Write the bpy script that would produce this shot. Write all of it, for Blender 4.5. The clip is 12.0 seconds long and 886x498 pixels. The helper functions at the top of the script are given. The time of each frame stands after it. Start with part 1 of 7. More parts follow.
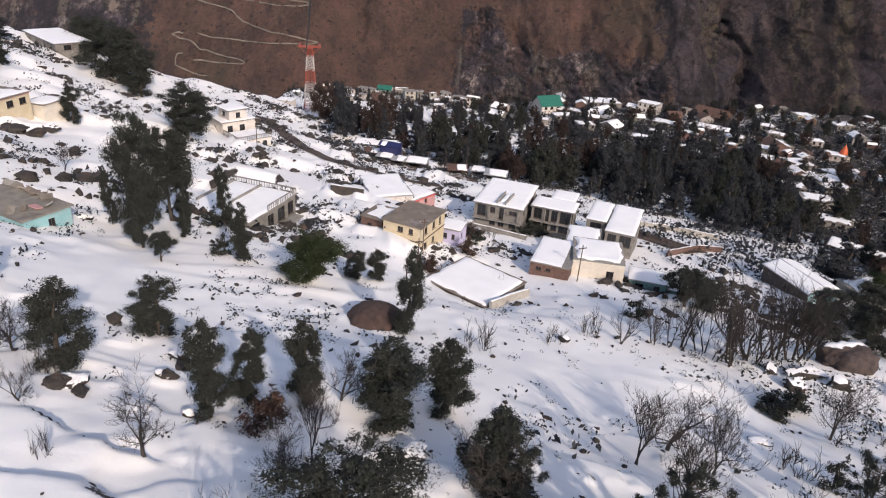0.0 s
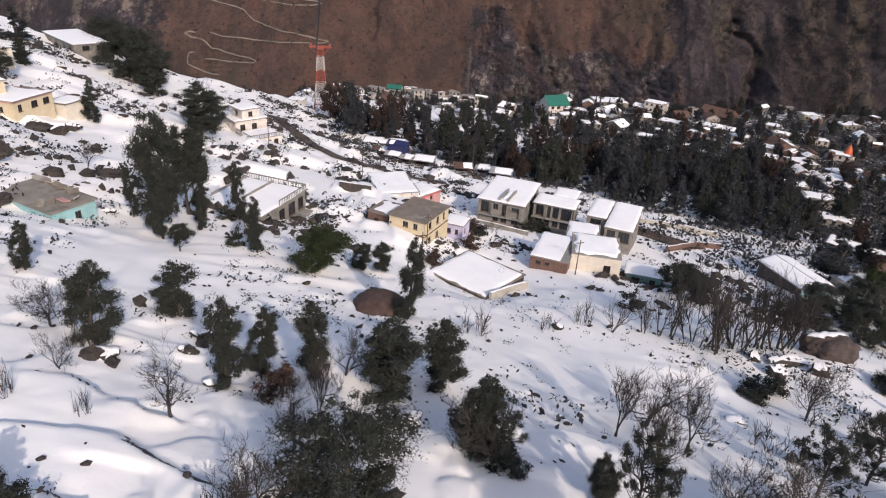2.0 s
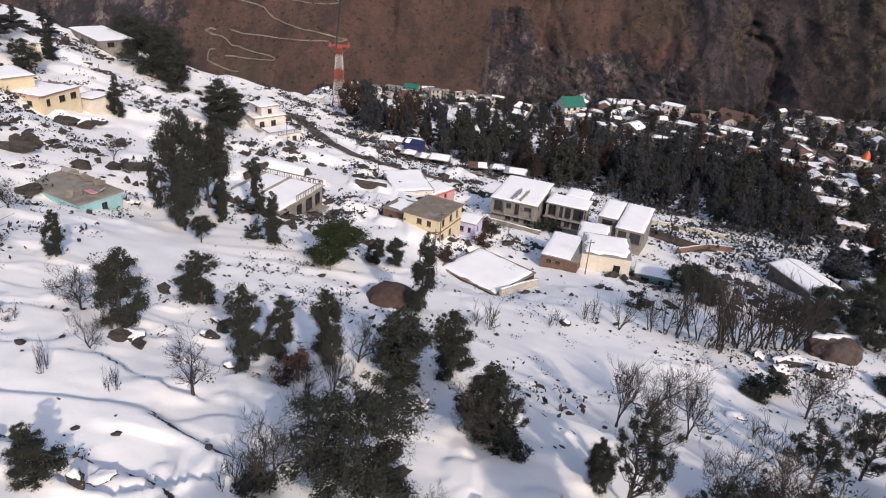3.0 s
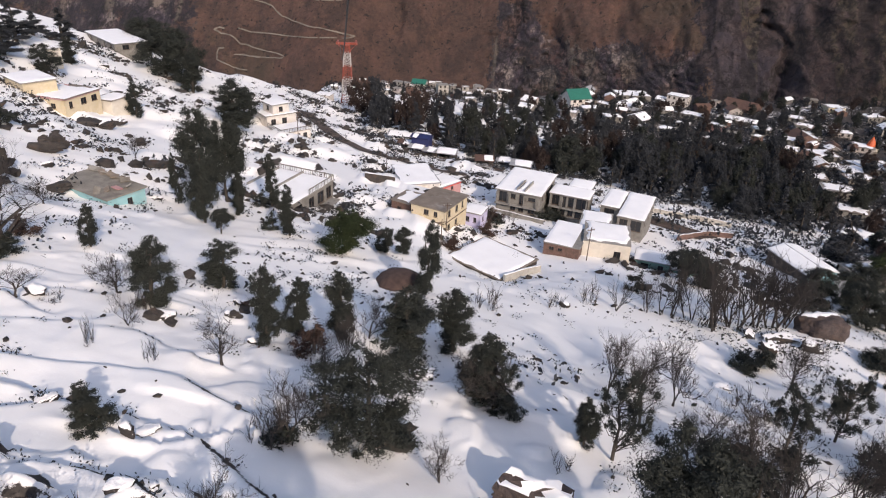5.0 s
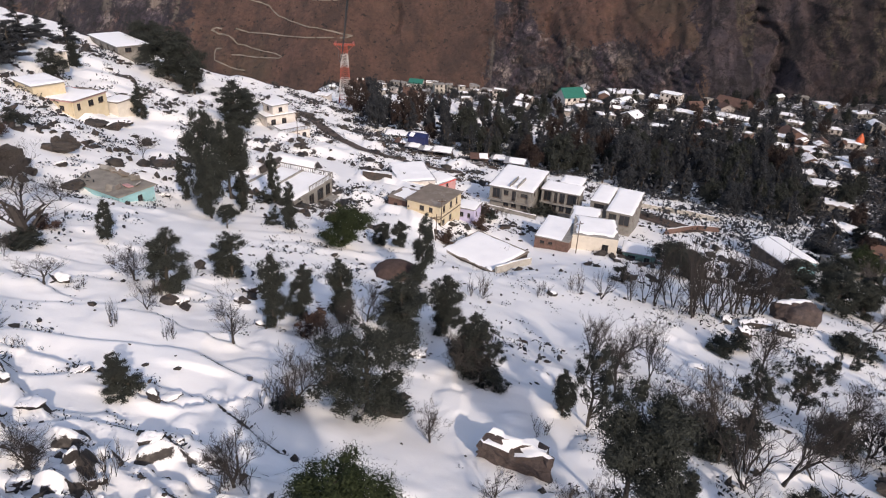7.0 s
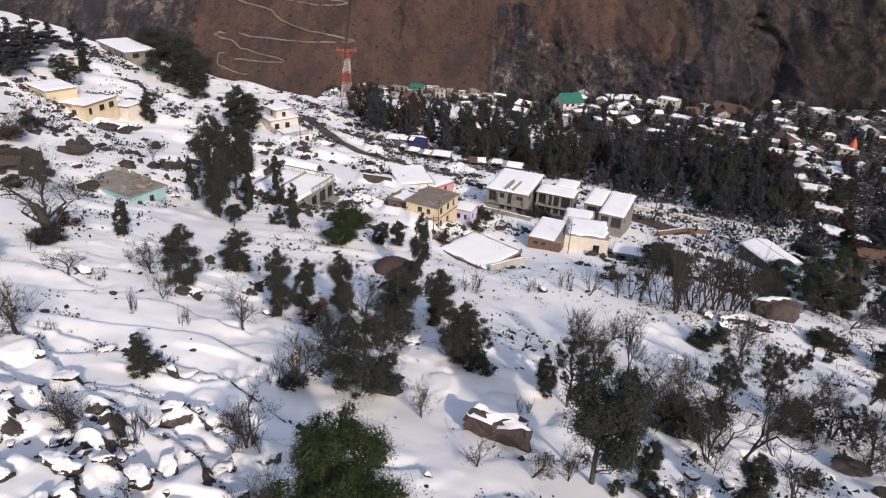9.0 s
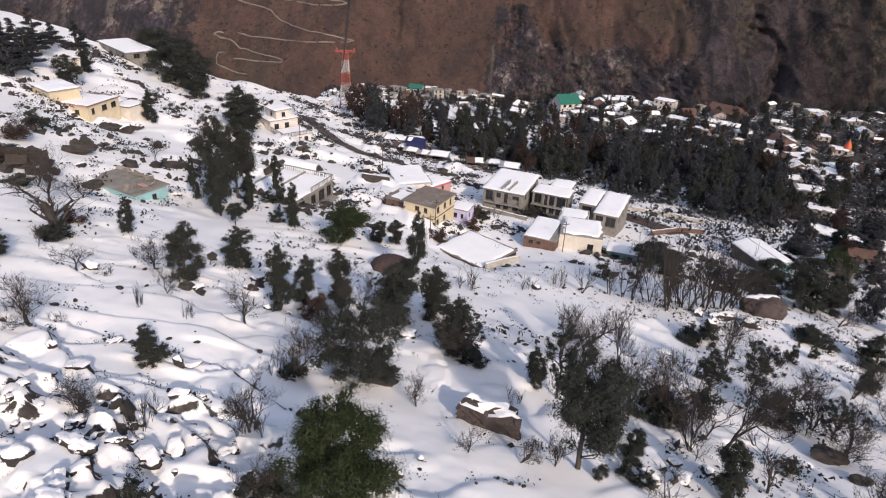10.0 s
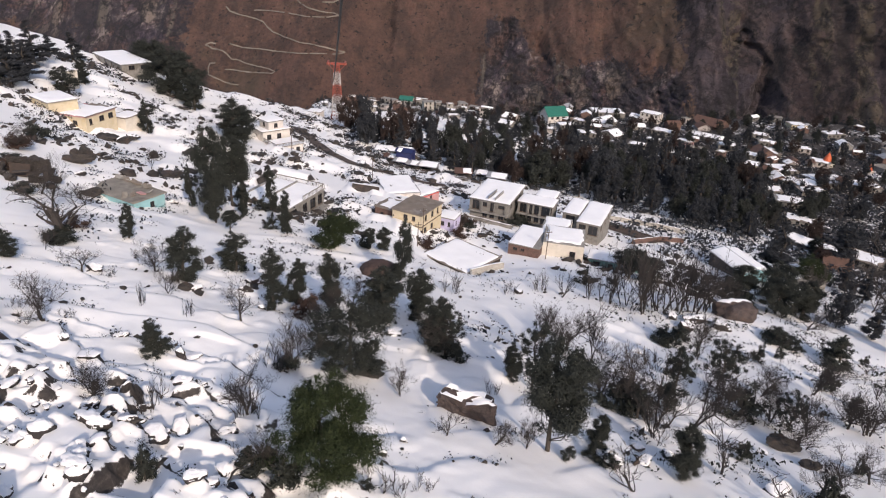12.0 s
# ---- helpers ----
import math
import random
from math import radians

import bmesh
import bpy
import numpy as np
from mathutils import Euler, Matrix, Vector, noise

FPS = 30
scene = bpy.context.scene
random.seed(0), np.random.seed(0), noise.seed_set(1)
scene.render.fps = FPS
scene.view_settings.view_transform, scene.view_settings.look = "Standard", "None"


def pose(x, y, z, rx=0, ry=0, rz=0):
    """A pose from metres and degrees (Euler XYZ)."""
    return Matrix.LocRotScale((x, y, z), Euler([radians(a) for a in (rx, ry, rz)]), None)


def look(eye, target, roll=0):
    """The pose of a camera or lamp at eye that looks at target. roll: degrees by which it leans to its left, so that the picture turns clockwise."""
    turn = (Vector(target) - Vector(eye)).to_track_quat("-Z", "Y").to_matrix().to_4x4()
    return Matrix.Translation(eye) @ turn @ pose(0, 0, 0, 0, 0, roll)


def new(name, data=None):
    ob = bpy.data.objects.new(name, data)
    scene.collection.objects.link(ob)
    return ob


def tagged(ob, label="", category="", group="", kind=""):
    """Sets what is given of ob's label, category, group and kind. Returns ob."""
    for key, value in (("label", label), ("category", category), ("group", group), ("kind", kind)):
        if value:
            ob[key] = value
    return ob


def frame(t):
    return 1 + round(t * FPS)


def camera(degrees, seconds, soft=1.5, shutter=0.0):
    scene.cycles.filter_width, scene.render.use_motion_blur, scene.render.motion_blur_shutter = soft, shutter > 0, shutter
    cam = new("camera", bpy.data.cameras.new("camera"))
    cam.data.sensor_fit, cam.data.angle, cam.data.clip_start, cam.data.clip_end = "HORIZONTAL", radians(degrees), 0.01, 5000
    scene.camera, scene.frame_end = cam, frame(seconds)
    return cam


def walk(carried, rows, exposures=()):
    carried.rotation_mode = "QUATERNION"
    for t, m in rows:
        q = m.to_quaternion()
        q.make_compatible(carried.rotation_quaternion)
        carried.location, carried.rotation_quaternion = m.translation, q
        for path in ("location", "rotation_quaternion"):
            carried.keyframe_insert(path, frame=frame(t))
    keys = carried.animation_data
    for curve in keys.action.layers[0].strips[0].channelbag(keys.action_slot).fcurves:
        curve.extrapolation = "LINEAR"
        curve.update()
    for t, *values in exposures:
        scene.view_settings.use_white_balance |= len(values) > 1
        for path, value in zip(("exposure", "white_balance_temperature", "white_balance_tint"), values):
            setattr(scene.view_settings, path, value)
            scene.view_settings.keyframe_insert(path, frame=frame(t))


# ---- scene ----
cam = camera(66.0, 12.0, soft=1.1)
ROWS = [
    (0.0, 0.000, 0.000, 60.000, 63.778, -3.784, 1.862),
    (0.5, 0.235, -0.947, 60.325, 63.833, -3.866, 1.886),
    (1.0, 0.503, -2.059, 60.739, 63.461, -4.024, 1.887),
    (1.5, 0.817, -3.379, 61.051, 64.315, -4.129, 1.996),
    (2.0, 1.128, -4.527, 61.440, 63.630, -3.649, 2.706),
    (2.5, 1.383, -5.713, 61.787, 63.849, -4.324, 3.584),
    (3.0, 1.587, -6.838, 62.141, 63.490, -4.034, 4.284),
    (3.5, 1.862, -8.032, 62.457, 63.378, -3.713, 4.469),
    (5.5, 2.845, -12.857, 63.997, 62.968, -2.673, 4.646),
    (6.0, 3.088, -14.086, 64.419, 63.006, -2.705, 4.514),
    (6.5, 3.347, -15.300, 64.752, 62.969, -2.603, 4.654),
    (7.0, 3.598, -16.551, 65.124, 62.948, -2.557, 4.436),
    (9.0, 4.698, -21.312, 66.683, 63.291, -2.677, 4.620),
    (9.5, 4.947, -22.387, 67.056, 63.525, -2.775, 4.457),
    (10.0, 5.201, -23.476, 67.478, 63.301, -2.847, 4.580),
    (10.5, 5.505, -24.660, 67.806, 63.426, -2.903, 4.514),
    (11.0, 5.760, -25.855, 68.165, 63.593, -3.035, 4.519),
    (11.5, 6.044, -27.005, 68.584, 63.792, -3.096, 4.462),
    (12.0, 6.247, -27.962, 68.923, 64.249, -3.254, 3.945),
]
EXPOSURES = [(0.0, 0.66, 7720, 17), (12.0, 0.66, 7720, 17)]
walk(cam, [(t, pose(x, y, z, rx, ry, rz)) for t, x, y, z, rx, ry, rz in ROWS], EXPOSURES)

# ---- light: a clear winter day, the sun behind the camera to its right ----
SUN_HEIGHT, SUN_WAY = radians(30), radians(152)
world = bpy.data.worlds.new("winter_sky")
scene.world = world
world.use_nodes = True
sky = world.node_tree.nodes.new("ShaderNodeTexSky")
sky.sky_type, sky.sun_disc = "NISHITA", False
sky.sun_elevation, sky.sun_rotation, sky.altitude, sky.dust_density = SUN_HEIGHT, SUN_WAY, 1000, 2.5
back = world.node_tree.nodes["Background"]
back.inputs["Strength"].default_value = 0.15
world.node_tree.links.new(sky.outputs[0], back.inputs["Color"])
sun = new("sun", bpy.data.lights.new("sun", "SUN"))
sun.data.energy, sun.data.angle, sun.data.color = 2.0, radians(0.6), (1.0, 0.955, 0.90)
toward = Vector((math.sin(SUN_WAY) * math.cos(SUN_HEIGHT), math.cos(SUN_WAY) * math.cos(SUN_HEIGHT), math.sin(SUN_HEIGHT)))
sun.matrix_world = look(Vector((0, 0, 200)) + toward * 100, (0, 0, 200))


# ---- materials ----
class Nodes:
    """Small helper to wire node materials."""

    def __init__(self, name):
        self.mat = bpy.data.materials.new(name)
        self.mat.use_nodes = True
        self.tree = self.mat.node_tree
        self.bsdf = self.tree.nodes["Principled BSDF"]

    def add(self, kind, **values):
        node = self.tree.nodes.new("ShaderNode" + kind)
        for key, value in values.items():
            node.inputs[key].default_value = value
        return node

    def link(self, a, b):
        self.tree.links.new(a, b)

    def noise(self, scale, detail=4.0, rough=0.55, where=None):
        node = self.add("TexNoise", Scale=scale, Detail=detail, Roughness=rough)
        self.link(where or self.place(), node.inputs["Vector"])
        return node.outputs["Fac"]

    def place(self):
        return self.add("NewGeometry").outputs["Position"]

    def ramp(self, fac, stops):
        node = self.tree.nodes.new("ShaderNodeValToRGB")
        ramp = node.color_ramp
        while len(ramp.elements) < len(stops):
            ramp.elements.new(0.5)
        for element, (at, colour) in zip(ramp.elements, stops):
            element.position = at
            element.color = (*colour, 1) if len(colour) == 3 else colour
        self.link(fac, node.inputs["Fac"])
        return node.outputs["Color"]

    def mix(self, fac, a, b, kind="MIX"):
        node = self.tree.nodes.new("ShaderNodeMix")
        node.data_type, node.blend_type = "RGBA", kind
        for value, socket in ((fac, node.inputs[0]), (a, node.inputs[6]), (b, node.inputs[7])):
            if isinstance(value, bpy.types.NodeSocket):
                self.link(value, socket)
            else:
                socket.default_value = value if isinstance(value, float) else (*value, 1)
        return node.outputs[2]

    def math(self, kind, a, b):
        node = self.tree.nodes.new("ShaderNodeMath")
        node.operation = kind
        for value, socket in ((a, node.inputs[0]), (b, node.inputs[1])):
            if isinstance(value, bpy.types.NodeSocket):
                self.link(value, socket)
            else:
                socket.default_value = value
        return node.outputs[0]

    def span(self, value, low, high, top):
        """Rises softly from 0 to top as the value goes from low to high."""
        node = self.tree.nodes.new("ShaderNodeMapRange")
        node.interpolation_type = "SMOOTHSTEP"
        for key, number in (("From Min", low), ("From Max", high), ("To Min", 0.0), ("To Max", top)):
            node.inputs[key].default_value = number
        self.link(value, node.inputs["Value"])
        return node.outputs[0]

    def done(self, colour, rough, bump=None, strength=0.4, distance=0.05, metal=0.0):
        if isinstance(colour, bpy.types.NodeSocket):
            self.link(colour, self.bsdf.inputs["Base Color"])
        else:
            self.bsdf.inputs["Base Color"].default_value = (*colour, 1)
        if isinstance(rough, bpy.types.NodeSocket):
            self.link(rough, self.bsdf.inputs["Roughness"])
        else:
            self.bsdf.inputs["Roughness"].default_value = rough
        self.bsdf.inputs["Metallic"].default_value = metal
        if bump is not None:
            node = self.add("Bump", Strength=strength, Distance=distance)
            self.link(bump, node.inputs["Height"])
            self.link(node.outputs[0], self.bsdf.inputs["Normal"])
        return self.mat


BLACK, WHITE = (0, 0, 0), (1, 1, 1)


def plain(name, colour, rough=0.8, spread=0.25, scale=1.5, fine=12.0, dirt=None, bump=0.3, metal=0.0):
    """Paint, plaster, cloth and the like: one colour with blotches, grain and some dirt."""
    n = Nodes(name)
    dark = tuple(c * (1 - spread) for c in colour)
    light = tuple(min(c * (1 + spread * 0.5), 0.95) for c in colour)
    base = n.ramp(n.noise(scale, 5), [(0.3, dark), (0.7, light)])
    grain = n.noise(fine, 3)
    base = n.mix(0.25, base, n.ramp(grain, [(0.3, dark), (0.7, light)]))
    if dirt:
        base = n.mix(n.ramp(n.noise(scale * 0.6, 6, 0.7), [(0.52, BLACK), (0.68, (0.8, 0.8, 0.8))]), base, dirt)
    return n.done(base, rough, grain, bump, 0.03, metal)


def snow_ground_material():
    n = Nodes("snow_ground")
    geo = n.add("NewGeometry")
    place = geo.outputs["Position"]
    split, where = n.add("SeparateXYZ"), n.add("SeparateXYZ")
    n.link(geo.outputs["Normal"], split.inputs[0])
    n.link(place, where.inputs[0])
    snow = n.ramp(n.noise(0.12, 3, where=place), [(0.3, (0.84, 0.842, 0.85)), (0.7, (0.905, 0.90, 0.895))])
    earth = n.ramp(n.noise(2.2, 6, 0.7, place), [(0.3, (0.018, 0.016, 0.016)), (0.55, (0.048, 0.040, 0.036)), (0.75, (0.12, 0.104, 0.094))])
    # bare earth and stone on steep lips, in melted patches, and more of it about the town, where the snow is trodden and thawed
    town = n.math("ADD", n.math("MULTIPLY", where.outputs["X"], 0.0065), n.math("MULTIPLY", where.outputs["Y"], 0.0042))
    melt = n.tree.nodes.new("ShaderNodeMapRange")
    for key, value in (("From Min", 1.15), ("From Max", 1.75), ("To Min", 0.0), ("To Max", 0.31)):
        melt.inputs[key].default_value = value
    n.link(n.math("ADD", town, n.math("MULTIPLY", n.noise(0.03, 4, 0.6, place), 0.5)), melt.inputs["Value"])
    slope = n.math("MULTIPLY", n.math("SUBTRACT", 1.0, split.outputs["Z"]), 1.0)
    patch = n.math("ADD", n.math("MULTIPLY", n.noise(0.5, 8, 0.75, place), 0.78), n.math("MULTIPLY", n.noise(0.06, 4, 0.6, place), 0.36))
    bare = n.ramp(n.math("ADD", n.math("ADD", slope, patch), melt.outputs[0]), [(0.80, BLACK), (0.84, WHITE)])
    bump = n.math("ADD", n.noise(1.1, 6, 0.6, where=place), n.math("MULTIPLY", n.noise(6.0, 4, where=place), 0.2))
    return n.done(n.mix(bare, snow, earth), 0.75, bump, 0.25, 0.12)


def leaf_material(name, dark, light, rough=0.45):
    n = Nodes(name)
    geo = n.add("NewGeometry")
    tone = n.math("ADD", n.math("MULTIPLY", geo.outputs["Random Per Island"], 0.6), n.math("MULTIPLY", n.noise(0.9, 3), 0.4))
    n.bsdf.inputs["Specular IOR Level"].default_value = 0.12
    return n.done(n.ramp(tone, [(0.15, dark), (0.75, light)]), rough)


def bark_material(name, dark, light):
    n = Nodes(name)
    grain = n.noise(9.0, 5, 0.65)
    return n.done(n.ramp(grain, [(0.3, dark), (0.7, light)]), 0.9, grain, 0.5, 0.02)


def rock_material(name, dark, light, snow_top=False):
    """Grey to brown stone; snow_top: snow lies on the parts that face up."""
    n = Nodes(name)
    coarse, fine = n.noise(0.9, 6, 0.65), n.noise(7.0, 5, 0.7)
    base = n.mix(0.45, n.ramp(coarse, [(0.3, dark), (0.7, light)]), n.ramp(fine, [(0.3, dark), (0.72, light)]))
    base = n.mix(n.ramp(n.noise(0.6, 5, 0.6), [(0.56, BLACK), (0.66, (0.7, 0.7, 0.7))]), base, (0.075, 0.048, 0.037))
    if snow_top:
        split = n.add("SeparateXYZ")
        n.link(n.add("NewGeometry").outputs["Normal"], split.inputs[0])
        lies = n.math("ADD", split.outputs["Z"], n.math("MULTIPLY", n.math("SUBTRACT", n.noise(1.6, 6, 0.65), 0.5), 1.9))
        base = n.mix(n.span(lies, 0.40, 0.50, 1.0), base, (0.86, 0.865, 0.88))
    return n.done(base, 0.88, n.math("ADD", coarse, n.math("MULTIPLY", fine, 0.3)), 0.7, 0.25)


def mountain_material():
    """Dry red-brown grass slopes that give way to grey rock, cracked, gullied and streaked with scree."""
    n = Nodes("dry_mountain")
    geo = n.add("NewGeometry")
    place = geo.outputs["Position"]
    split, facing = n.add("SeparateXYZ"), n.add("SeparateXYZ")
    n.link(place, split.inputs[0])
    n.link(geo.outputs["True Normal"], facing.inputs[0])
    squash, fall = n.add("Mapping"), n.add("Mapping")
    squash.inputs["Scale"].default_value = (1.0, 0.6, 0.6)
    fall.inputs["Scale"].default_value = (1.0, 0.10, 0.10)
    n.link(place, squash.inputs["Vector"])
    n.link(place, fall.inputs["Vector"])
    streaks = squash.outputs[0]
    cracks = lambda scale: n.math("ABSOLUTE", n.math("SUBTRACT", n.noise(scale, 7, 0.62, streaks), 0.5), 0.0)
    grass = n.ramp(n.noise(0.007, 8, 0.62, place), [(0.36, (0.062, 0.038, 0.034)), (0.5, (0.097, 0.054, 0.046)), (0.60, (0.130, 0.067, 0.055))])
    grass = n.mix(0.35, grass, n.ramp(n.noise(0.11, 8, 0.75, place), [(0.38, (0.030, 0.023, 0.020)), (0.58, (0.165, 0.090, 0.066))]))
    grass = n.mix(n.ramp(n.noise(0.018, 7, 0.66, streaks), [(0.40, (0.62, 0.62, 0.62)), (0.52, BLACK)]), grass, (0.040, 0.027, 0.025))
    grass = n.mix(n.ramp(n.noise(0.013, 6, 0.6, place), [(0.58, BLACK), (0.68, (0.5, 0.5, 0.5))]), grass, (0.150, 0.086, 0.062))
    grass = n.mix(n.ramp(n.noise(0.0045, 4, 0.5, streaks), [(0.53, BLACK), (0.58, (0.35, 0.35, 0.35))]), grass, (0.080, 0.066, 0.043))
    # the rock's blue-purple cast is distance haze put into its colours
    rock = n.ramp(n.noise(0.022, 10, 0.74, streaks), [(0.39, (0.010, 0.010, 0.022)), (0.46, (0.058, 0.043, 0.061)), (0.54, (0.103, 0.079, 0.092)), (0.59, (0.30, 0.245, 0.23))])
    rock = n.mix(n.ramp(n.noise(0.010, 6, 0.66, place), [(0.46, BLACK), (0.54, (0.9, 0.9, 0.9))]), rock, n.ramp(n.noise(0.10, 8, 0.75, place), [(0.36, (0.047, 0.029, 0.031)), (0.6, (0.140, 0.079, 0.072))]))
    # blocks of the cliff, each of its own tone, with the shade of clefts painted near-black between them
    wander = n.add("TexNoise", Scale=0.03, Detail=5.0, Roughness=0.65)
    n.link(place, wander.inputs["Vector"])
    bend = n.tree.nodes.new("ShaderNodeVectorMath")
    bend.operation = "MULTIPLY_ADD"
    bend.inputs[1].default_value = (42, 42, 42)
    n.link(wander.outputs["Color"], bend.inputs[0])
    n.link(streaks, bend.inputs[2])
    block, cleft = n.add("TexVoronoi", Scale=0.030), n.add("TexVoronoi", Scale=0.030)
    cleft.feature = "DISTANCE_TO_EDGE"
    n.link(bend.outputs[0], block.inputs["Vector"])
    n.link(bend.outputs[0], cleft.inputs["Vector"])
    tone = n.add("SeparateXYZ")
    n.link(block.outputs["Color"], tone.inputs[0])
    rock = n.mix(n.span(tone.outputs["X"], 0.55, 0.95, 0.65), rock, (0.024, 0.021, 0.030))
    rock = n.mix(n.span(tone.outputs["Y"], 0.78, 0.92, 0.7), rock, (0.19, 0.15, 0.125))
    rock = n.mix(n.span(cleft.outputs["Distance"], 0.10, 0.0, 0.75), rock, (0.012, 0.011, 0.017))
    # cracks: thin near-black bands painted as shaded creases
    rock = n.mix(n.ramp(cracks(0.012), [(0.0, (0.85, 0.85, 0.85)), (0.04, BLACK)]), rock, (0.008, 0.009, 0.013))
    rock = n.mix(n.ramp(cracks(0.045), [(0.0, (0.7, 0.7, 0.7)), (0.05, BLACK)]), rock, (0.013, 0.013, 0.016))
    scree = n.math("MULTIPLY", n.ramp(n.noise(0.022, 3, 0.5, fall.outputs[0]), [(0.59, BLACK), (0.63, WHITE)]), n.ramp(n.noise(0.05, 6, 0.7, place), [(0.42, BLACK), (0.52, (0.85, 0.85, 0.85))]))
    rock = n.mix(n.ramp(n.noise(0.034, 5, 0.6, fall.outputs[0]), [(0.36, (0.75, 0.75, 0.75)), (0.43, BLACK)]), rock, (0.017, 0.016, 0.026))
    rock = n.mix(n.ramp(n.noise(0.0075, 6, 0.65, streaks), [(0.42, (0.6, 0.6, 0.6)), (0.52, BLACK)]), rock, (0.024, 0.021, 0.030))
    rock = n.mix(n.math("MULTIPLY", scree, 0.7), rock, (0.16, 0.14, 0.115))
    # the great wall to the east is of browner stone, streaked down its length; distance haze is painted in as a
    # blue-purple tint
    wall = n.ramp(n.noise(0.016, 9, 0.7, streaks), [(0.36, (0.020, 0.016, 0.026)), (0.46, (0.048, 0.037, 0.048)), (0.54, (0.072, 0.056, 0.066)), (0.62, (0.130, 0.098, 0.100))])
    wall = n.mix(n.ramp(n.noise(0.006, 6, 0.6, place), [(0.46, BLACK), (0.58, (0.65, 0.65, 0.65))]), wall, n.ramp(n.noise(0.08, 8, 0.75, place), [(0.36, (0.040, 0.026, 0.026)), (0.62, (0.092, 0.057, 0.051))]))
    wall = n.mix(n.math("MULTIPLY", scree, 0.6), wall, (0.125, 0.104, 0.066))
    # crease shade painted into the wall's clefts and cracks too
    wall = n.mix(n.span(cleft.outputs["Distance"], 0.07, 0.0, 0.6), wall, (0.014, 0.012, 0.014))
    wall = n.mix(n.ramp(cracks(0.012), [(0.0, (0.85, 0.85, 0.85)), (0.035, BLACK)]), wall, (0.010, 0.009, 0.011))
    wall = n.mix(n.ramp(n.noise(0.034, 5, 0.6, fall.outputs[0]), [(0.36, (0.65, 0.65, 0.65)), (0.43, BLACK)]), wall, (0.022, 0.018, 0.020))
    zone, east = n.add("Attribute"), n.add("Attribute")
    zone.attribute_name, east.attribute_name = "rock", "east_wall"
    torn = n.math("ADD", n.math("MULTIPLY", n.math("SUBTRACT", n.noise(0.012, 9, 0.68, place), 0.5), 0.95), n.math("MULTIPLY", n.math("SUBTRACT", n.noise(0.06, 6, 0.7, place), 0.5), 0.6))
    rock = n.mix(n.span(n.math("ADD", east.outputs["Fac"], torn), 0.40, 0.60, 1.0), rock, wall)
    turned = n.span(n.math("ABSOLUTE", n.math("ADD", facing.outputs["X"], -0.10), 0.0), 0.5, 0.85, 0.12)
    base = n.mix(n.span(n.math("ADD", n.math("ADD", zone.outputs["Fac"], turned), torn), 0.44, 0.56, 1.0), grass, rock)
    shrub = n.math("MAXIMUM", n.ramp(n.noise(0.085, 4, 0.6, place), [(0.61, BLACK), (0.65, WHITE)]), n.ramp(n.noise(0.03, 7, 0.7, place), [(0.64, BLACK), (0.67, WHITE)]))
    base = n.mix(n.math("MULTIPLY", shrub, 0.85), base, (0.014, 0.014, 0.013))
    bump = n.math("ADD", n.noise(0.03, 10, 0.74, place), n.math("MULTIPLY", n.noise(0.2, 6, 0.7, place), 0.25))
    return n.done(base, 0.95, bump, 1.0, 24.0)


SNOW_GROUND = snow_ground_material()
SNOW = plain("roof_snow", (0.86, 0.87, 0.89), 0.7, 0.05, 0.5, 3.0, bump=0.25)
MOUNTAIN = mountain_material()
# oak and pine leaf tones are raised, pine also blued, to imitate haze
OAK_LEAF = leaf_material("oak_leaf", (0.019, 0.022, 0.021), (0.042, 0.047, 0.041), 0.75)
GREEN_LEAF = leaf_material("green_leaf", (0.012, 0.019, 0.009), (0.038, 0.050, 0.023), 0.6)
PINE_LEAF = leaf_material("pine_leaf", (0.021, 0.024, 0.029), (0.045, 0.049, 0.056), 0.85)
RUSSET_LEAF = leaf_material("russet_twig", (0.022, 0.016, 0.015), (0.058, 0.042, 0.038), 0.8)
DRY_LEAF = leaf_material("dry_leaf", (0.036, 0.025, 0.021), (0.085, 0.054, 0.045), 0.7)
BARK = bark_material("bark", (0.026, 0.021, 0.018), (0.085, 0.070, 0.058))
GREY_BARK = bark_material("grey_bark", (0.018, 0.015, 0.015), (0.054, 0.045, 0.041))
ROCK = rock_material("rock", (0.013, 0.012, 0.012), (0.064, 0.054, 0.049))
SNOWY_ROCK = rock_material("snowy_rock", (0.011, 0.010, 0.011), (0.055, 0.047, 0.045), True)
BROWN_ROCK = rock_material("brown_rock", (0.007, 0.006, 0.008), (0.115, 0.085, 0.078))
BRICK = plain("brick_wall", (0.15, 0.088, 0.072), 0.9, 0.4, 2.5, 14, dirt=(0.07, 0.05, 0.045))
CONCRETE = plain("bare_concrete", (0.26, 0.25, 0.235), 0.9, 0.3, 1.2, 10, dirt=(0.13, 0.12, 0.11))
PALE_CONCRETE = plain("pale_concrete", (0.40, 0.38, 0.345), 0.9, 0.3, 1.2, 10, dirt=(0.15, 0.135, 0.12))
ROOF_GREY = plain("wet_slab", (0.20, 0.165, 0.135), 0.75, 0.35, 0.6, 8, dirt=(0.30, 0.28, 0.26))
STREAKED_CONCRETE = plain("streaked_concrete", (0.215, 0.205, 0.19), 0.9, 0.4, 0.8, 8, dirt=(0.10, 0.09, 0.08))
STAINED_SLAB = plain("stained_slab", (0.25, 0.23, 0.20), 0.85, 0.4, 0.5, 6, dirt=(0.10, 0.085, 0.07))
YELLOW = plain("yellow_paint", (0.55, 0.47, 0.34), 0.8, 0.15, 0.9, 9, dirt=(0.50, 0.40, 0.24))
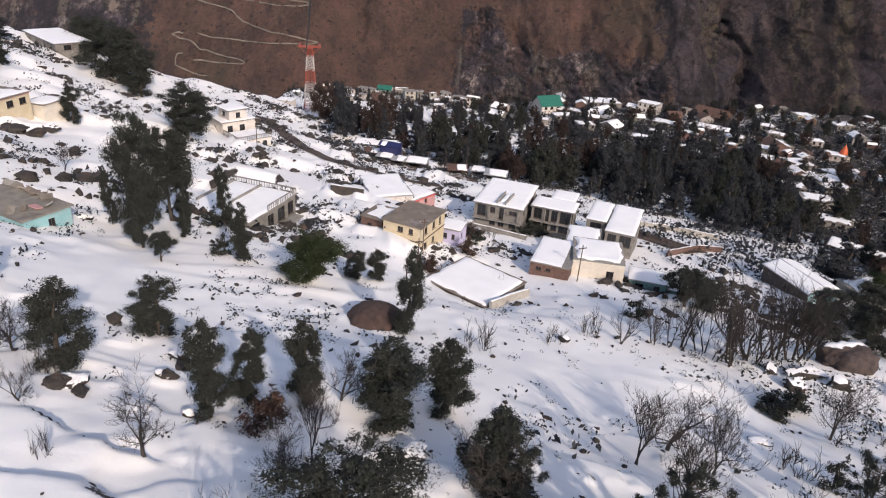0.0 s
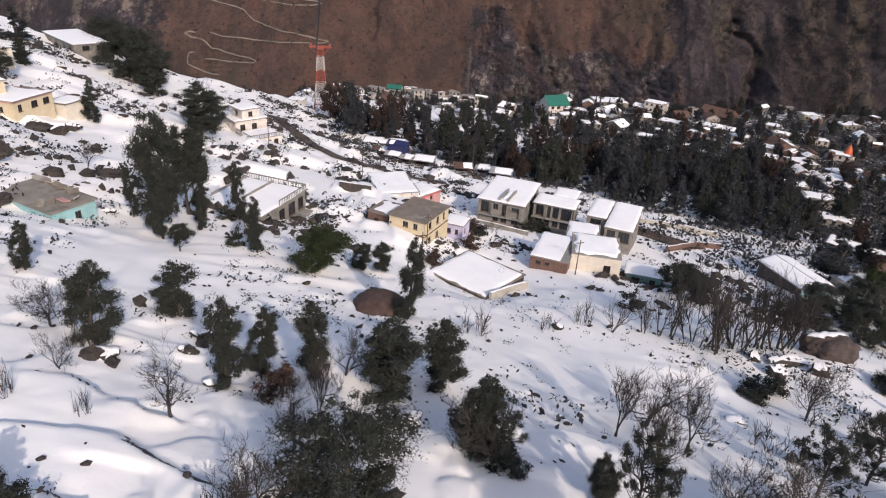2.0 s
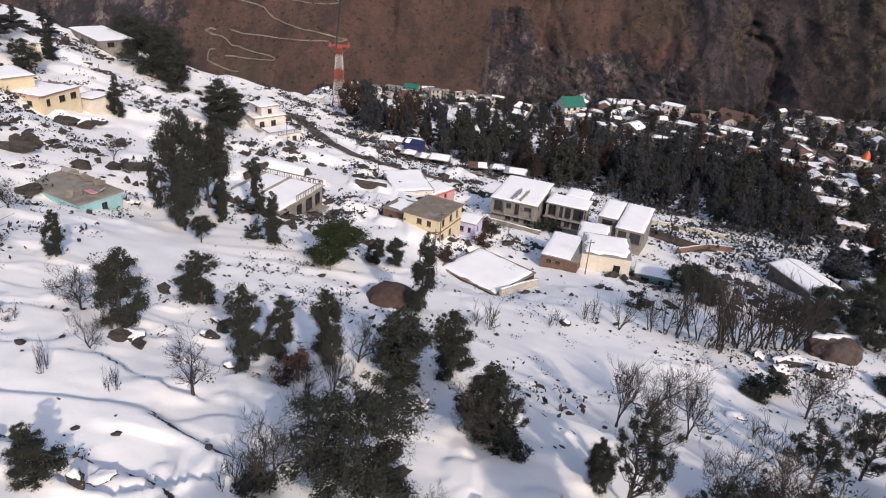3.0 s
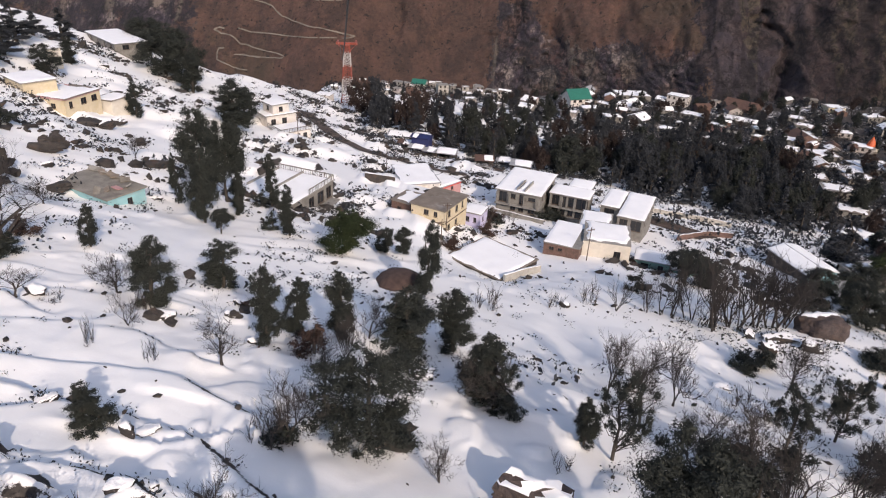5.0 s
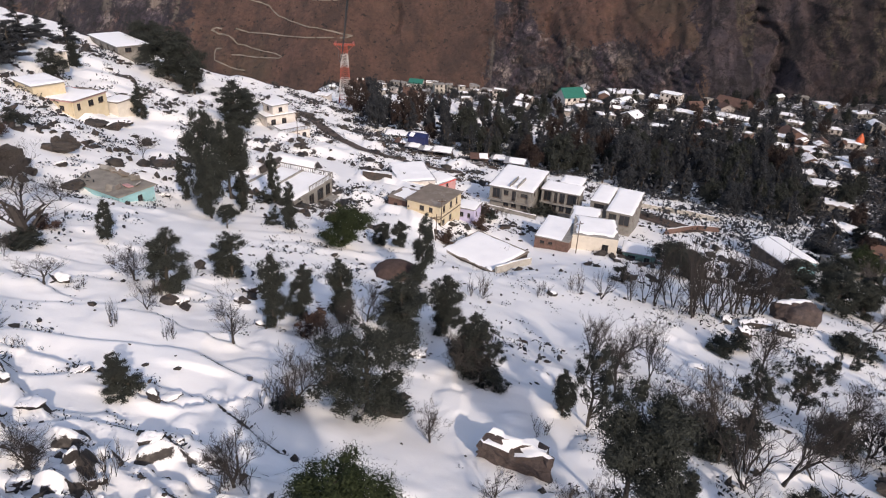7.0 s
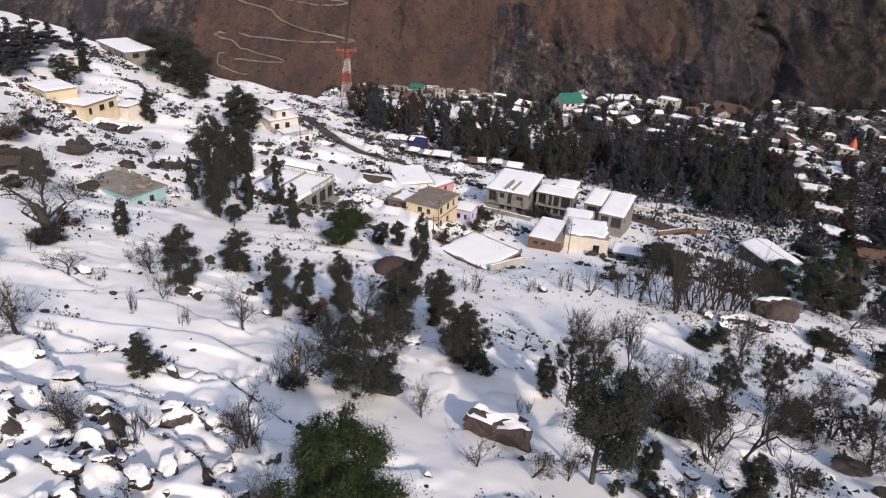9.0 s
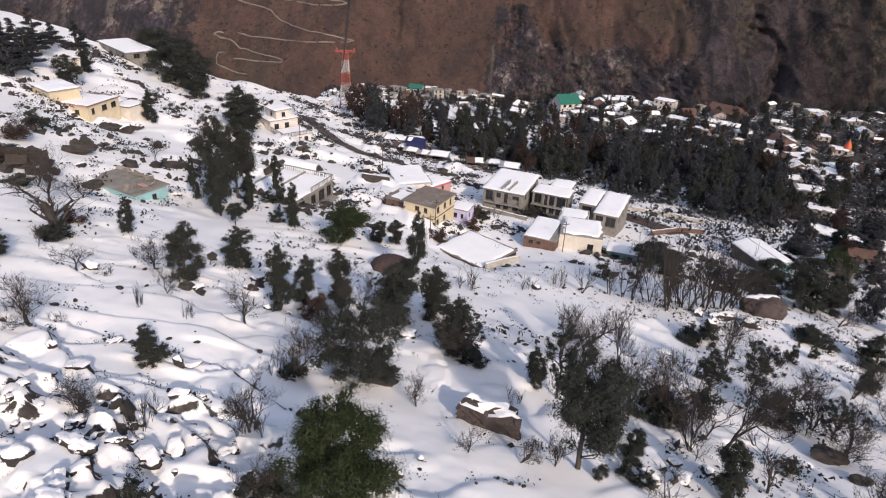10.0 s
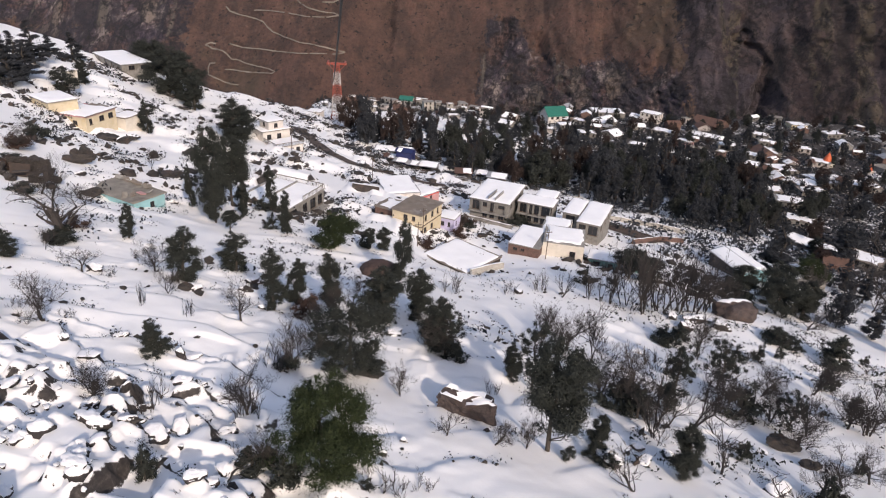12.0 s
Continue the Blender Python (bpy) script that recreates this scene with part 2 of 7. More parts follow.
CREAM = plain("cream_paint", (0.62, 0.57, 0.50), 0.8, 0.15, 0.9, 9, dirt=(0.50, 0.45, 0.36))
WHITE_PAINT = plain("white_paint", (0.60, 0.56, 0.53), 0.8, 0.18, 0.9, 9, dirt=(0.34, 0.30, 0.27))
WEATHERED_PAINT = plain("weathered_paint", (0.40, 0.36, 0.34), 0.85, 0.3, 1.2, 9, dirt=(0.14, 0.12, 0.11))
BLUE_PAINT = plain("sky_blue_paint", (0.24, 0.46, 0.50), 0.8, 0.2, 0.9, 9, dirt=(0.35, 0.40, 0.40))
TEAL_PAINT = plain("teal_paint", (0.14, 0.30, 0.28), 0.8, 0.3, 0.9, 9, dirt=(0.10, 0.12, 0.12))
LILAC_PAINT = plain("lilac_paint", (0.48, 0.45, 0.62), 0.8, 0.15, 0.9, 9, dirt=(0.40, 0.37, 0.45))
PINK_PAINT = plain("pink_paint", (0.48, 0.27, 0.27), 0.8, 0.15, 0.9, 9, dirt=(0.45, 0.25, 0.22))
RED_PAINT = plain("red_paint", (0.55, 0.05, 0.04), 0.6, 0.2, 0.9, 9)
ORANGE_PAINT = plain("orange_paint", (0.50, 0.095, 0.03), 0.6, 0.2, 0.9, 9)
GREEN_SHEET = plain("green_sheet", (0.014, 0.135, 0.10), 0.45, 0.2, 0.9, 9)
BLUE_SHEET = plain("blue_tarp", (0.014, 0.02, 0.085), 0.5, 0.25, 0.9, 9)
GREY_SHEET = plain("grey_sheet", (0.30, 0.31, 0.33), 0.5, 0.3, 0.9, 9)
RUST_SHEET = plain("rusty_sheet", (0.115, 0.062, 0.045), 0.7, 0.4, 0.9, 9)
MAST_WHITE = plain("mast_white", (0.42, 0.40, 0.39), 0.5, 0.1, 0.9, 9)
MAST_RED = plain("mast_red", (0.27, 0.060, 0.040), 0.5, 0.15, 0.9, 9)
DARK_GLASS = plain("dark_glass", (0.02, 0.022, 0.026), 0.12, 0.2, 0.9, 9, bump=0.0)
DARK_WOOD = plain("dark_wood", (0.09, 0.06, 0.045), 0.8, 0.3, 0.9, 9)
OLD_TIMBER = plain("old_timber", (0.060, 0.050, 0.046), 0.9, 0.4, 0.9, 9)
CABLE = plain("steel_cable", (0.022, 0.021, 0.020), 0.7, 0.2, 0.9, 9)
ROAD = plain("wet_road", (0.085, 0.062, 0.052), 0.8, 0.35, 0.5, 5, dirt=(0.14, 0.11, 0.09))
BROWN_EARTH = plain("fallen_earth", (0.065, 0.046, 0.037), 0.95, 0.4, 0.8, 7, dirt=(0.03, 0.024, 0.02))
EARTH = plain("trodden_earth", (0.085, 0.055, 0.042), 0.95, 0.4, 0.5, 5, dirt=(0.13, 0.10, 0.085))
TRACK = plain("gravel_track", (0.165, 0.14, 0.12), 0.95, 0.3, 0.05, 0.6, dirt=(0.06, 0.05, 0.04))
STRAW = plain("dry_thatch", (0.072, 0.045, 0.039), 0.95, 0.5, 1.4, 16, bump=0.9)


# ---- mesh helpers ----
def mesh_from(name, verts, faces, mat, shade=False):
    data = bpy.data.meshes.new(name)
    data.from_pydata([tuple(v) for v in verts], [], [tuple(f) for f in faces])
    data.materials.append(mat)
    if shade:
        data.polygons.foreach_set("use_smooth", [True] * len(data.polygons))
    data.update()
    return data


def thing(name, label, category, at=(0, 0, 0), turn=0.0, group="", kind=""):
    ob = new(name)
    ob.matrix_basis = pose(*at, 0, 0, turn)
    return tagged(ob, label, category, group, kind)


def child(name, data, parent, label="", at=None):
    ob = new(name, data)
    ob.parent = parent
    if at is not None:
        ob.matrix_basis = at
    return tagged(ob, label)


class Geo:
    """Collects boxes, tubes and sheets into one mesh."""

    def __init__(self):
        self.v, self.f = [], []

    def put(self, verts, faces):
        n = len(self.v)
        self.v += [tuple(p) for p in verts]
        self.f += [tuple(i + n for i in f) for f in faces]
        return self

    def box(self, x0, y0, z0, x1, y1, z1):
        v = [(x, y, z) for z in (z0, z1) for y in (y0, y1) for x in (x0, x1)]
        return self.put(v, [(0, 2, 3, 1), (4, 5, 7, 6), (0, 1, 5, 4), (2, 6, 7, 3), (0, 4, 6, 2), (1, 3, 7, 5)])

    def beam(self, a, b, r0, r1=None, sides=4):
        """A tapered bar from a to b."""
        a, b = Vector(a), Vector(b)
        r1 = r0 if r1 is None else r1
        way = (b - a).normalized()
        side = way.orthogonal().normalized()
        up = way.cross(side)
        v = []
        for p, r in ((a, r0), (b, r1)):
            for k in range(sides):
                w = 2 * math.pi * (k + 0.5) / sides
                v.append(p + side * (r * math.cos(w)) + up * (r * math.sin(w)))
        f = [(k, (k + 1) % sides, sides + (k + 1) % sides, sides + k) for k in range(sides)]
        f += [tuple(range(sides))[::-1], tuple(range(sides, 2 * sides))]
        return self.put(v, f)

    def mesh(self, name, mat, shade=False):
        return mesh_from(name, self.v, self.f, mat, shade)


# ---- the hillside ----
def hash_grid(i, j, seed):
    n = (i.astype(np.int64) * 374761393 + j.astype(np.int64) * 668265263 + seed * 974634241) & 0x7FFFFFFF
    n = ((n ^ (n >> 13)) * 1274126177) & 0x7FFFFFFF
    return ((n ^ (n >> 16)) & 0xFFFF) / 65535.0


def value_noise(x, y, seed=0):
    """Smooth noise from 0 to 1 with a period of 1."""
    x, y = np.asarray(x, float), np.asarray(y, float)
    i, j = np.floor(x), np.floor(y)
    u, v = x - i, y - j
    u, v = u * u * (3 - 2 * u), v * v * (3 - 2 * v)
    a, b = hash_grid(i, j, seed), hash_grid(i + 1, j, seed)
    c, d = hash_grid(i, j + 1, seed), hash_grid(i + 1, j + 1, seed)
    return a * (1 - u) * (1 - v) + b * u * (1 - v) + c * (1 - u) * v + d * u * v


def fbm(x, y, octaves=4, seed=0):
    """Fractal noise round 0."""
    total, size = 0.0, 1.0
    for k in range(octaves):
        total = total + size * (value_noise(x * 2**k, y * 2**k, seed + k) - 0.5)
        size *= 0.5
    return total


def smooth(a, b, v):
    s = np.clip((v - a) / (b - a), 0, 1)
    return s * s * (3 - 2 * s)


# hollows and rises of the hillside: place, reach, lift
DELLS = ((-5, 97, 5, 1.2), (5, 91, 9, -2.8), (50, 69, 9, 2.2), (-44, 70, 8, -1.1), (-4, 46, 6, 1.5), (7, 33, 5, 1.5), (35, 56, 5, -1.0), (-75.5, 112.5, 4.5, -1.7), (-84, 108, 5, -0.7), (-51.5, 65.5, 3.2, -1.7), (4.6, 80.5, 4.5, -1.7))


def slope_base(x, y):
    """The hillside: a cubic in plan that falls away past the rim of the gorge."""
    x, y = np.asarray(x, float), np.asarray(y, float)
    rim = 224 + 148 * smooth(-125, 0, x)
    over = np.maximum(y - rim + 8, 0)
    over = np.where(over < 16, over * over / 32, over - 8)
    yc = np.maximum(y - over, -160)
    s, t = 1.4 * np.tanh(x / 140), yc / 100
    z = (38.06 - 14.32 * s - 31.41 * t - 2.75 * s * t + 4.23 * s * s + 4.92 * t * t
         + 3.10 * s * s * t + 2.26 * s * t * t - 0.57 * t**3 - 8.0 * s**3)
    z = z + 7 * smooth(220, 320, yc) * smooth(-70, -10, x) * smooth(110, 40, x)
    for cx, cy, size, lift in DELLS:
        z = z + lift * np.exp(-((x - cx) ** 2 + (y - cy) ** 2) / (2 * size * size))
    z = z - 0.75 * over
    # the spur beyond the mast that carries the far end of the town
    spur = smooth(1.3, 0.9, np.hypot((x + 42) / 60, (y - 400) / 82))
    return z + spur * np.maximum(-28.5 - 0.19 * (y - 342) - z, 0)


def terrace(x, y):
    """Where in its step a place of the terraced slope lies (0 to 1), and how strongly the steps show there."""
    level = (-0.31 * y + 0.09 * x + 4.5 * fbm(x / 34, y / 34, 3, 11) + 1.3 * fbm(x / 7, y / 7, 2, 17)) / 1.7
    return level - np.floor(level), smooth(0.44, 0.66, 0.65 * value_noise(x / 17, y / 17, 5) + 0.35 * value_noise(x / 4, y / 4, 6)) * (0.30 + 0.7 * smooth(40, 8, y))


# lips of the snowed terraces close by: plan points, and the height of the drop behind
LEDGES = ((((-30.9, 17.7), (-27.7, 17.5), (-25.4, 15.9), (-21.3, 13.0), (-18.0, 14.1), (-14.9, 13.4), (-11.3, 12.7)), 0.8),
          (((-26.8, 19.7), (-22.7, 19.4), (-18.4, 16.9), (-16.3, 16.5), (-14.3, 16.5), (-12.1, 18.8), (-10.1, 20.0)), 0.7),
          (((-27.6, 13.0), (-25.0, 12.1), (-22.5, 10.1), (-19.7, 9.5), (-17.2, 7.6), (-14.4, 5.4)), 0.7),
          (((-15.8, 9.4), (-13.5, 9.4), (-10.8, 8.6)), 0.8),
          (((-35.8, 32.5), (-30.7, 30.4), (-26.6, 30.2), (-23.6, 30.7), (-19.4, 28.8), (-16.4, 27.8), (-14.1, 27.9)), 0.55))


def ledge_lift(x, y):
    """Rise towards each lip and the drop just past it."""
    total = np.zeros(np.broadcast(x, y).shape)
    if np.min(x) > 5 or np.max(x) < -45 or np.min(y) > 48 or np.max(y) < -5:
        return total
    for points, drop in LEDGES:
        best, side = np.full(total.shape, 1e9), np.zeros(total.shape)
        for (x0, y0), (x1, y1) in zip(points, points[1:]):
            dx, dy = x1 - x0, y1 - y0
            s = np.clip(((x - x0) * dx + (y - y0) * dy) / (dx * dx + dy * dy), 0, 1)
            far = np.hypot(x - x0 - s * dx, y - y0 - s * dy)
            fade = far * np.where(dx * (y - y0) - dy * (x - x0) > 0, 1, -1)
            side = np.where(far < best, fade, side)
            best = np.minimum(best, far)
        side = side + 0.35 * fbm(x / 1.6, y / 1.6, 2, 27)
        total = total + drop * np.where(side < 0, 0.75 * np.exp(np.minimum(side, 0) / 1.6), -0.75 * np.exp(-np.maximum(side, 0) / 1.3)) * smooth(-0.28, 0.05, fbm(x / 3.5, y / 3.5, 2, 28))
    return total


# the hill road that comes down past the mast to the roadside sheds
ROAD_LINE = ((-58.0, 205.0), (-44.9, 182.0), (-37.4, 171.0), (-30.0, 163.5), (-22.2, 163.0), (-14.9, 161.5), (-8.0, 161.0), (-1.0, 164.0))


def line_distance(x, y, points):
    """How far a place lies from a line of plan points."""
    best = np.full(np.broadcast(x, y).shape, 1e9)
    if np.min(y) > 240 or np.max(y) < 130:
        return best
    for (x0, y0), (x1, y1) in zip(points, points[1:]):
        dx, dy = x1 - x0, y1 - y0
        s = np.clip(((x - x0) * dx + (y - y0) * dy) / (dx * dx + dy * dy), 0, 1)
        best = np.minimum(best, np.hypot(x - x0 - s * dx, y - y0 - s * dy))
    return best


def ground_height(x, y):
    """Snow surface: terraced steps, drifts and small lumps on the hillside."""
    x, y = np.asarray(x, float), np.asarray(y, float)
    z = slope_base(x, y)
    part, where = terrace(x, y)
    z = z + ledge_lift(x, y)
    z = z + where * (0.25 + 0.6 * smooth(12, -6, x)) * (smooth(0.43, 0.57, part) - part)
    z = z + 0.34 * fbm(x / 9, y / 9, 3, 21) + 0.16 * np.abs(fbm(x / 3.4, y / 3.4, 3, 31)) + 0.06 * fbm(x / 0.9, y / 0.9, 2, 41)
    broken = smooth(17, 3, y + 0.25 * x) * smooth(12, -6, x) + 0.3 * smooth(0.52, 0.7, value_noise(x / 14, y / 14, 12)) * smooth(120, 90, y)
    z = z + broken * 0.9 * smooth(0.50, 0.66, 0.78 * value_noise(x / 2.6, y / 2.1, 13) + 0.22 * value_noise(x / 0.8, y / 0.8, 14))
    z = z + smooth(9, 2, y + 0.3 * x) * smooth(4, -6, x) * 0.5 * smooth(0.46, 0.62, value_noise(x / 1.2, y / 1.0, 18))
    far = smooth(75, 110, y) * smooth(40, -20, x) * smooth(3.5, 7.0, line_distance(x, y, ROAD_LINE))
    z = z + far * (1.4 * smooth(0.52, 0.66, 0.7 * value_noise(x / 6, y / 6, 15) + 0.3 * value_noise(x / 2.6, y / 2.6, 16)) - 0.8)
    return z


# gullies cut into the far mountainside: sideways place, height and half width along each, and the steepness of its sides
GULLIES = ((((514, -95, 4), (517, -111, 6), (538, -124, 7), (540, -143, 9), (531, -165, 15), (530, -200, 24), (526, -250, 28)), 2.4),
           (((514, -90, 5), (497, -112, 7), (524, -119, 6)), 3.0),
           (((-238, -120, 12), (-224, -185, 13), (-226, -223, 10)), 1.5),
           (((48, -160, 20), (44, -200, 24), (40, -235, 18)), 0.9),
           (((135, -178, 22), (146, -205, 26), (130, -245, 24)), 1.0),
           (((395, -90, 9), (371, -154, 12), (333, -224, 16)), 1.3),
           (((652, -122, 6), (640, -190, 11)), 1.2))


def gully_depth(u, v):
    """How deep the gullies cut at a place of the mountainside."""
    u = u + 16 * fbm(u / 40, v / 40, 3, 45)
    v = v + 16 * fbm(u / 40, v / 40, 3, 46)
    total = 0.0 * u
    for points, steep in GULLIES:
        cut = 0.0 * u
        for (u0, v0, r0), (u1, v1, r1) in zip(points, points[1:]):
            s = np.clip(((u - u0) * (u1 - u0) + (v - v0) * (v1 - v0)) / ((u1 - u0) ** 2 + (v1 - v0) ** 2), 0, 1)
            half = r0 + s * (r1 - r0)
            far = np.hypot(u - u0 - s * (u1 - u0), v - v0 - s * (v1 - v0)) / half
            cut = np.maximum(cut, steep * half * np.clip(1.25 - far, 0, 1))
        total = total + cut
    return total


# rock on the mountainside: the crags over the town's edge and the great wall to the east (sideways place, height)
CRAGS = ((10, -138), (82, -132), (124, -204), (182, -208), (268, -192), (322, -194), (400, -178), (420, -330), (20, -350), (-10, -285))
EAST_WALL = ((420, 400), (412, -60), (404, -260), (420, -420), (1600, -420), (1600, 400))


def zone_share(u, v, ring, soft):
    """1 inside the ring of corners and 0 outside it, with an edge that is soft over that many metres."""
    hit, near = np.zeros(u.shape, bool), np.full(u.shape, 1e9)
    for (u0, v0), (u1, v1) in zip(ring, ring[1:] + ring[:1]):
        if v0 != v1:
            hit ^= ((v0 > v) != (v1 > v)) & (u < (u1 - u0) * (v - v0) / (v1 - v0) + u0)
        s = np.clip(((u - u0) * (u1 - u0) + (v - v0) * (v1 - v0)) / ((u1 - u0) ** 2 + (v1 - v0) ** 2), 0, 1)
        near = np.minimum(near, np.hypot(u - u0 - s * (u1 - u0), v - v0 - s * (v1 - v0)))
    return np.clip(0.5 + np.where(hit, near, -near) / (2 * soft), 0, 1)


def mountain_face(u, v):
    """Depth of the far mountainside at sideways u and height v: gullies, spurs and a great buttress that turns from the sun."""
    spur = 150 * fbm(u / 420, v / 1400, 4, 51) + (26 + 34 * smooth(-40, 160, u)) * np.abs(fbm(u / 110 + 0.4 * fbm(u / 200, v / 200, 2, 9), v / 420, 4, 61))
    side = u + 70 * fbm(u / 260, v / 260, 3, 71)
    rough = smooth(-60, 420, side)
    cliffs = rough * (22 * np.abs(fbm(u / 80, v / 160, 4, 81)) + 15 * fbm(u / 24, v / 40, 4, 91)) + 10 * fbm(u / 28, v / 40, 3, 95)
    ledges = zone_share(u, v, CRAGS, 30) + 0.3 * zone_share(u, v, EAST_WALL, 40)
    blocks = ledges * (24 * np.abs(fbm(u / 17 + 0.3 * fbm(v / 9, u / 9, 2, 3), v / 12, 3, 97)) + 7 * np.abs(fbm(u / 7, v / 6, 2, 99)))
    return 1380 + (v + 480) * 1.05 - spur - cliffs - blocks + gully_depth(u, v) - 0.75 * np.maximum(side - 260, 0) - 0.25 * np.maximum(u + 200, 0)


def spaced(inner, outer, fine, grow):
    """Coordinates that stand close together in the inner span and ever wider outside it."""
    mid = list(np.arange(inner[0], inner[1] + fine / 2, fine))
    low, gap = [mid[0]], fine
    while low[-1] > outer[0]:
        gap *= grow
        low.append(low[-1] - gap)
    high, gap = [mid[-1]], fine
    while high[-1] < outer[1]:
        gap *= grow
        high.append(high[-1] + gap)
    return np.array(low[:0:-1] + mid + high[1:])


def sheet(name, xs, ys, height, mat):
    gx, gy = np.meshgrid(xs, ys)
    gz = height(gx, gy)
    data = bpy.data.meshes.new(name)
    count, nx, ny = gx.size, len(xs), len(ys)
    data.vertices.add(count)
    data.vertices.foreach_set("co", np.stack([gx, gy, gz], -1).astype(np.float32).ravel())
    i = np.arange((nx - 1) * (ny - 1))
    a = i // (nx - 1) * nx + i % (nx - 1)
    quads = np.stack([a, a + 1, a + nx + 1, a + nx], -1)
    data.loops.add(quads.size)
    data.loops.foreach_set("vertex_index", quads.ravel())
    data.polygons.add(len(quads))
    data.polygons.foreach_set("loop_start", np.arange(0, quads.size, 4))
    data.polygons.foreach_set("use_smooth", np.ones(len(quads), bool))
    data.materials.append(mat)
    data.update(calc_edges=True)
    return data


def land_height(x, y):
    """The hillside near by, the gorge floor and plain ground out to the horizon."""
    far = smooth(420, 900, np.maximum(np.abs(x) * 0.8, np.maximum(y, -y * 2.2)))
    return np.maximum(ground_height(x, y), -520.0) * (1 - far) - 520.0 * far


tagged(new("ground", sheet("ground", spaced((-36, 34), (-4200, 4200), 0.34, 1.03), spaced((-14, 40), (-4200, 4200), 0.34, 1.02), land_height, SNOW_GROUND)),
       "steep terraced hillside under fresh white snow", "ground", kind="structure")


def build_mountain():
    us, vs = np.concatenate([np.arange(-1900, -1000, 20.0), np.arange(-1000, -60, 5.0), np.arange(-60, 720, 2.5), np.arange(720, 1000, 5.0), np.arange(1000, 2101, 20.0)]), np.concatenate([np.arange(-600, -350, 5.0), np.arange(-350, 0, 2.5), np.arange(0, 60, 5.0), np.arange(60, 1001, 25.0)])
    gu, gv = np.meshgrid(us, vs)
    data = sheet("mountain", us, vs, lambda a, b: a * 0, MOUNTAIN)
    data.vertices.foreach_set("co", np.stack([gu, mountain_face(gu, gv), gv], -1).astype(np.float32).ravel())
    crags, wall = zone_share(gu, gv, CRAGS, 40), zone_share(gu, gv, EAST_WALL, 45)
    west = 0.62 * smooth(-640, -760, gu)
    for key, share in (("rock", np.maximum(np.maximum(0.92 * crags, 0.95 * wall), west)), ("east_wall", wall)):
        data.attributes.new(key, "FLOAT", "POINT").data.foreach_set("value", share.astype(np.float32).ravel())
    data.update()
    tagged(new("mountain", data), "steep brown mountainside with grey rock gullies across the valley", "mountain", kind="structure")


build_mountain()


# ---- trees ----
def tube(geo, points, radii, sides):
    """A bent tapered limb through points."""
    ring = []
    for k, (p, r) in enumerate(zip(points, radii)):
        way = (points[min(k + 1, len(points) - 1)] - points[max(k - 1, 0)]).normalized()
        side = way.orthogonal().normalized()
        up = way.cross(side)
        ring.append([p + side * (r * math.cos(2 * math.pi * s / sides)) + up * (r * math.sin(2 * math.pi * s / sides)) for s in range(sides)])
    v = [q for loop in ring for q in loop]
    f = [(k * sides + s, k * sides + (s + 1) % sides, (k + 1) * sides + (s + 1) % sides, (k + 1) * sides + s) for k in range(len(ring) - 1) for s in range(sides)]
    geo.put(v, f)


def grow(geos, rng, start, way, length, radius, level, levels, spread, lift):
    """One limb and, from it, its thinner limbs."""
    steps = 4 if level < 2 else 3
    points, p, d = [Vector(start)], Vector(start), Vector(way).normalized()
    for _ in range(steps):
        bend = Vector((rng.uniform(-1, 1), rng.uniform(-1, 1), rng.uniform(-0.6, 1) * lift))
        d = (d + bend * 0.28).normalized()
        p = p + d * (length / steps)
        points.append(p.copy())
    tip = radius * (0.6 if level < levels else 0.4)
    radii = [radius + (tip - radius) * k / steps for k in range(steps + 1)]
    tube(geos[0 if level < 2 else 1], points, radii, 6 if level == 0 else (4 if level == 1 else 3))
    if level >= levels:
        return
    count = rng.randint(3, 4) if level else rng.randint(5, 6)
    for k in range(count):
        at = rng.uniform(0.35, 1.0) if k else 1.0
        base = points[0].lerp(points[-1], at) if at < 1 else points[-1]
        near = points[min(int(at * steps), steps)]
        base = near if at < 1 else base
        side = Vector((rng.uniform(-1, 1), rng.uniform(-1, 1), rng.uniform(-0.3, 0.7) * lift)).normalized()
        grow(geos, rng, base, (d * (1 - spread) + side * spread), length * rng.uniform(0.52, 0.78), max(tip * rng.uniform(0.5, 0.75), 0.0095 if levels > 4 else 0.0125), level + 1, levels, spread, lift)


def bare_tree_mesh(seed, height, spread=0.55, stems=1, levels=4, lift=0.6, thick=0.019):
    """A leafless tree of the given height, 1 m of crown to spare."""
    rng = random.Random(seed)
    geos = (Geo(), Geo())
    for s in range(stems):
        lean = Vector((rng.uniform(-0.35, 0.35), rng.uniform(-0.35, 0.35), 1)) if stems > 1 else Vector((rng.uniform(-0.2, 0.2), rng.uniform(-0.2, 0.2), 1))
        grow(geos, rng, (rng.uniform(-0.1, 0.1) * stems, rng.uniform(-0.1, 0.1) * stems, -0.4), lean, height * 0.36, height * thick / stems**0.35, 0, levels, spread, lift)
    return geos


def native(geos):
    """Height and mean width of a bare tree."""
    v = np.array([tuple(p) for geo in geos for p in geo.v])
    return float(np.percentile(v[:, 2], 99.5)), float((np.percentile(v[:, 0], 98) - np.percentile(v[:, 0], 2) + np.percentile(v[:, 1], 98) - np.percentile(v[:, 1], 2)) / 2)


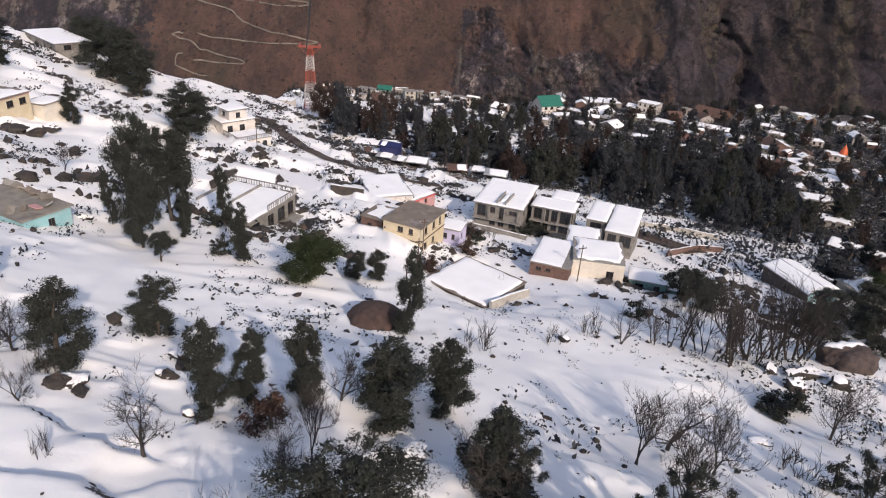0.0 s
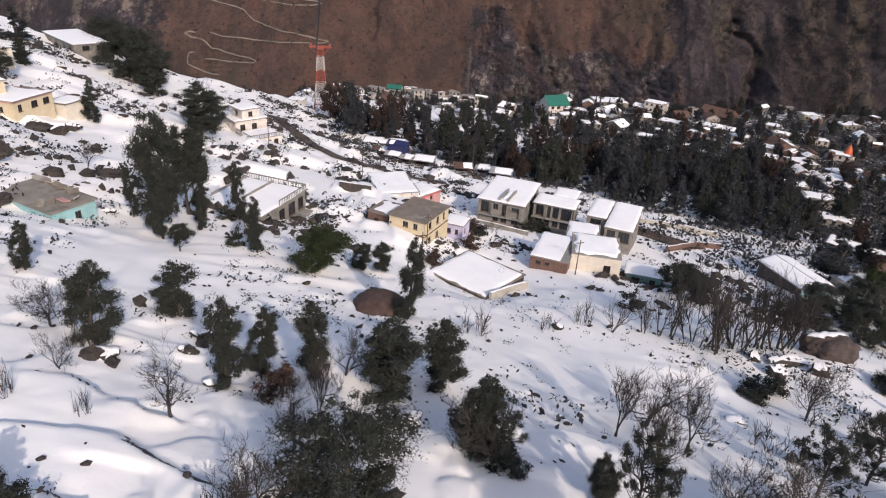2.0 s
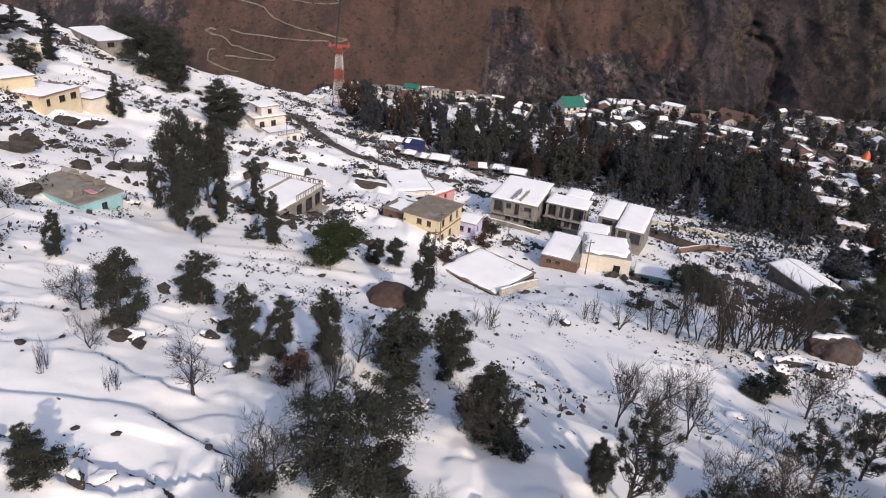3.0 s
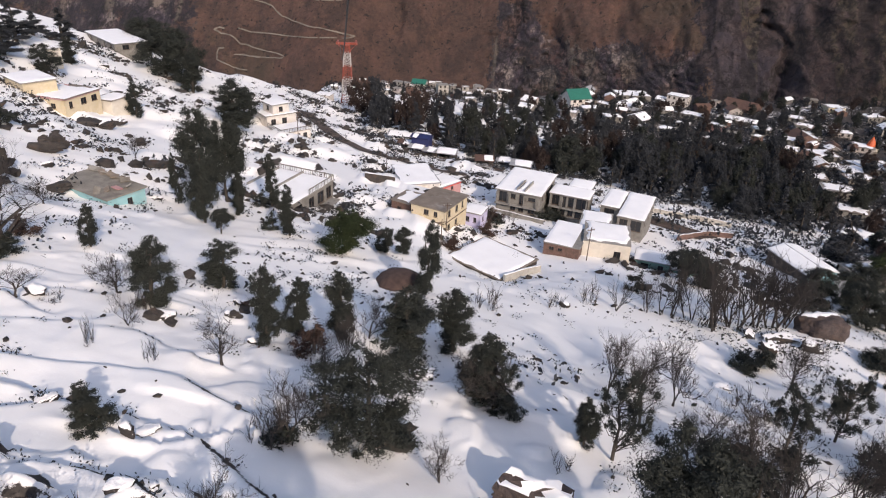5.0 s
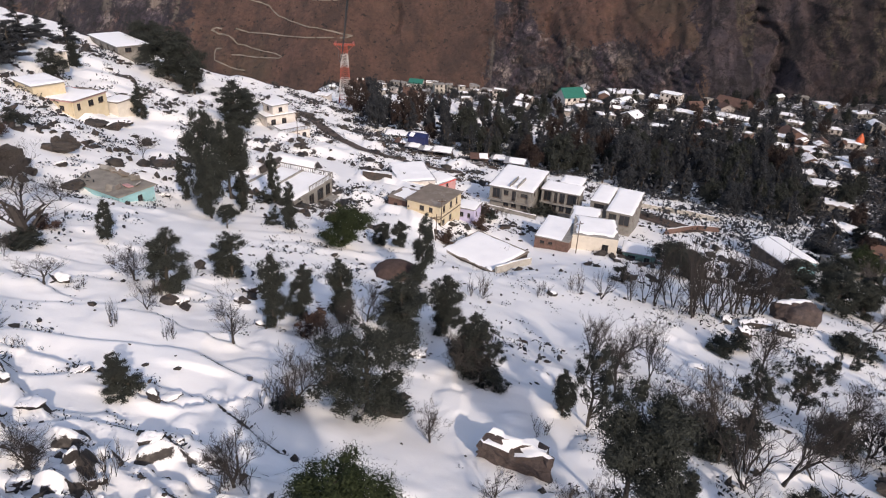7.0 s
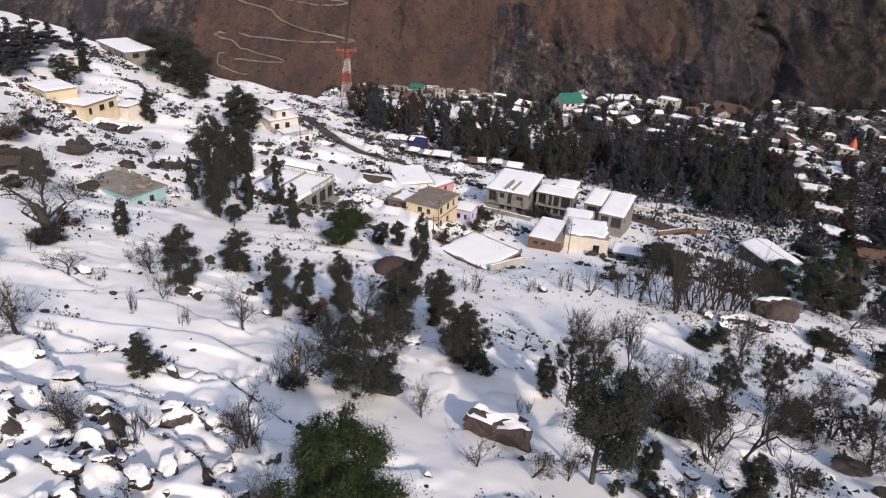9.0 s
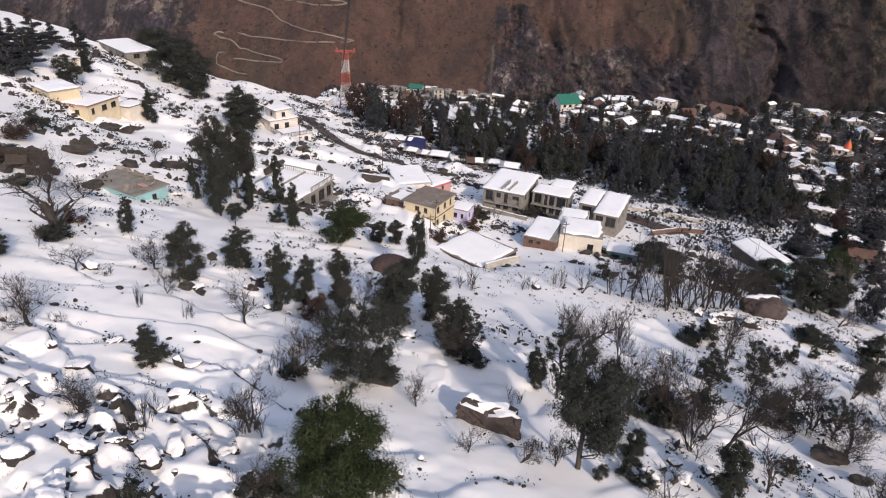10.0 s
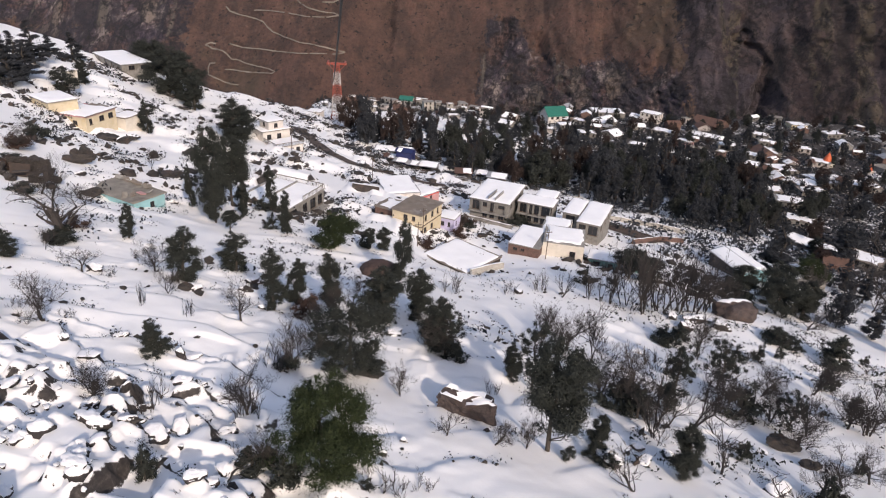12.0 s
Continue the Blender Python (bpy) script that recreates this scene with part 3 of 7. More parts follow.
def leaf_cloud(rng, centres, radii, count, size, flat=0.75):
    """Tufts of small leaves spread through the outer part of blobs of foliage."""
    pick = rng.choice(len(centres), count, p=radii**2 / (radii**2).sum())
    way = rng.normal(size=(count, 3))
    way /= np.linalg.norm(way, axis=1)[:, None]
    depth = rng.uniform(0.35, 1.08, count) ** 0.6
    core = rng.uniform(0, 1, count) < 0.20
    depth[core] *= 0.55
    spray = ~core & (rng.uniform(0, 1, count) < 0.16)
    depth[spray] *= rng.uniform(1.05, 1.5, spray.sum())
    at = centres[pick] + way * (radii[pick] * depth)[:, None] * np.array([1, 1, flat])
    verts, faces = [], []
    per = 2
    at = np.repeat(at, per, 0) + rng.normal(size=(count * per, 3)) * size * 0.7
    out = np.repeat(way, per, 0) + rng.normal(size=(count * per, 3)) * 0.8 + np.array([0, 0, 0.35])
    out /= np.linalg.norm(out, axis=1)[:, None]
    a = np.cross(out, rng.normal(size=out.shape))
    a /= np.linalg.norm(a, axis=1)[:, None]
    b = np.cross(out, a)
    s = size * (rng.uniform(0.6, 1.3, len(at)) * np.where(np.repeat(core, per), 2.4, 1.0))[:, None]
    blade = np.stack([at - a * s + b * s * 0.3, at - a * s * 0.8 - b * s * 0.3, at + a * s + out * s * 0.2], 1)
    verts = blade.reshape(-1, 3)
    faces = np.arange(len(verts)).reshape(-1, 3)
    return verts, faces


def quick_mesh(name, verts, quads, mat):
    data = bpy.data.meshes.new(name)
    data.vertices.add(len(verts))
    data.vertices.foreach_set("co", np.asarray(verts, np.float32).ravel())
    data.loops.add(quads.size)
    data.loops.foreach_set("vertex_index", quads.ravel())
    data.polygons.add(len(quads))
    data.polygons.foreach_set("loop_start", np.arange(0, quads.size, quads.shape[1]))
    data.materials.append(mat)
    data.update(calc_edges=True)
    return data


def evergreen_meshes(seed, height, width, count, size, mat, shape):
    """Trunk with limbs and a crown of leaves. shape: column, round, cone or shrub. Returns its height, its width and the two meshes."""
    rng = np.random.default_rng(seed)
    centres, radii = [], []
    blobs = 110 if seed == 290 else {"column": 74, "round": 84, "open": 60, "cone": 44, "shrub": 20}[shape]
    low = {"column": 0.06, "round": 0.34 if seed == 201 else 0.06, "open": 0.28, "cone": 0.10, "shrub": 0.05}[shape]
    sway = rng.uniform(0, 6.28)
    for k in range(blobs):
        s = (k + rng.uniform(0, 1)) / blobs
        z = low + (0.97 - low) * s
        girth = {"column": 0.55 + 0.4 * math.sin(math.pi * min(s * 0.75 + 0.2, 1)) - 0.35 * max(s - 0.75, 0) * 4, "round": math.sin(math.pi * (0.16 + 0.76 * s)) ** 0.7, "open": math.sin(math.pi * (0.12 + 0.8 * s)) ** 0.6,
                 "cone": 1.02 - 0.93 * s, "shrub": math.cos(s * 1.4)}[shape]
        girth *= rng.uniform(0.65, 1.15)
        r = width * 0.5 * girth
        w = rng.uniform(0, 2 * math.pi)
        off = r * {"column": 0.70, "round": 0.85, "open": 1.0, "cone": 0.7, "shrub": 0.7}[shape] * rng.uniform(0.35, 1.1)
        drift = 0.09 * width * math.sin(3.0 * s + sway)
        centres.append((off * math.cos(w) + drift, off * math.sin(w), z * height))
        radii.append(max(r * (rng.uniform(*{"round": (0.20, 0.42), "open": (0.13, 0.27), "column": (0.24, 0.46)}.get(shape, (0.26, 0.5)))), 0.05 * width))
    centres, radii = np.array(centres), np.array(radii)
    verts, quads = leaf_cloud(rng, centres, radii, count, size, 0.8 if shape != "cone" else 0.42)
    crown = quick_mesh("crown", verts, quads, mat)
    geo = Geo()
    bend = [Vector((rng.normal() * 0.05 * width * k / 4, rng.normal() * 0.05 * width * k / 4, height * (-0.06 + 0.92 * k / 4))) for k in range(5)]
    thick = 0.020 * height + 0.03
    tube(geo, bend, [thick, thick * 0.85, thick * 0.6, thick * 0.4, thick * 0.12], 7)
    def stem(h):
        k = min(max(int((h / height + 0.06) / 0.92 * 4), 0), 3)
        s = min(max((h / height + 0.06) / 0.92 * 4 - k, 0), 1)
        return bend[k].lerp(bend[k + 1], s)
    for c, r in list(zip(centres, radii))[:: {"shrub": 4, "open": 1, "column": 4}.get(shape, 3)]:
        out = math.hypot(c[0], c[1])
        start = stem(max(c[2] - out * rng.uniform(0.5, 1.1) - 0.05 * height, 0.10 * height))
        mid = start.lerp(Vector(c), 0.5) + Vector((rng.normal() * 0.05 * width, rng.normal() * 0.05 * width, -0.04 * height))
        tube(geo, [start, mid, Vector(c)], [thick * 0.30, thick * 0.20, thick * 0.07], 4)
    wide = np.mean([np.percentile(verts[:, k], 99.6) - np.percentile(verts[:, k], 0.4) for k in (0, 1)])
    return float(np.percentile(verts[:, 2], 99.7)), float(wide), (geo.mesh("trunk", BARK, True), crown)


TREE_KINDS = {}
for seed in range(5):
    TREE_KINDS["oak", seed] = evergreen_meshes(100 + seed, 7.0, 3.4, 13000, 0.064, OAK_LEAF, "column")
for seed in range(3):
    TREE_KINDS["round", seed] = evergreen_meshes(200 + seed, 8.5, 6.5, 22000, 0.070, GREEN_LEAF if seed == 2 else OAK_LEAF, "round")
for seed in range(4):
    TREE_KINDS["cedar", seed] = evergreen_meshes(300 + seed, 14.0, 6.0, 4600, 0.17, PINE_LEAF, "cone")
for seed in range(4):
    TREE_KINDS["shrub", seed] = evergreen_meshes(400 + seed, 1.6, 1.8, 1100, 0.055, DRY_LEAF if seed == 3 else OAK_LEAF, "shrub")
TREE_KINDS["round", 3] = evergreen_meshes(290, 8.5, 7.0, 42000, 0.062, GREEN_LEAF, "round")
for seed in range(3):
    TREE_KINDS["open", seed] = evergreen_meshes(230 + seed, 7.5, 5.5, 8500, 0.062, (OAK_LEAF, GREEN_LEAF, OAK_LEAF)[seed], "open")
    TREE_KINDS["far_round", seed] = evergreen_meshes(250 + seed, 8.0, 7.0, 3600, 0.18, (PINE_LEAF, RUSSET_LEAF, OAK_LEAF)[seed], "round")
    TREE_KINDS["young_oak", seed] = evergreen_meshes(270 + seed, 3.2, 2.2, 2400, 0.065, OAK_LEAF, "column")
    shape = bare_tree_mesh(550 + seed, 3.4, 0.5, 1, 3, 0.9)
    TREE_KINDS["thin", seed] = (*native(shape), (shape[0].mesh("trunk", GREY_BARK), shape[1].mesh("crown", GREY_BARK)))
for seed in range(5):
    shape = bare_tree_mesh(500 + seed, 6.0, 0.50, 1 if seed % 2 else 2, 5, 1.0)
    TREE_KINDS["bare", seed] = (*native(shape), (shape[0].mesh("trunk", GREY_BARK), shape[1].mesh("crown", GREY_BARK)))
for seed in range(3):
    shape = bare_tree_mesh(600 + seed, 2.0, 0.45, 6, 2, 1.2)
    TREE_KINDS["twigs", seed] = (*native(shape), (shape[0].mesh("trunk", GREY_BARK), shape[1].mesh("crown", GREY_BARK)))

for seed in range(2):
    shape = bare_tree_mesh(580 + seed, 6.0, 0.62, 1, 4, 0.5, 0.050)
    TREE_KINDS["gnarled", seed] = (*native(shape), (shape[0].mesh("trunk", GREY_BARK), shape[1].mesh("crown", GREY_BARK)))

for seed in range(3):
    shape = bare_tree_mesh(620 + seed, 6.0, 0.36, 3, 3, 1.6, 0.016)
    TREE_KINDS["sapling", seed] = (*native(shape), (shape[0].mesh("trunk", GREY_BARK), shape[1].mesh("crown", GREY_BARK)))

TREE_WORDS = {
    "sapling": ("bare_tree", "leafless tree with thin upright dark stems", "tree"),
    "gnarled": ("old_tree", "old leafless tree with a thick gnarled trunk", "tree"),
    "oak": ("evergreen_tree", "dark evergreen hill oak rising from the snow", "tree"),
    "round": ("broad_tree", "broad leafy evergreen tree standing in snow", "tree"),
    "cedar": ("cedar_tree", "tall dark cedar beside the town", "tree"),
    "open": ("open_tree", "evergreen tree with a thin open crown and bare limbs", "tree"),
    "far_round": ("broad_tree", "dark broad-crowned tree between town houses", "tree"),
    "young_oak": ("young_tree", "young dark evergreen on the snowy slope", "tree"),
    "thin": ("thin_tree", "slender leafless tree with several stems", "tree"),
    "shrub": ("shrub", "low dark evergreen shrub in the snow", "shrub"),
    "bare": ("bare_tree", "leafless grey-brown tree with fine branches", "tree"),
    "twigs": ("twig_bush", "thin leafless bush poking through snow", "bush"),
}


def tree(kind, seed, x, y, height, width, turn=0.0, lean=0.0, label="", group=""):
    """One tree of the given height and crown width, rooted in the snow at x, y."""
    own_height, own_width, meshes = TREE_KINDS[kind, seed]
    name, words, category = TREE_WORDS[kind]
    ob = new(name)
    z = float(ground_height(x, y))
    s, t = width / own_width, height / own_height
    ob.matrix_basis = pose(x, y, z, 0, lean, 0) @ pose(0, 0, 0, 0, 0, turn) @ Matrix.Diagonal((s, s, t, 1))
    tagged(ob, label or words, category, group)
    child("trunk", meshes[0], ob)
    child("crown", meshes[1], ob)
    return ob



# ---- buildings ----
def wall_mesh(length, height, thick, holes, mat, foot=0.0):
    """A wall along x with its outer face at y = 0, pierced by holes (x0, z0, x1, z1)."""
    xs = sorted({0.0, length, *[h[0] for h in holes], *[h[2] for h in holes]})
    zs = sorted({-foot, height, *[h[1] for h in holes], *[h[3] for h in holes]})
    geo = Geo()
    full = lambda i, j: 0 <= i < len(xs) - 1 and 0 <= j < len(zs) - 1 and not any(
        h[0] <= (xs[i] + xs[i + 1]) / 2 <= h[2] and h[1] <= (zs[j] + zs[j + 1]) / 2 <= h[3] for h in holes)
    for i in range(len(xs) - 1):
        for j in range(len(zs) - 1):
            if not full(i, j):
                continue
            a, b, c, d = xs[i], xs[i + 1], zs[j], zs[j + 1]
            geo.put([(a, 0, c), (b, 0, c), (b, 0, d), (a, 0, d)], [(0, 1, 2, 3)])
            geo.put([(a, thick, c), (b, thick, c), (b, thick, d), (a, thick, d)], [(3, 2, 1, 0)])
            for there, side in (((i - 1, j), ((a, 0, c), (a, 0, d), (a, thick, d), (a, thick, c))), ((i + 1, j), ((b, 0, d), (b, 0, c), (b, thick, c), (b, thick, d))),
                                ((i, j - 1), ((b, 0, c), (a, 0, c), (a, thick, c), (b, thick, c))), ((i, j + 1), ((a, 0, d), (b, 0, d), (b, thick, d), (a, thick, d)))):
                if not full(*there):
                    geo.put(side, [(0, 1, 2, 3)])
    return geo.mesh("wall", mat)


def window_parts(parent, hole, mat_frame, at, bars=1):
    """Frame, mullion, sill and dark pane in a hole of a wall."""
    x0, z0, x1, z1 = hole
    geo, e = Geo(), 0.06
    geo.box(x0, 0.08, z0, x0 + e, 0.14, z1).box(x1 - e, 0.08, z0, x1, 0.14, z1).box(x0 + e, 0.08, z0, x1 - e, 0.14, z0 + e).box(x0 + e, 0.08, z1 - e, x1 - e, 0.14, z1)
    for k in range(bars):
        m = x0 + (x1 - x0) * (k + 1) / (bars + 1)
        geo.box(m - 0.025, 0.085, z0 + e, m + 0.025, 0.135, z1 - e)
    win = child("window", geo.mesh("window", mat_frame), parent, at=at)
    child("pane", Geo().box(x0 + e, 0.10, z0 + e, x1 - e, 0.115, z1 - e).mesh("pane", DARK_GLASS), win)
    child("sill", Geo().box(x0 - 0.08, -0.08, z0 - 0.07, x1 + 0.08, 0.08, z0 - 0.003).mesh("sill", mat_frame), win)
    return win


def snow_blanket(x0, y0, x1, y1, z, thick, seed=0, ragged=0.0, gaps=()):
    """A lumpy sheet of snow with a soft rounded rim, from z up. ragged: how far its rim wanders in. gaps: melted rectangles."""
    nx, ny = max(int((x1 - x0) / 0.42), 6), max(int((y1 - y0) / 0.42), 6)
    us, vs = np.linspace(0, 1, nx + 1), np.linspace(0, 1, ny + 1)
    gu, gv = np.meshgrid(us, vs)
    wob = lambda k: ragged * (value_noise(gu * (x1 - x0) / 1.5 + k * 7.1, gv * (y1 - y0) / 1.5 + seed, seed + k))
    gx = x0 + wob(1) * (1 - gu) + (x1 - x0 - wob(1) * (1 - gu) - wob(2) * gu) * gu
    gy = y0 + wob(3) * (1 - gv) + (y1 - y0 - wob(3) * (1 - gv) - wob(4) * gv) * gv
    edge = np.minimum(np.minimum(gu * (x1 - x0), (1 - gu) * (x1 - x0)), np.minimum(gv * (y1 - y0), (1 - gv) * (y1 - y0)))
    gz = z + thick * np.sqrt(np.clip(edge / (thick * 1.2), 0, 1) * (2 - np.clip(edge / (thick * 1.2), 0, 1))) * (0.8 + 0.5 * value_noise(gx / 1.7, gy / 1.7, seed + 9)) + 0.01
    verts = np.stack([gx, gy, gz], -1).reshape(-1, 3)
    i = np.arange(nx * ny)
    a = i // nx * (nx + 1) + i % nx
    quads = np.stack([a, a + 1, a + nx + 2, a + nx + 1], -1)
    if gaps:
        mid = verts[quads].mean(1)
        keep = np.ones(len(quads), bool)
        for gx0, gy0, gx1, gy1 in gaps:
            keep &= ~((mid[:, 0] > gx0) & (mid[:, 0] < gx1) & (mid[:, 1] > gy0) & (mid[:, 1] < gy1))
        quads = quads[keep]
    data = quick_mesh("snow_cover", verts, quads, SNOW)
    data.polygons.foreach_set("use_smooth", [True] * len(data.polygons))
    return data


def house(name, label, at, turn, width, depth, height, wall_mat, roof_mat=None, snow=0.3, front=(), right=(), left=(), rear=(), over=0.35, foot=2.5,
          frame_mat=None, parapet=0.0, slab=0.16, bands=(), ragged=0.15, gaps=(), band_mat=None, category="house", group=""):
    """A flat-roofed block. Origin at its front left corner, front along x, depth along y. front, right, left, rear: windows as (x0, z0, x1, z1)
    laid out along that wall. foot: how far its walls reach into the hillside."""
    ob = thing(name, label, category, at, turn, group)
    frame_mat, roof_mat = frame_mat or DARK_WOOD, roof_mat or CONCRETE
    t = 0.22
    sides = ((front, width, pose(0, 0, 0)), (right, depth - 2 * t, pose(width, t, 0, 0, 0, 90)), (rear, width, pose(width, depth, 0, 0, 0, 180)), (left, depth - 2 * t, pose(0, depth - t, 0, 0, 0, -90)))
    for holes, length, m in sides:
        wall = child("wall", wall_mesh(length, height, t, holes, wall_mat, foot), ob, at=m)
        for h in holes:
            window_parts(wall, h, frame_mat, None)
        for z0, z1 in bands:
            child("band", Geo().box(-0.05 if length == width else 0, -0.06, z0, length + (0.05 if length == width else 0), -0.003, z1).mesh("band", band_mat or roof_mat), wall)
    child("floor_slab", Geo().box(t, t, -0.2, width - t, depth - t, 0).mesh("floor_slab", CONCRETE), ob)
    roof = child("roof", Geo().box(-over, -over, height, width + over, depth + over, height + slab).mesh("roof", roof_mat), ob)
    top = height + slab
    if parapet:
        p = 0.18
        child("parapet", Geo().box(-over, -over, top, width + over, -over + p, top + parapet).box(-over, depth + over - p, top, width + over, depth + over, top + parapet)
              .box(-over, -over + p, top, -over + p, depth + over - p, top + parapet).box(width + over - p, -over + p, top, width + over, depth + over - p, top + parapet).mesh("parapet", roof_mat), roof)
    if snow:
        i = 0.2 if parapet else 0.02
        child("snow_cover", snow_blanket(-over + i, -over + i, width + over - i, depth + over - i, top, snow * 0.55, int(abs(at[0] * 7 + at[1])), ragged, gaps), roof, "thick white snow")
    return ob


def gable_house(name, label, at, turn, width, depth, height, rise, wall_mat, roof_mat, snow=0.25, front=(), right=(), left=(), rear=(), over=0.45, foot=2.5, bare=None, category="house", group="", frame_mat=None, front_mat=None):
    """A house with a ridge along its width. bare: span of the roof's length with the snow gone."""
    ob = thing(name, label, category, at, turn, group)
    t = 0.22
    for holes, length, m in ((front, width, pose(0, 0, 0)), (right, depth - 2 * t, pose(width, t, 0, 0, 0, 90)), (rear, width, pose(width, depth, 0, 0, 0, 180)), (left, depth - 2 * t, pose(0, depth - t, 0, 0, 0, -90))):
        wall = child("wall", wall_mesh(length, height, t, holes, front_mat if front_mat and holes is front else wall_mat, foot), ob, at=m)
        for h in holes:
            window_parts(wall, h, frame_mat or DARK_WOOD, None)
    for x in (0.0, width - t):
        child("gable", Geo().put([(x, 0, height), (x + t, 0, height), (x + t, depth, height), (x, depth, height), (x, depth / 2, height + rise), (x + t, depth / 2, height + rise)],
                                 [(0, 3, 4), (1, 5, 2), (0, 4, 5, 1), (3, 2, 5, 4), (0, 1, 2, 3)]).mesh("gable", wall_mat), ob)
    k = rise / (depth / 2)
    for sign in (0, 1):
        y = lambda s: -over + (depth / 2 + over) * s if sign == 0 else depth + over - (depth / 2 + over) * s
        z = lambda s: height - over * k + (rise + over * k) * s
        def plate(x0, x1, s0, s1, low, high):
            v = [(x, y(s), z(s) + h) for h in (low, high) for s in (s0, s1) for x in (x0, x1)]
            return Geo().put(v, [(0, 2, 3, 1), (4, 5, 7, 6), (0, 1, 5, 4), (2, 6, 7, 3), (0, 4, 6, 2), (1, 3, 7, 5)])
        roof = child("roof", plate(-over, width + over, 0, 1, 0.02, 0.09).mesh("roof", roof_mat), ob)
        if snow:
            a, b = (-over + 0.05, width + over - 0.05) if not bare else bare
            cover = snow_blanket(a, 0.03, b, math.hypot(depth / 2 + over, rise + over * k) - 0.03, 0, snow, int(abs(at[0] * 5 + at[1])) + sign, 0.25)
            tilt = math.degrees(math.atan2(rise + over * k, depth / 2 + over))
            m = pose(0, y(0), z(0) + 0.09, tilt, 0, 0) if sign == 0 else pose(width, y(0), z(0) + 0.09, 0, 0, 180) @ pose(0, 0, 0, tilt, 0, 0)
            child("snow_cover", cover, roof, "white snow", at=m)
    return ob


def balustrade(parent, start, end, height=0.85):
    """A concrete railing of small posts under a rail, from start to end."""
    a, b = Vector(start), Vector(end)
    count = max(int((b - a).length / 0.45), 2)
    geo = Geo().beam(a + Vector((0, 0, height)), b + Vector((0, 0, height)), 0.11)
    for k in range(count + 1):
        p = a.lerp(b, k / count)
        geo.beam(p, p + Vector((0, 0, height - 0.05)), 0.10 if k % 5 == 0 else 0.055)
    child("railing", geo.mesh("railing", STREAKED_CONCRETE), parent, "weathered concrete railing")


# the yellow house, a bare slab roof
house("yellow_house", "two-storey yellow house with a brown slab roof", (-9.9, 100.3, 10.2), -24, 6.8, 8.8, 5.1, YELLOW, ROOF_GREY, 0,
      front=((2.6, 3.6, 3.6, 4.6), (4.6, 3.6, 5.4, 4.6)), right=((1.2, 3.4, 2.2, 4.7), (4.0, 3.4, 5.0, 4.7), (6.4, 3.4, 7.2, 4.7), (1.2, 0.8, 2.2, 2.0), (4.0, 0.8, 5.0, 2.0)), over=0.3,
      bands=((2.5, 2.7),), band_mat=DARK_WOOD)
house("brick_shed", "low red brick shed beside the yellow house", (-14.0, 104.0, 11.2), -24, 4.0, 5.5, 2.8, BRICK, ROOF_GREY, 0.12, front=((1.2, 0.9, 2.0, 1.9),), over=0.2, category="shed", ragged=1.2)
# the white-roofed row
row_house = house("concrete_house", "unfinished grey concrete house under thick snow", (5.8, 127.1, 3.4), -17, 9.5, 14.4, 5.3, STREAKED_CONCRETE, CONCRETE, 0.3,
      front=((0.5, 2.6, 2.2, 4.9), (3.0, 3.6, 4.2, 4.8), (5.0, 2.6, 6.2, 4.9), (7.0, 3.7, 8.6, 4.6), (3.2, 0.9, 4.4, 1.9), (7.2, 0.9, 8.6, 1.9), (5.0, 0.9, 6.2, 1.9)),
      right=((2.0, 3.2, 3.4, 4.6), (6.0, 3.2, 7.4, 4.6), (10.0, 3.2, 11.4, 4.6)), over=0.5, bands=((2.25, 2.45),), band_mat=CONCRETE)
next_house = house("concrete_house", "grey concrete house with open balconies under snow", (17.6, 129.4, 2.6), -18, 8.4, 5.4, 5.2, STREAKED_CONCRETE, CONCRETE, 0.3,
      front=((0.4, 2.6, 2.0, 4.9), (2.5, 0.4, 3.6, 4.9), (4.0, 2.6, 5.4, 4.9), (5.8, 2.4, 8.4, 4.9), (0.6, 0.5, 2.0, 2.0), (4.2, 0.5, 5.4, 2.0), (5.8, 0.3, 8.4, 2.0)), over=0.4, bands=((2.1, 2.3),), band_mat=CONCRETE)
house("concrete_house", "low rear wing of the grey concrete house under snow", (22.3, 134.6, 2.6), -18, 4.6, 5.2, 5.0, STREAKED_CONCRETE, CONCRETE, 0.3, right=((1.0, 2.6, 2.4, 4.4),), over=0.4)
house("concrete_house", "broad concrete house with a snow-laden flat roof", (31.0, 120.6, 2.4), -20, 5.4, 14.7, 4.8, STREAKED_CONCRETE, CONCRETE, 0.3,
      front=((0.5, 2.2, 2.2, 4.4), (2.8, 2.2, 5.0, 4.5)), right=((1.5, 2.8, 3.0, 4.4), (6.0, 2.8, 7.4, 4.4), (10.0, 2.8, 11.4, 4.4)), over=0.25)
house("concrete_house", "narrow side block of the broad concrete house", (28.2, 125.9, 2.4), -20, 3.8, 10.6, 4.8, STREAKED_CONCRETE, CONCRETE, 0.3, front=((0.8, 2.4, 3.0, 4.4),), over=0.25)
for block, wide in ((row_house, 9.5), (next_house, 8.4)):
    child("balcony_slab", Geo().box(-0.3, -1.0, 2.28, wide + 0.3, -0.07, 2.42).mesh("balcony_slab", CONCRETE), block)
    for k in range(4):
        child("pillar", Geo().box(0.1 + (wide - 0.4) * k / 3, -0.95, 2.43, 0.32 + (wide - 0.4) * k / 3, -0.75, 5.15).mesh("pillar", STREAKED_CONCRETE), block)
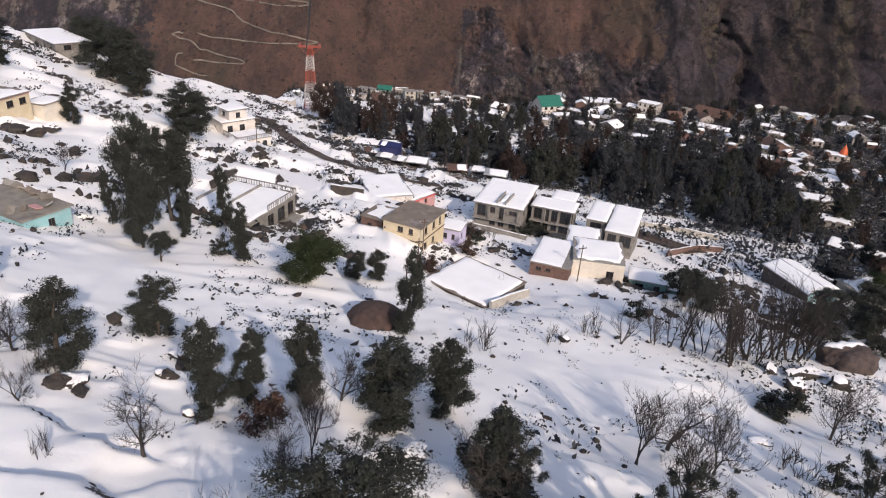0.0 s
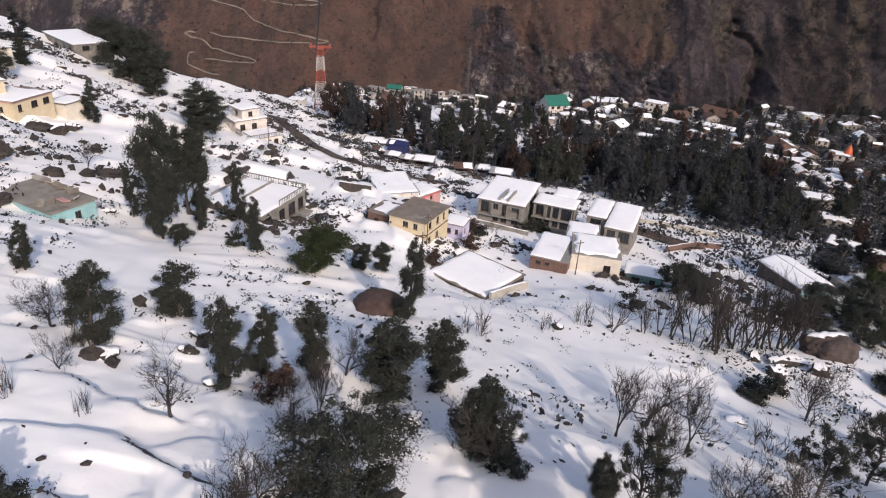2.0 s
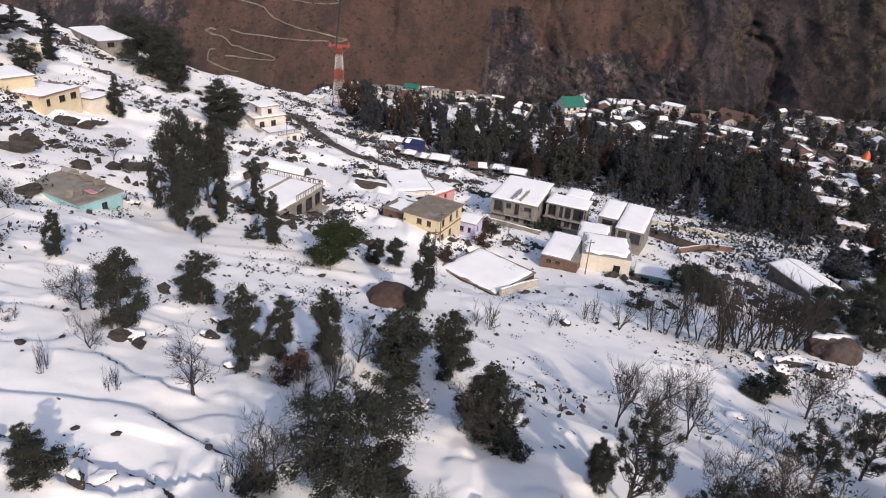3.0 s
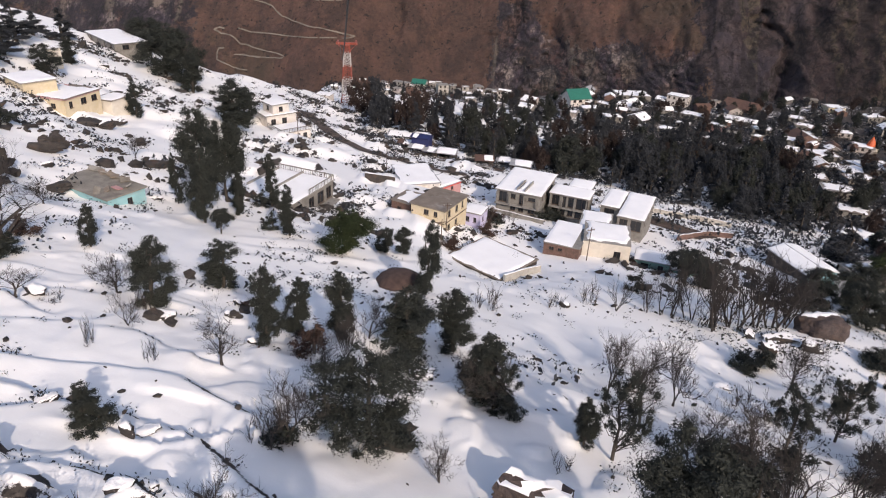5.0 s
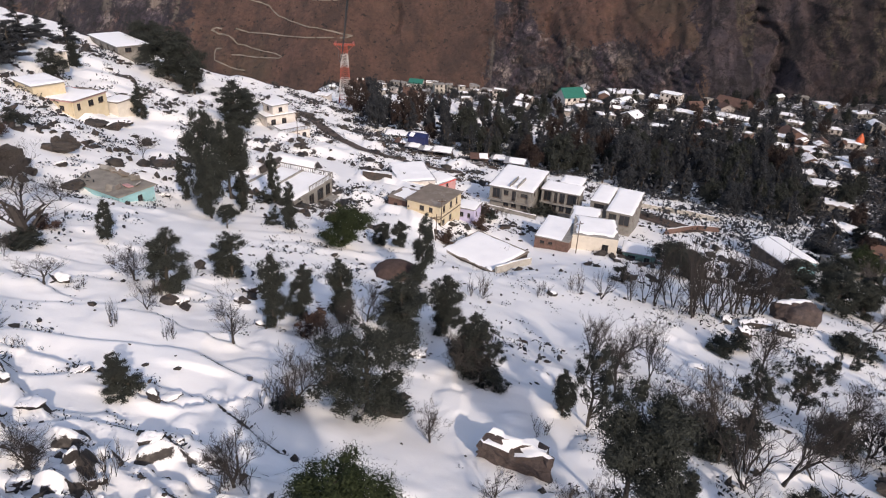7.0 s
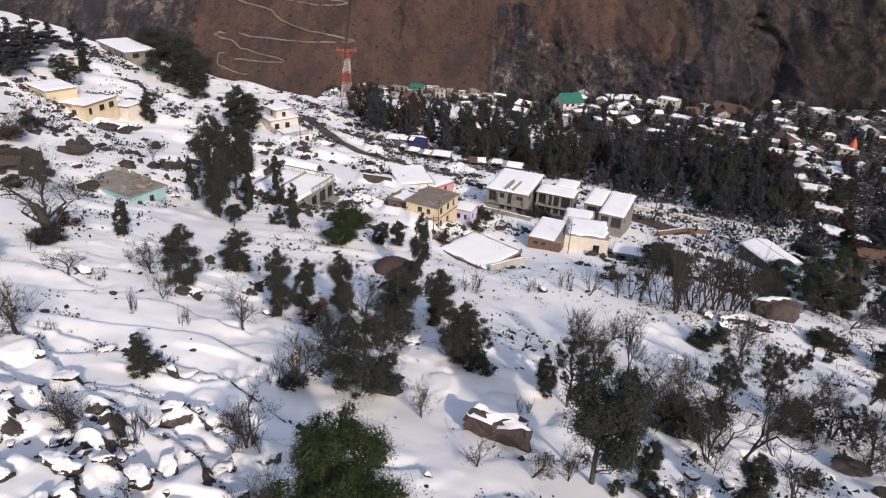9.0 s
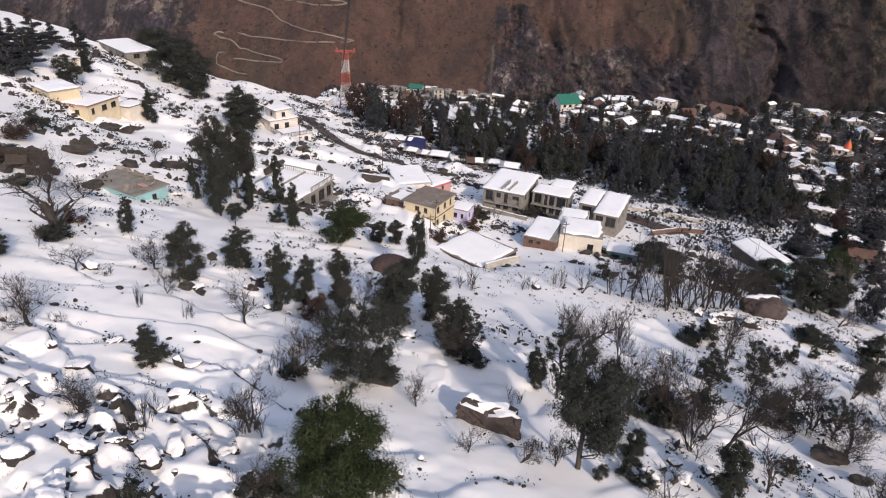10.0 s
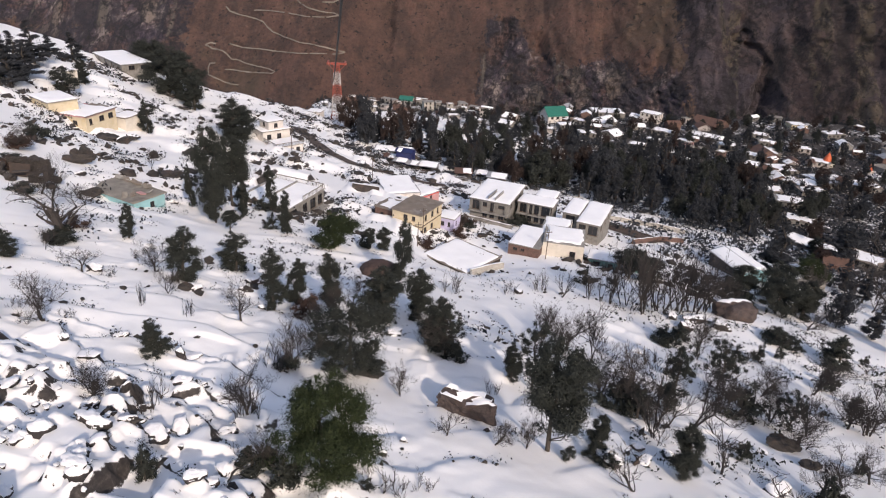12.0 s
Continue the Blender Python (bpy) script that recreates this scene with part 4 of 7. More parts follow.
house("brick_house", "low brick house with a snow roof beside a white wall", (14.3, 99.0, 7.8), -18, 6.4, 10.4, 2.5, BRICK, CONCRETE, 0.25, front=((1.0, 1.2, 1.9, 1.9), (2.6, 1.3, 3.4, 1.9)), over=0.15, gaps=((5.0, -1, 7, 8.5),), category="house")
house("cream_house", "cream-washed house front with a small dark window", (21.3, 99.8, 6.2), -8, 8.4, 9.0, 4.6, CREAM, CONCRETE, 0.5, front=((5.6, 1.8, 6.8, 3.3),), over=0.0, frame_mat=DARK_WOOD, ragged=0.9)
house("roof_terrace", "snow-heaped terrace between the concrete houses", (21.4, 109.4, 5.4), -12, 6.2, 10.5, 3.0, CREAM, CONCRETE, 0.35, over=0.0, category="terrace", ragged=0.6)
house("teal_shed", "teal-painted low shed half buried in snow", (31.0, 99.6, 5.8), -14, 6.0, 4.4, 2.3, TEAL_PAINT, GREY_SHEET, 0.3, front=((1.0, 0.8, 2.4, 1.8), (4.0, 0.8, 5.0, 1.8)), over=0.3, category="shed")
house("teal_shed", "second teal shed with a white roof beside the yard", (37.6, 99.0, 4.6), -10, 6.4, 4.4, 2.3, TEAL_PAINT, GREY_SHEET, 0.35, front=((3.5, 0.8, 4.6, 1.8),), over=0.3, category="shed")
house("stone_shed", "long low shed roofed with a sheet of snow", (-2.4, 87.2, 10.2), -38, 11.0, 10.0, 1.9, ROCK, ROOF_GREY, 0.35, over=0.2, category="shed", ragged=0.5)
house("lilac_house", "small lilac-washed house with a snow roof", (-1.0, 108.2, 7.4), -18, 3.8, 4.2, 3.6, LILAC_PAINT, CONCRETE, 0.22, front=((0.8, 1.8, 1.6, 2.8), (2.4, 1.8, 3.0, 2.8)), right=((1.0, 1.8, 1.8, 2.8),), over=0.25)
house("white_roof_house", "low house sunk in snow under a broad white roof", (-15.0, 129.0, 4.9), 20, 8.4, 12.5, 2.2, WHITE_PAINT, GREY_SHEET, 0.35, front=((2.0, 0.7, 3.0, 1.6),), over=0.3, ragged=0.5)
house("red_house", "pink-walled wing with bright red eaves under snow", (-7.0, 131.8, 3.7), 52, 7.2, 6.0, 2.1, PINK_PAINT, GREY_SHEET, 0.35, front=((1.2, 0.7, 2.0, 1.6), (3.8, 0.7, 4.6, 1.6)), right=((1.5, 0.6, 2.6, 1.6),), bands=((1.7, 2.08),), band_mat=RED_PAINT, over=0.25, ragged=0.4)
blue_house = house("blue_house", "sky-blue house with a cracked stained slab roof", (-54.9, 70.0, 24.9), -26, 11.0, 5.6, 2.6, BLUE_PAINT, STAINED_SLAB, 0, front=((3.8, 0.5, 4.8, 1.8),), right=((2.6, 0.2, 3.4, 1.9),), over=0.3)
rng_slab = random.Random(5)
for k in range(13):
    s = k / 12
    px, py = (0.8 + 10.4 * s, 5.4) if k < 9 else (10.2 - 0.5 * (k - 8), 5.0 - 1.1 * (k - 8))
    child("broken_slab", Geo().box(-rng_slab.uniform(0.4, 1.0), -0.4, -0.07, rng_slab.uniform(0.4, 1.0), 0.45, 0.08).mesh("broken_slab", rng_slab.choice((CONCRETE, ROOF_GREY, STAINED_SLAB, PINK_PAINT if k in (8, 10) else ROOF_GREY))), blue_house,
          "broken slab piece", at=pose(px, py, 2.98, rng_slab.uniform(-38, 38), rng_slab.uniform(-32, 32), rng_slab.uniform(0, 180)))
grey_house = house("grey_house", "grey concrete house with a snowy flat roof", (-37.6, 89.2, 15.3), -18, 11.0, 12.2, 4.3, STREAKED_CONCRETE, CONCRETE, 0.28,
                   front=((9.4, 2.2, 10.4, 3.4), (6.4, 2.4, 7.4, 3.4)), right=((1.2, 2.2, 2.4, 3.6), (4.4, 1.6, 6.0, 3.6), (7.0, 1.6, 9.0, 3.7), (9.8, 1.6, 11.4, 3.7)), over=0.2)
balustrade(grey_house, (-0.1, 12.3, 4.46), (11.1, 12.3, 4.46))
balustrade(grey_house, (11.1, 4.6, 4.46), (11.1, 12.2, 4.46))
child("parapet", Geo().box(4.9, 4.0, 4.46, 5.1, 12.1, 4.95).box(-0.1, 3.0, 4.46, 0.1, 12.1, 4.9).mesh("parapet", CONCRETE), grey_house, "dark concrete parapet")
child("porch_slab", Geo().box(11.3, 3.4, 1.3, 12.9, 11.4, 1.5).mesh("porch_slab", CONCRETE), grey_house)
house("white_house", "white house with a broad snowy flat roof", (-63.6, 168.6, 6.6), -46, 11.4, 8.6, 4.2, WHITE_PAINT, CONCRETE, 0.3, front=((2, 1.2, 3.4, 2.6), (6, 1.2, 7.4, 2.6)), right=((1.0, 1.6, 2.4, 3.2), (4.2, 1.6, 5.6, 3.2)), over=0.5)
house("white_house", "small white rooftop storey with two windows", (-58.0, 164.9, 10.9), -42, 5.0, 4.8, 2.7, WHITE_PAINT, CONCRETE, 0.3, front=((1.8, 0.9, 3.0, 2.1),), right=((1.6, 0.7, 2.8, 2.0),), over=0.6, foot=0.1)
lower_wing = house("white_house", "lower white wing with railed balcony", (-54.9, 159.4, 5.2), -46, 7.0, 8.4, 3.2, WHITE_PAINT, CONCRETE, 0.2, front=((1, 1.0, 2.2, 2.4), (4, 1.0, 5.4, 2.4)), right=((1.0, 0.9, 2.6, 2.5), (3.6, 0.9, 5.2, 2.5), (6.0, 0.9, 7.2, 2.5)), over=0.3)
balustrade(lower_wing, (-0.2, -0.2, 3.36), (7.2, -0.2, 3.36))
balustrade(lower_wing, (7.2, -0.1, 3.36), (7.2, 8.6, 3.36))
house("yellow_school", "cream-yellow building with a red-edged flat roof", (-77.6, 110.0, 23.4), 78, 9.2, 6.2, 3.3, YELLOW, ROOF_GREY, 0.2, front=((1.0, 1.3, 1.9, 2.6), (4.0, 1.4, 5.5, 2.6), (6.8, 1.4, 8.3, 2.6)), over=0.35, gaps=((4.0, 1.0, 10, 8),), bands=((3.0, 3.28),), band_mat=PINK_PAINT)
house("yellow_school", "low yellow wing under a snowed terrace roof", (-86.2, 111.4, 23.8), -10, 8.4, 9.0, 2.8, YELLOW, PINK_PAINT, 0.3, front=((5.5, 0.9, 6.6, 1.9),), over=0.3, slab=0.22, ragged=1.0)
house("yellow_annexe", "pale yellow annexe under a snowed roof", (-74.0, 119.6, 21.6), 74, 5.6, 4.6, 2.5, CREAM, ROOF_GREY, 0.25, over=0.25, ragged=0.7)
house("yellow_block", "yellow flat-roofed block under snow", (-92.4, 114.9, 26.0), -35, 8.8, 6.2, 3.2, YELLOW, CONCRETE, 0.35, front=((2.0, 1.2, 3.0, 2.4),), over=0.4)
house("yellow_hut", "small yellow rooftop hut with snow", (-100.6, 141.0, 27.0), -30, 2.6, 2.6, 2.2, CREAM, CONCRETE, 0.3, over=0.3, category="hut")
house("ridge_house", "long white house on the ridge with a snow roof", (-129.6, 207.6, 17.4), -42, 24.0, 9.6, 2.9, STREAKED_CONCRETE, GREY_SHEET, 0.3, front=((3, 1, 5, 2.4), (9, 1, 11, 2.4), (15, 1, 17, 2.4), (20, 1, 22, 2.4)), right=((2, 1, 4, 2.4), (6, 1, 8, 2.4)), over=0.5)
gable_house("blue_gable_house", "house with light blue walls and a half-bare snowy roof", (63.3, 121.0, -0.4), -72, 11.6, 7.0, 2.8, 0.9, BLUE_PAINT, GREY_SHEET, 0.25, front=((1.0, 0.9, 2.0, 2.0), (6.0, 0.9, 7.0, 2.0)), right=((2.4, 0.9, 3.4, 2.0),), foot=5, front_mat=OLD_TIMBER)
gable_house("green_roof_house", "white house with a bright green sheet roof", (41.5, 318.0, -20.6), 24, 10.5, 9.0, 3.0, 3.4, WHITE_PAINT, GREEN_SHEET, 0, front=((1.5, 0.8, 3.0, 2.0), (4.6, 0.8, 6.2, 2.0), (8, 0.8, 9.5, 2.0)), over=0.8, foot=6)


def skylight(x, y, z, turn):
    """Two curbs with a snowed slab between them, on a flat roof."""
    ob = thing("skylight", "low concrete roof light with snow on top", "skylight", (x, y, z), turn)
    for s in (0.0, 1.75):
        child("curb", Geo().box(s, 0, 0, s + 0.2, 6.0, 0.75).mesh("curb", CONCRETE), ob)
    child("snow_cover", snow_blanket(0.25, 1.2, 1.7, 5.6, 0.2, 0.35, 4, 0.2), ob)
    child("slab", Geo().box(0.2, 1.0, 0.0, 1.75, 5.8, 0.2).mesh("slab", CONCRETE), ob)


skylight(9.9, 126.0, 8.86, -20)


def wall_run(points, height, thick, mat, label, snow=True):
    """A free-standing wall that follows the ground from point to point, with a broken crest of snow."""
    ob = thing("low_wall", label, "wall", (*points[0], 0.0))
    ob.matrix_basis = pose(0, 0, 0)
    for (x0, y0), (x1, y1) in zip(points, points[1:]):
        steps = max(int(math.hypot(x1 - x0, y1 - y0) / 0.8), 1)
        side = Vector((y0 - y1, x1 - x0)).normalized() * (thick / 2)
        z0, z1 = float(ground_height(x0, y0)), float(ground_height(x1, y1))
        crest = []
        for k in range(steps + 1):
            s = k / steps
            x, y = x0 + (x1 - x0) * s, y0 + (y1 - y0) * s
            g = z0 + (z1 - z0) * s
            crest.append((x, y, g, g + height * (0.9 + 0.2 * float(value_noise(k * 0.35, x0, 4))), 0.03 + 0.14 * max(float(value_noise(k * 0.6, x0, 8)) - 0.3, 0)))
        body, cap = Geo(), Geo()
        for geo, low, high, wide in ((body, lambda c: c[2] - 1.6, lambda c: c[3], 1.0), (cap, lambda c: c[3] + 0.004, lambda c: c[3] + c[4], 0.9)):
            v = [(c[0] + e * side.x * wide, c[1] + e * side.y * wide, h(c)) for c in crest for h in (low, high) for e in (-1, 1)]
            f = [(0, 1, 3, 2), tuple(4 * steps + q for q in (0, 2, 3, 1))]
            for k in range(steps):
                f += [tuple(4 * k + q for q in quad) for quad in ((0, 2, 6, 4), (1, 5, 7, 3), (2, 3, 7, 6), (0, 4, 5, 1))]
            geo.put(v, f)
        child("masonry", body.mesh("masonry", mat), ob)
        if snow:
            child("snow_cap", cap.mesh("snow_cap", SNOW, True), ob, "white snow")


wall_run([(4.6, 124.3), (16.0, 120.9)], 1.0, 0.35, STREAKED_CONCRETE, "grey concrete wall before the concrete houses")
wall_run([(46.0, 155.0), (57.0, 154.5), (67.0, 153.0)], 1.3, 0.4, PALE_CONCRETE, "snow-topped wall of an earthen yard")
wall_run([(46.5, 128.0), (56.5, 138.5), (63.0, 140.5)], 1.3, 0.4, BRICK, "reddish brick yard wall with snow on top")
wall_run([(7.0, 80.0), (13.0, 87.8)], 1.3, 0.45, PALE_CONCRETE, "stained pale wall beside the snowed-in shed")
wall_run([(-23.5, 128.1), (-17.0, 129.6)], 1.0, 0.6, ROCK, "dark dry-stone terrace wall in the snow")


# the ropeway mast
def mast(x, y, z, height):
    ob = thing("ropeway_mast", "tall red and white steel lattice ropeway tower", "tower", (x, y, z), 8)
    levels, cut = 16, [0.0]
    for k in range(levels):
        cut.append(cut[-1] + 1.25 - 0.045 * k)
    cut = [c / cut[-1] * height for c in cut]
    half = lambda h: 2.8 - 1.75 * min(h / height, 1) ** 0.75
    colours = (MAST_RED, MAST_WHITE, MAST_RED, MAST_WHITE, MAST_RED)
    share = (0.0, 0.19, 0.46, 0.66, 0.85, 1.01)
    for b in range(5):
        geo = Geo()
        for lo, hi in zip(cut, cut[1:]):
            if not share[b] <= (lo + hi) / 2 / height < share[b + 1]:
                continue
            corner = lambda h, k: Vector(((half(h) if k in (1, 2) else -half(h)), (half(h) if k > 1 else -half(h)), h))
            for k in range(4):
                geo.beam(corner(lo, k), corner(hi, k), 0.17)
                geo.beam(corner(lo, k), corner(hi, (k + 1) % 4), 0.075)
                geo.beam(corner(lo, (k + 1) % 4), corner(hi, k), 0.075)
                geo.beam(corner(hi, k), corner(hi, (k + 1) % 4), 0.075)
        child("lattice", geo.mesh("lattice", colours[b]), ob, "red lattice steel" if b % 2 == 0 else "white lattice steel")
    head = Geo().box(-4.2, -0.5, height, 4.2, 0.5, height + 0.9).box(-1.2, -2.2, height - 0.2, 1.2, 2.2, height + 0.2)
    for s in (-1, 1):
        head.box(s * 3.6 - 0.35, -2.6, height + 0.5, s * 3.6 + 0.35, 2.6, height + 1.3)
        head.beam((s * 3.6, 0, height), (s * 1.2, 0, height - 2.4), 0.15)
    child("crosshead", head.mesh("crosshead", MAST_RED), ob)
    return ob


MAST = (-56.0, 264.0)
mast(*MAST, float(ground_height(*MAST)) - 0.5, 25.0)


def road_strip(points, width, mat, label):
    """A road laid on the hillside through the points."""
    dense = []
    for (x0, y0), (x1, y1) in zip(points, points[1:]):
        n = max(int(math.hypot(x1 - x0, y1 - y0) / 1.0), 1)
        dense += [(x0 + (x1 - x0) * k / n, y0 + (y1 - y0) * k / n) for k in range(n)]
    v, f = [], []
    for k, (x, y) in enumerate(dense):
        a, b = dense[max(k - 2, 0)], dense[min(k + 2, len(dense) - 1)]
        way = Vector((b[0] - a[0], b[1] - a[1])).normalized()
        wide = width * (0.75 + 0.5 * float(value_noise(k * 0.22, x0, 19)))
        for s in range(5):
            p, q = x - way.y * wide * (s / 4 - 0.5), y + way.x * wide * (s / 4 - 0.5)
            v.append((p, q, float(ground_height(p, q)) + 0.18))
    f = [(5 * k + s, 5 * k + s + 1, 5 * k + s + 6, 5 * k + s + 5) for k in range(len(dense) - 1) for s in range(4)]
    tagged(new("road", mesh_from("road", v, f, mat, True)), label, "road", kind="structure")


road_strip(ROAD_LINE, 4.6, ROAD, "cleared brown hill road between snow banks")
road_strip([(-3.0, 124.5), (0.0, 121.5), (2.4, 118.0), (4.0, 113.0)], 5.5, ROAD, "wet grey yard cleared of snow between the houses")
road_strip([(41.0, 147.0), (47.0, 143.0), (52.0, 139.0), (56.0, 134.0)], 11.0, EARTH, "bare brown earth yard beside the concrete houses")
gable_house("tarp_shelter", "shelter hung with a deep blue tarpaulin", (-20.5, 190.0, -3.6), -14, 5.4, 4.0, 2.4, 0.6, BLUE_SHEET, BLUE_SHEET, 0.18, bare=(0.2, 2.0), category="shelter")


def lean_to(x, y, turn, width, depth, height, roof_mat, bare, words):
    """An open roadside shed: posts, a back wall and a sloping sheet roof with what is left of its snow."""
    z = float(min(ground_height(x, y), ground_height(x + width * 0.7, y)))
    ob = thing("roadside_shed", words, "shed", (x, y, z), turn, "roadside sheds")
    for px in (0.1, width - 0.1):
        for py, tall in ((0.1, height), (depth - 0.1, height + 0.5)):
            child("post", Geo().beam((px, py, -1.0), (px, py, tall), 0.07).mesh("post", DARK_WOOD), ob)
    child("back_wall", Geo().box(0.18, depth - 0.1, -1.0, width - 0.18, depth - 0.02, height + 0.3).mesh("back_wall", OLD_TIMBER), ob)
    roof = child("roof", Geo().put([(px, py, pz + e) for e in (0.03, 0.08) for py, pz in ((-0.4, height - 0.08), (depth + 0.3, height + 0.6)) for px in (-0.4, width + 0.4)],
                                   [(0, 2, 3, 1), (4, 5, 7, 6), (0, 1, 5, 4), (2, 6, 7, 3), (0, 4, 6, 2), (1, 3, 7, 5)]).mesh("roof", roof_mat), ob)
    tilt = math.degrees(math.atan2(0.68, depth + 0.7))
    child("snow_cover", snow_blanket(-0.3 + bare * width, 0.1, width + 0.3, math.hypot(depth + 0.7, 0.68) - 0.1, 0, 0.14, int(abs(x * 9 + y)), 0.5), roof, "thin patchy snow", at=pose(0, -0.4, height + 0.02, tilt, 0, 0))


lean_to(-30.0, 204.5, -2, 13.0, 4.2, 1.8, GREY_SHEET, 0.0, "long open roadside shed under a sheet of snow")
lean_to(-12.6, 187.6, -10, 6.0, 4.0, 2.0, GREY_SHEET, 0.0, "roadside stall with a snowed sheet roof")
lean_to(-21.0, 187.6, -14, 4.2, 2.8, 1.7, GREY_SHEET, 0.2, "open roadside shed with patchy snow")
lean_to(-16.4, 186.6, -16, 3.4, 2.8, 1.6, GREY_SHEET, 0.3, "open roadside shed with patchy snow")
lean_to(-25.0, 192.0, -14, 3.8, 2.8, 1.5, RUST_SHEET, 0.4, "low rusty-roofed roadside stall")
lean_to(0.0, 186.0, 4, 5.2, 3.4, 1.9, RUST_SHEET, 0.5, "rusty-roofed roadside shed half bare of snow")
lean_to(6.2, 192.5, -10, 4.8, 3.2, 1.8, GREY_SHEET, 0.1, "small roadside shed with patchy snow")
lean_to(10.4, 185.0, -10, 6.0, 3.6, 1.9, GREY_SHEET, 0.2, "small roadside shed with patchy snow")


def timber_stack(x, y, turn, length, count, seed):
    """Planks and poles thrown on a heap beside the road."""
    rng = random.Random(seed)
    ob = thing("timber_stack", "dark weathered planks heaped beside the road", "timber", (x, y, float(ground_height(x, y))), turn, "timber heaps")
    for k in range(count):
        tall = 0.12 + 0.16 * (k // 5)
        child("plank", Geo().box(-length / 2, -0.14, -0.05, length / 2, 0.14, 0.05).mesh("plank", rng.choice((OLD_TIMBER, DARK_WOOD, GREY_SHEET))), ob,
              at=pose(rng.uniform(-0.5, 0.5), rng.uniform(-0.9, 0.9), tall, rng.uniform(-8, 8), rng.uniform(-5, 5), rng.uniform(-24, 24)))


for k, (x, y) in enumerate(((-33, 196), (-24, 198), (-9, 183), (-3, 190), (1.5, 181), (-14, 192), (7, 182), (-38, 200), (2, 183), (-20, 194), (-30, 190), (12, 190))):
    timber_stack(x, y, 20 * math.sin(5 * k), 3.0 + (k % 3), 14, k)

house("station_hut", "white ropeway hut at the foot of the mast", (-69.0, 262.0, -13.5), -10, 6.0, 5.0, 4.0, WHITE_PAINT, CONCRETE, 0.3, front=((1.0, 1.0, 2.2, 2.4), (3.6, 1.0, 4.8, 2.4)), over=0.4, foot=4, category="hut")


def temple(x, y, size=1.0):
    """A plastered shrine under a tall orange spire."""
    z = float(ground_height(x, y)) - 0.5
    ob = thing("temple", "small shrine with a tall orange spire", "temple", (x, y, z), 10)
    ob.scale = (size,) * 3
    child("hall", Geo().box(-3.2, -3.2, -3, 3.2, 3.2, 3.0).box(-3.6, -3.6, 3.0, 3.6, 3.6, 3.35).mesh("hall", CREAM), ob)
    rows, sides = 10, 12
    v, f = [], []
    for k in range(rows + 1):
        r = 2.9 * (1 - (k / rows) ** 1.6) + 0.08
        v += [(r * math.cos(2 * math.pi * m / sides), r * math.sin(2 * math.pi * m / sides), 3.35 + 7.2 * k / rows) for m in range(sides)]
    f = [(k * sides + m, k * sides + (m + 1) % sides, (k + 1) * sides + (m + 1) % sides, (k + 1) * sides + m) for k in range(rows) for m in range(sides)]
    child("spire", mesh_from("spire", v, f, ORANGE_PAINT), ob, "bright orange spire")
    child("finial", Geo().beam((0, 0, 10.4), (0, 0, 11.6), 0.12, 0.03, 6).mesh("finial", YELLOW), ob)


temple(168.6, 286.7, 0.68)
temple(186.8, 283.3, 0.4)


def utility_pole(x, y, height):
    """A wooden pole with a crossarm and two insulators."""
    ob = thing("utility_pole", "thin dark wooden power pole in the snow", "pole", (x, y, float(ground_height(x, y)) - 0.5), 20, "power poles")
    child("shaft", Geo().beam((0, 0, 0), (0, 0, height), 0.10, 0.07, 8).mesh("shaft", DARK_WOOD), ob)
    child("crossarm", Geo().box(-0.7, -0.05, height - 0.6, 0.7, 0.05, height - 0.48).mesh("crossarm", DARK_WOOD), ob)
    for s in (-0.6, 0.6):
        child("insulator", Geo().beam((s, 0, height - 0.48), (s, 0, height - 0.25), 0.05, 0.03, 6).mesh("insulator", WHITE_PAINT), ob)


for x, y, height in ((-3.2, 96.6, 6.0), (-3.6, 90.0, 5.5), (21.9, 97.0, 7.0), (-45.0, 152.0, 7.5), (-22.0, 150.0, 7.0)):
    utility_pole(x, y, height)


# ---- boulders and rubble ----
def rock_mesh(seed, rough=1.0, cuts=3):
    """An uneven boulder about 1 m across, and the cap of snow on its upper faces."""
    bm = bmesh.new()
    bmesh.ops.create_icosphere(bm, subdivisions=cuts, radius=0.5)
    rng = random.Random(seed)
    off = Vector((rng.uniform(0, 50), rng.uniform(0, 50), rng.uniform(0, 50)))
    planes = [Vector((rng.gauss(0, 1), rng.gauss(0, 1), rng.gauss(0, 0.7))).normalized() for _ in range(9)]
    for v in bm.verts:
        d = v.co.normalized()
        r = min([0.5] + [rng_cut / max(d.dot(p), 1e-3) for p, rng_cut in zip(planes, [0.24, 0.30, 0.27, 0.33, 0.36, 0.26, 0.31, 0.35, 0.29]) if d.dot(p) > 0.2])
        v.co = d * (r * (1 + rough * 0.35 * noise.fractal(d * 2.2 + off, 0.8, 2.0, 3)))
    bm.normal_update()
    data = bpy.data.meshes.new("stone")
    bm.to_mesh(data)
    data.materials.append(ROCK)
    cap = bm.copy()
    bmesh.ops.delete(cap, geom=[f for f in cap.faces if f.normal.z < 0.58 or f.calc_center_median().z < 0.02], context="FACES")
    for v in cap.verts:
        inner = not v.is_boundary
        v.co += Vector((0, 0, 0.032 if inner else 0.004)) + v.normal * (0.015 if inner else 0.0)
    bmesh.ops.delete(cap, geom=[v for v in cap.verts if not v.link_faces], context="VERTS")
    snow = bpy.data.meshes.new("snow_cap")
    cap.to_mesh(snow)
    snow.materials.append(SNOW)
    snow.polygons.foreach_set("use_smooth", [True] * len(snow.polygons))
    bm.free(), cap.free()
    return data, snow


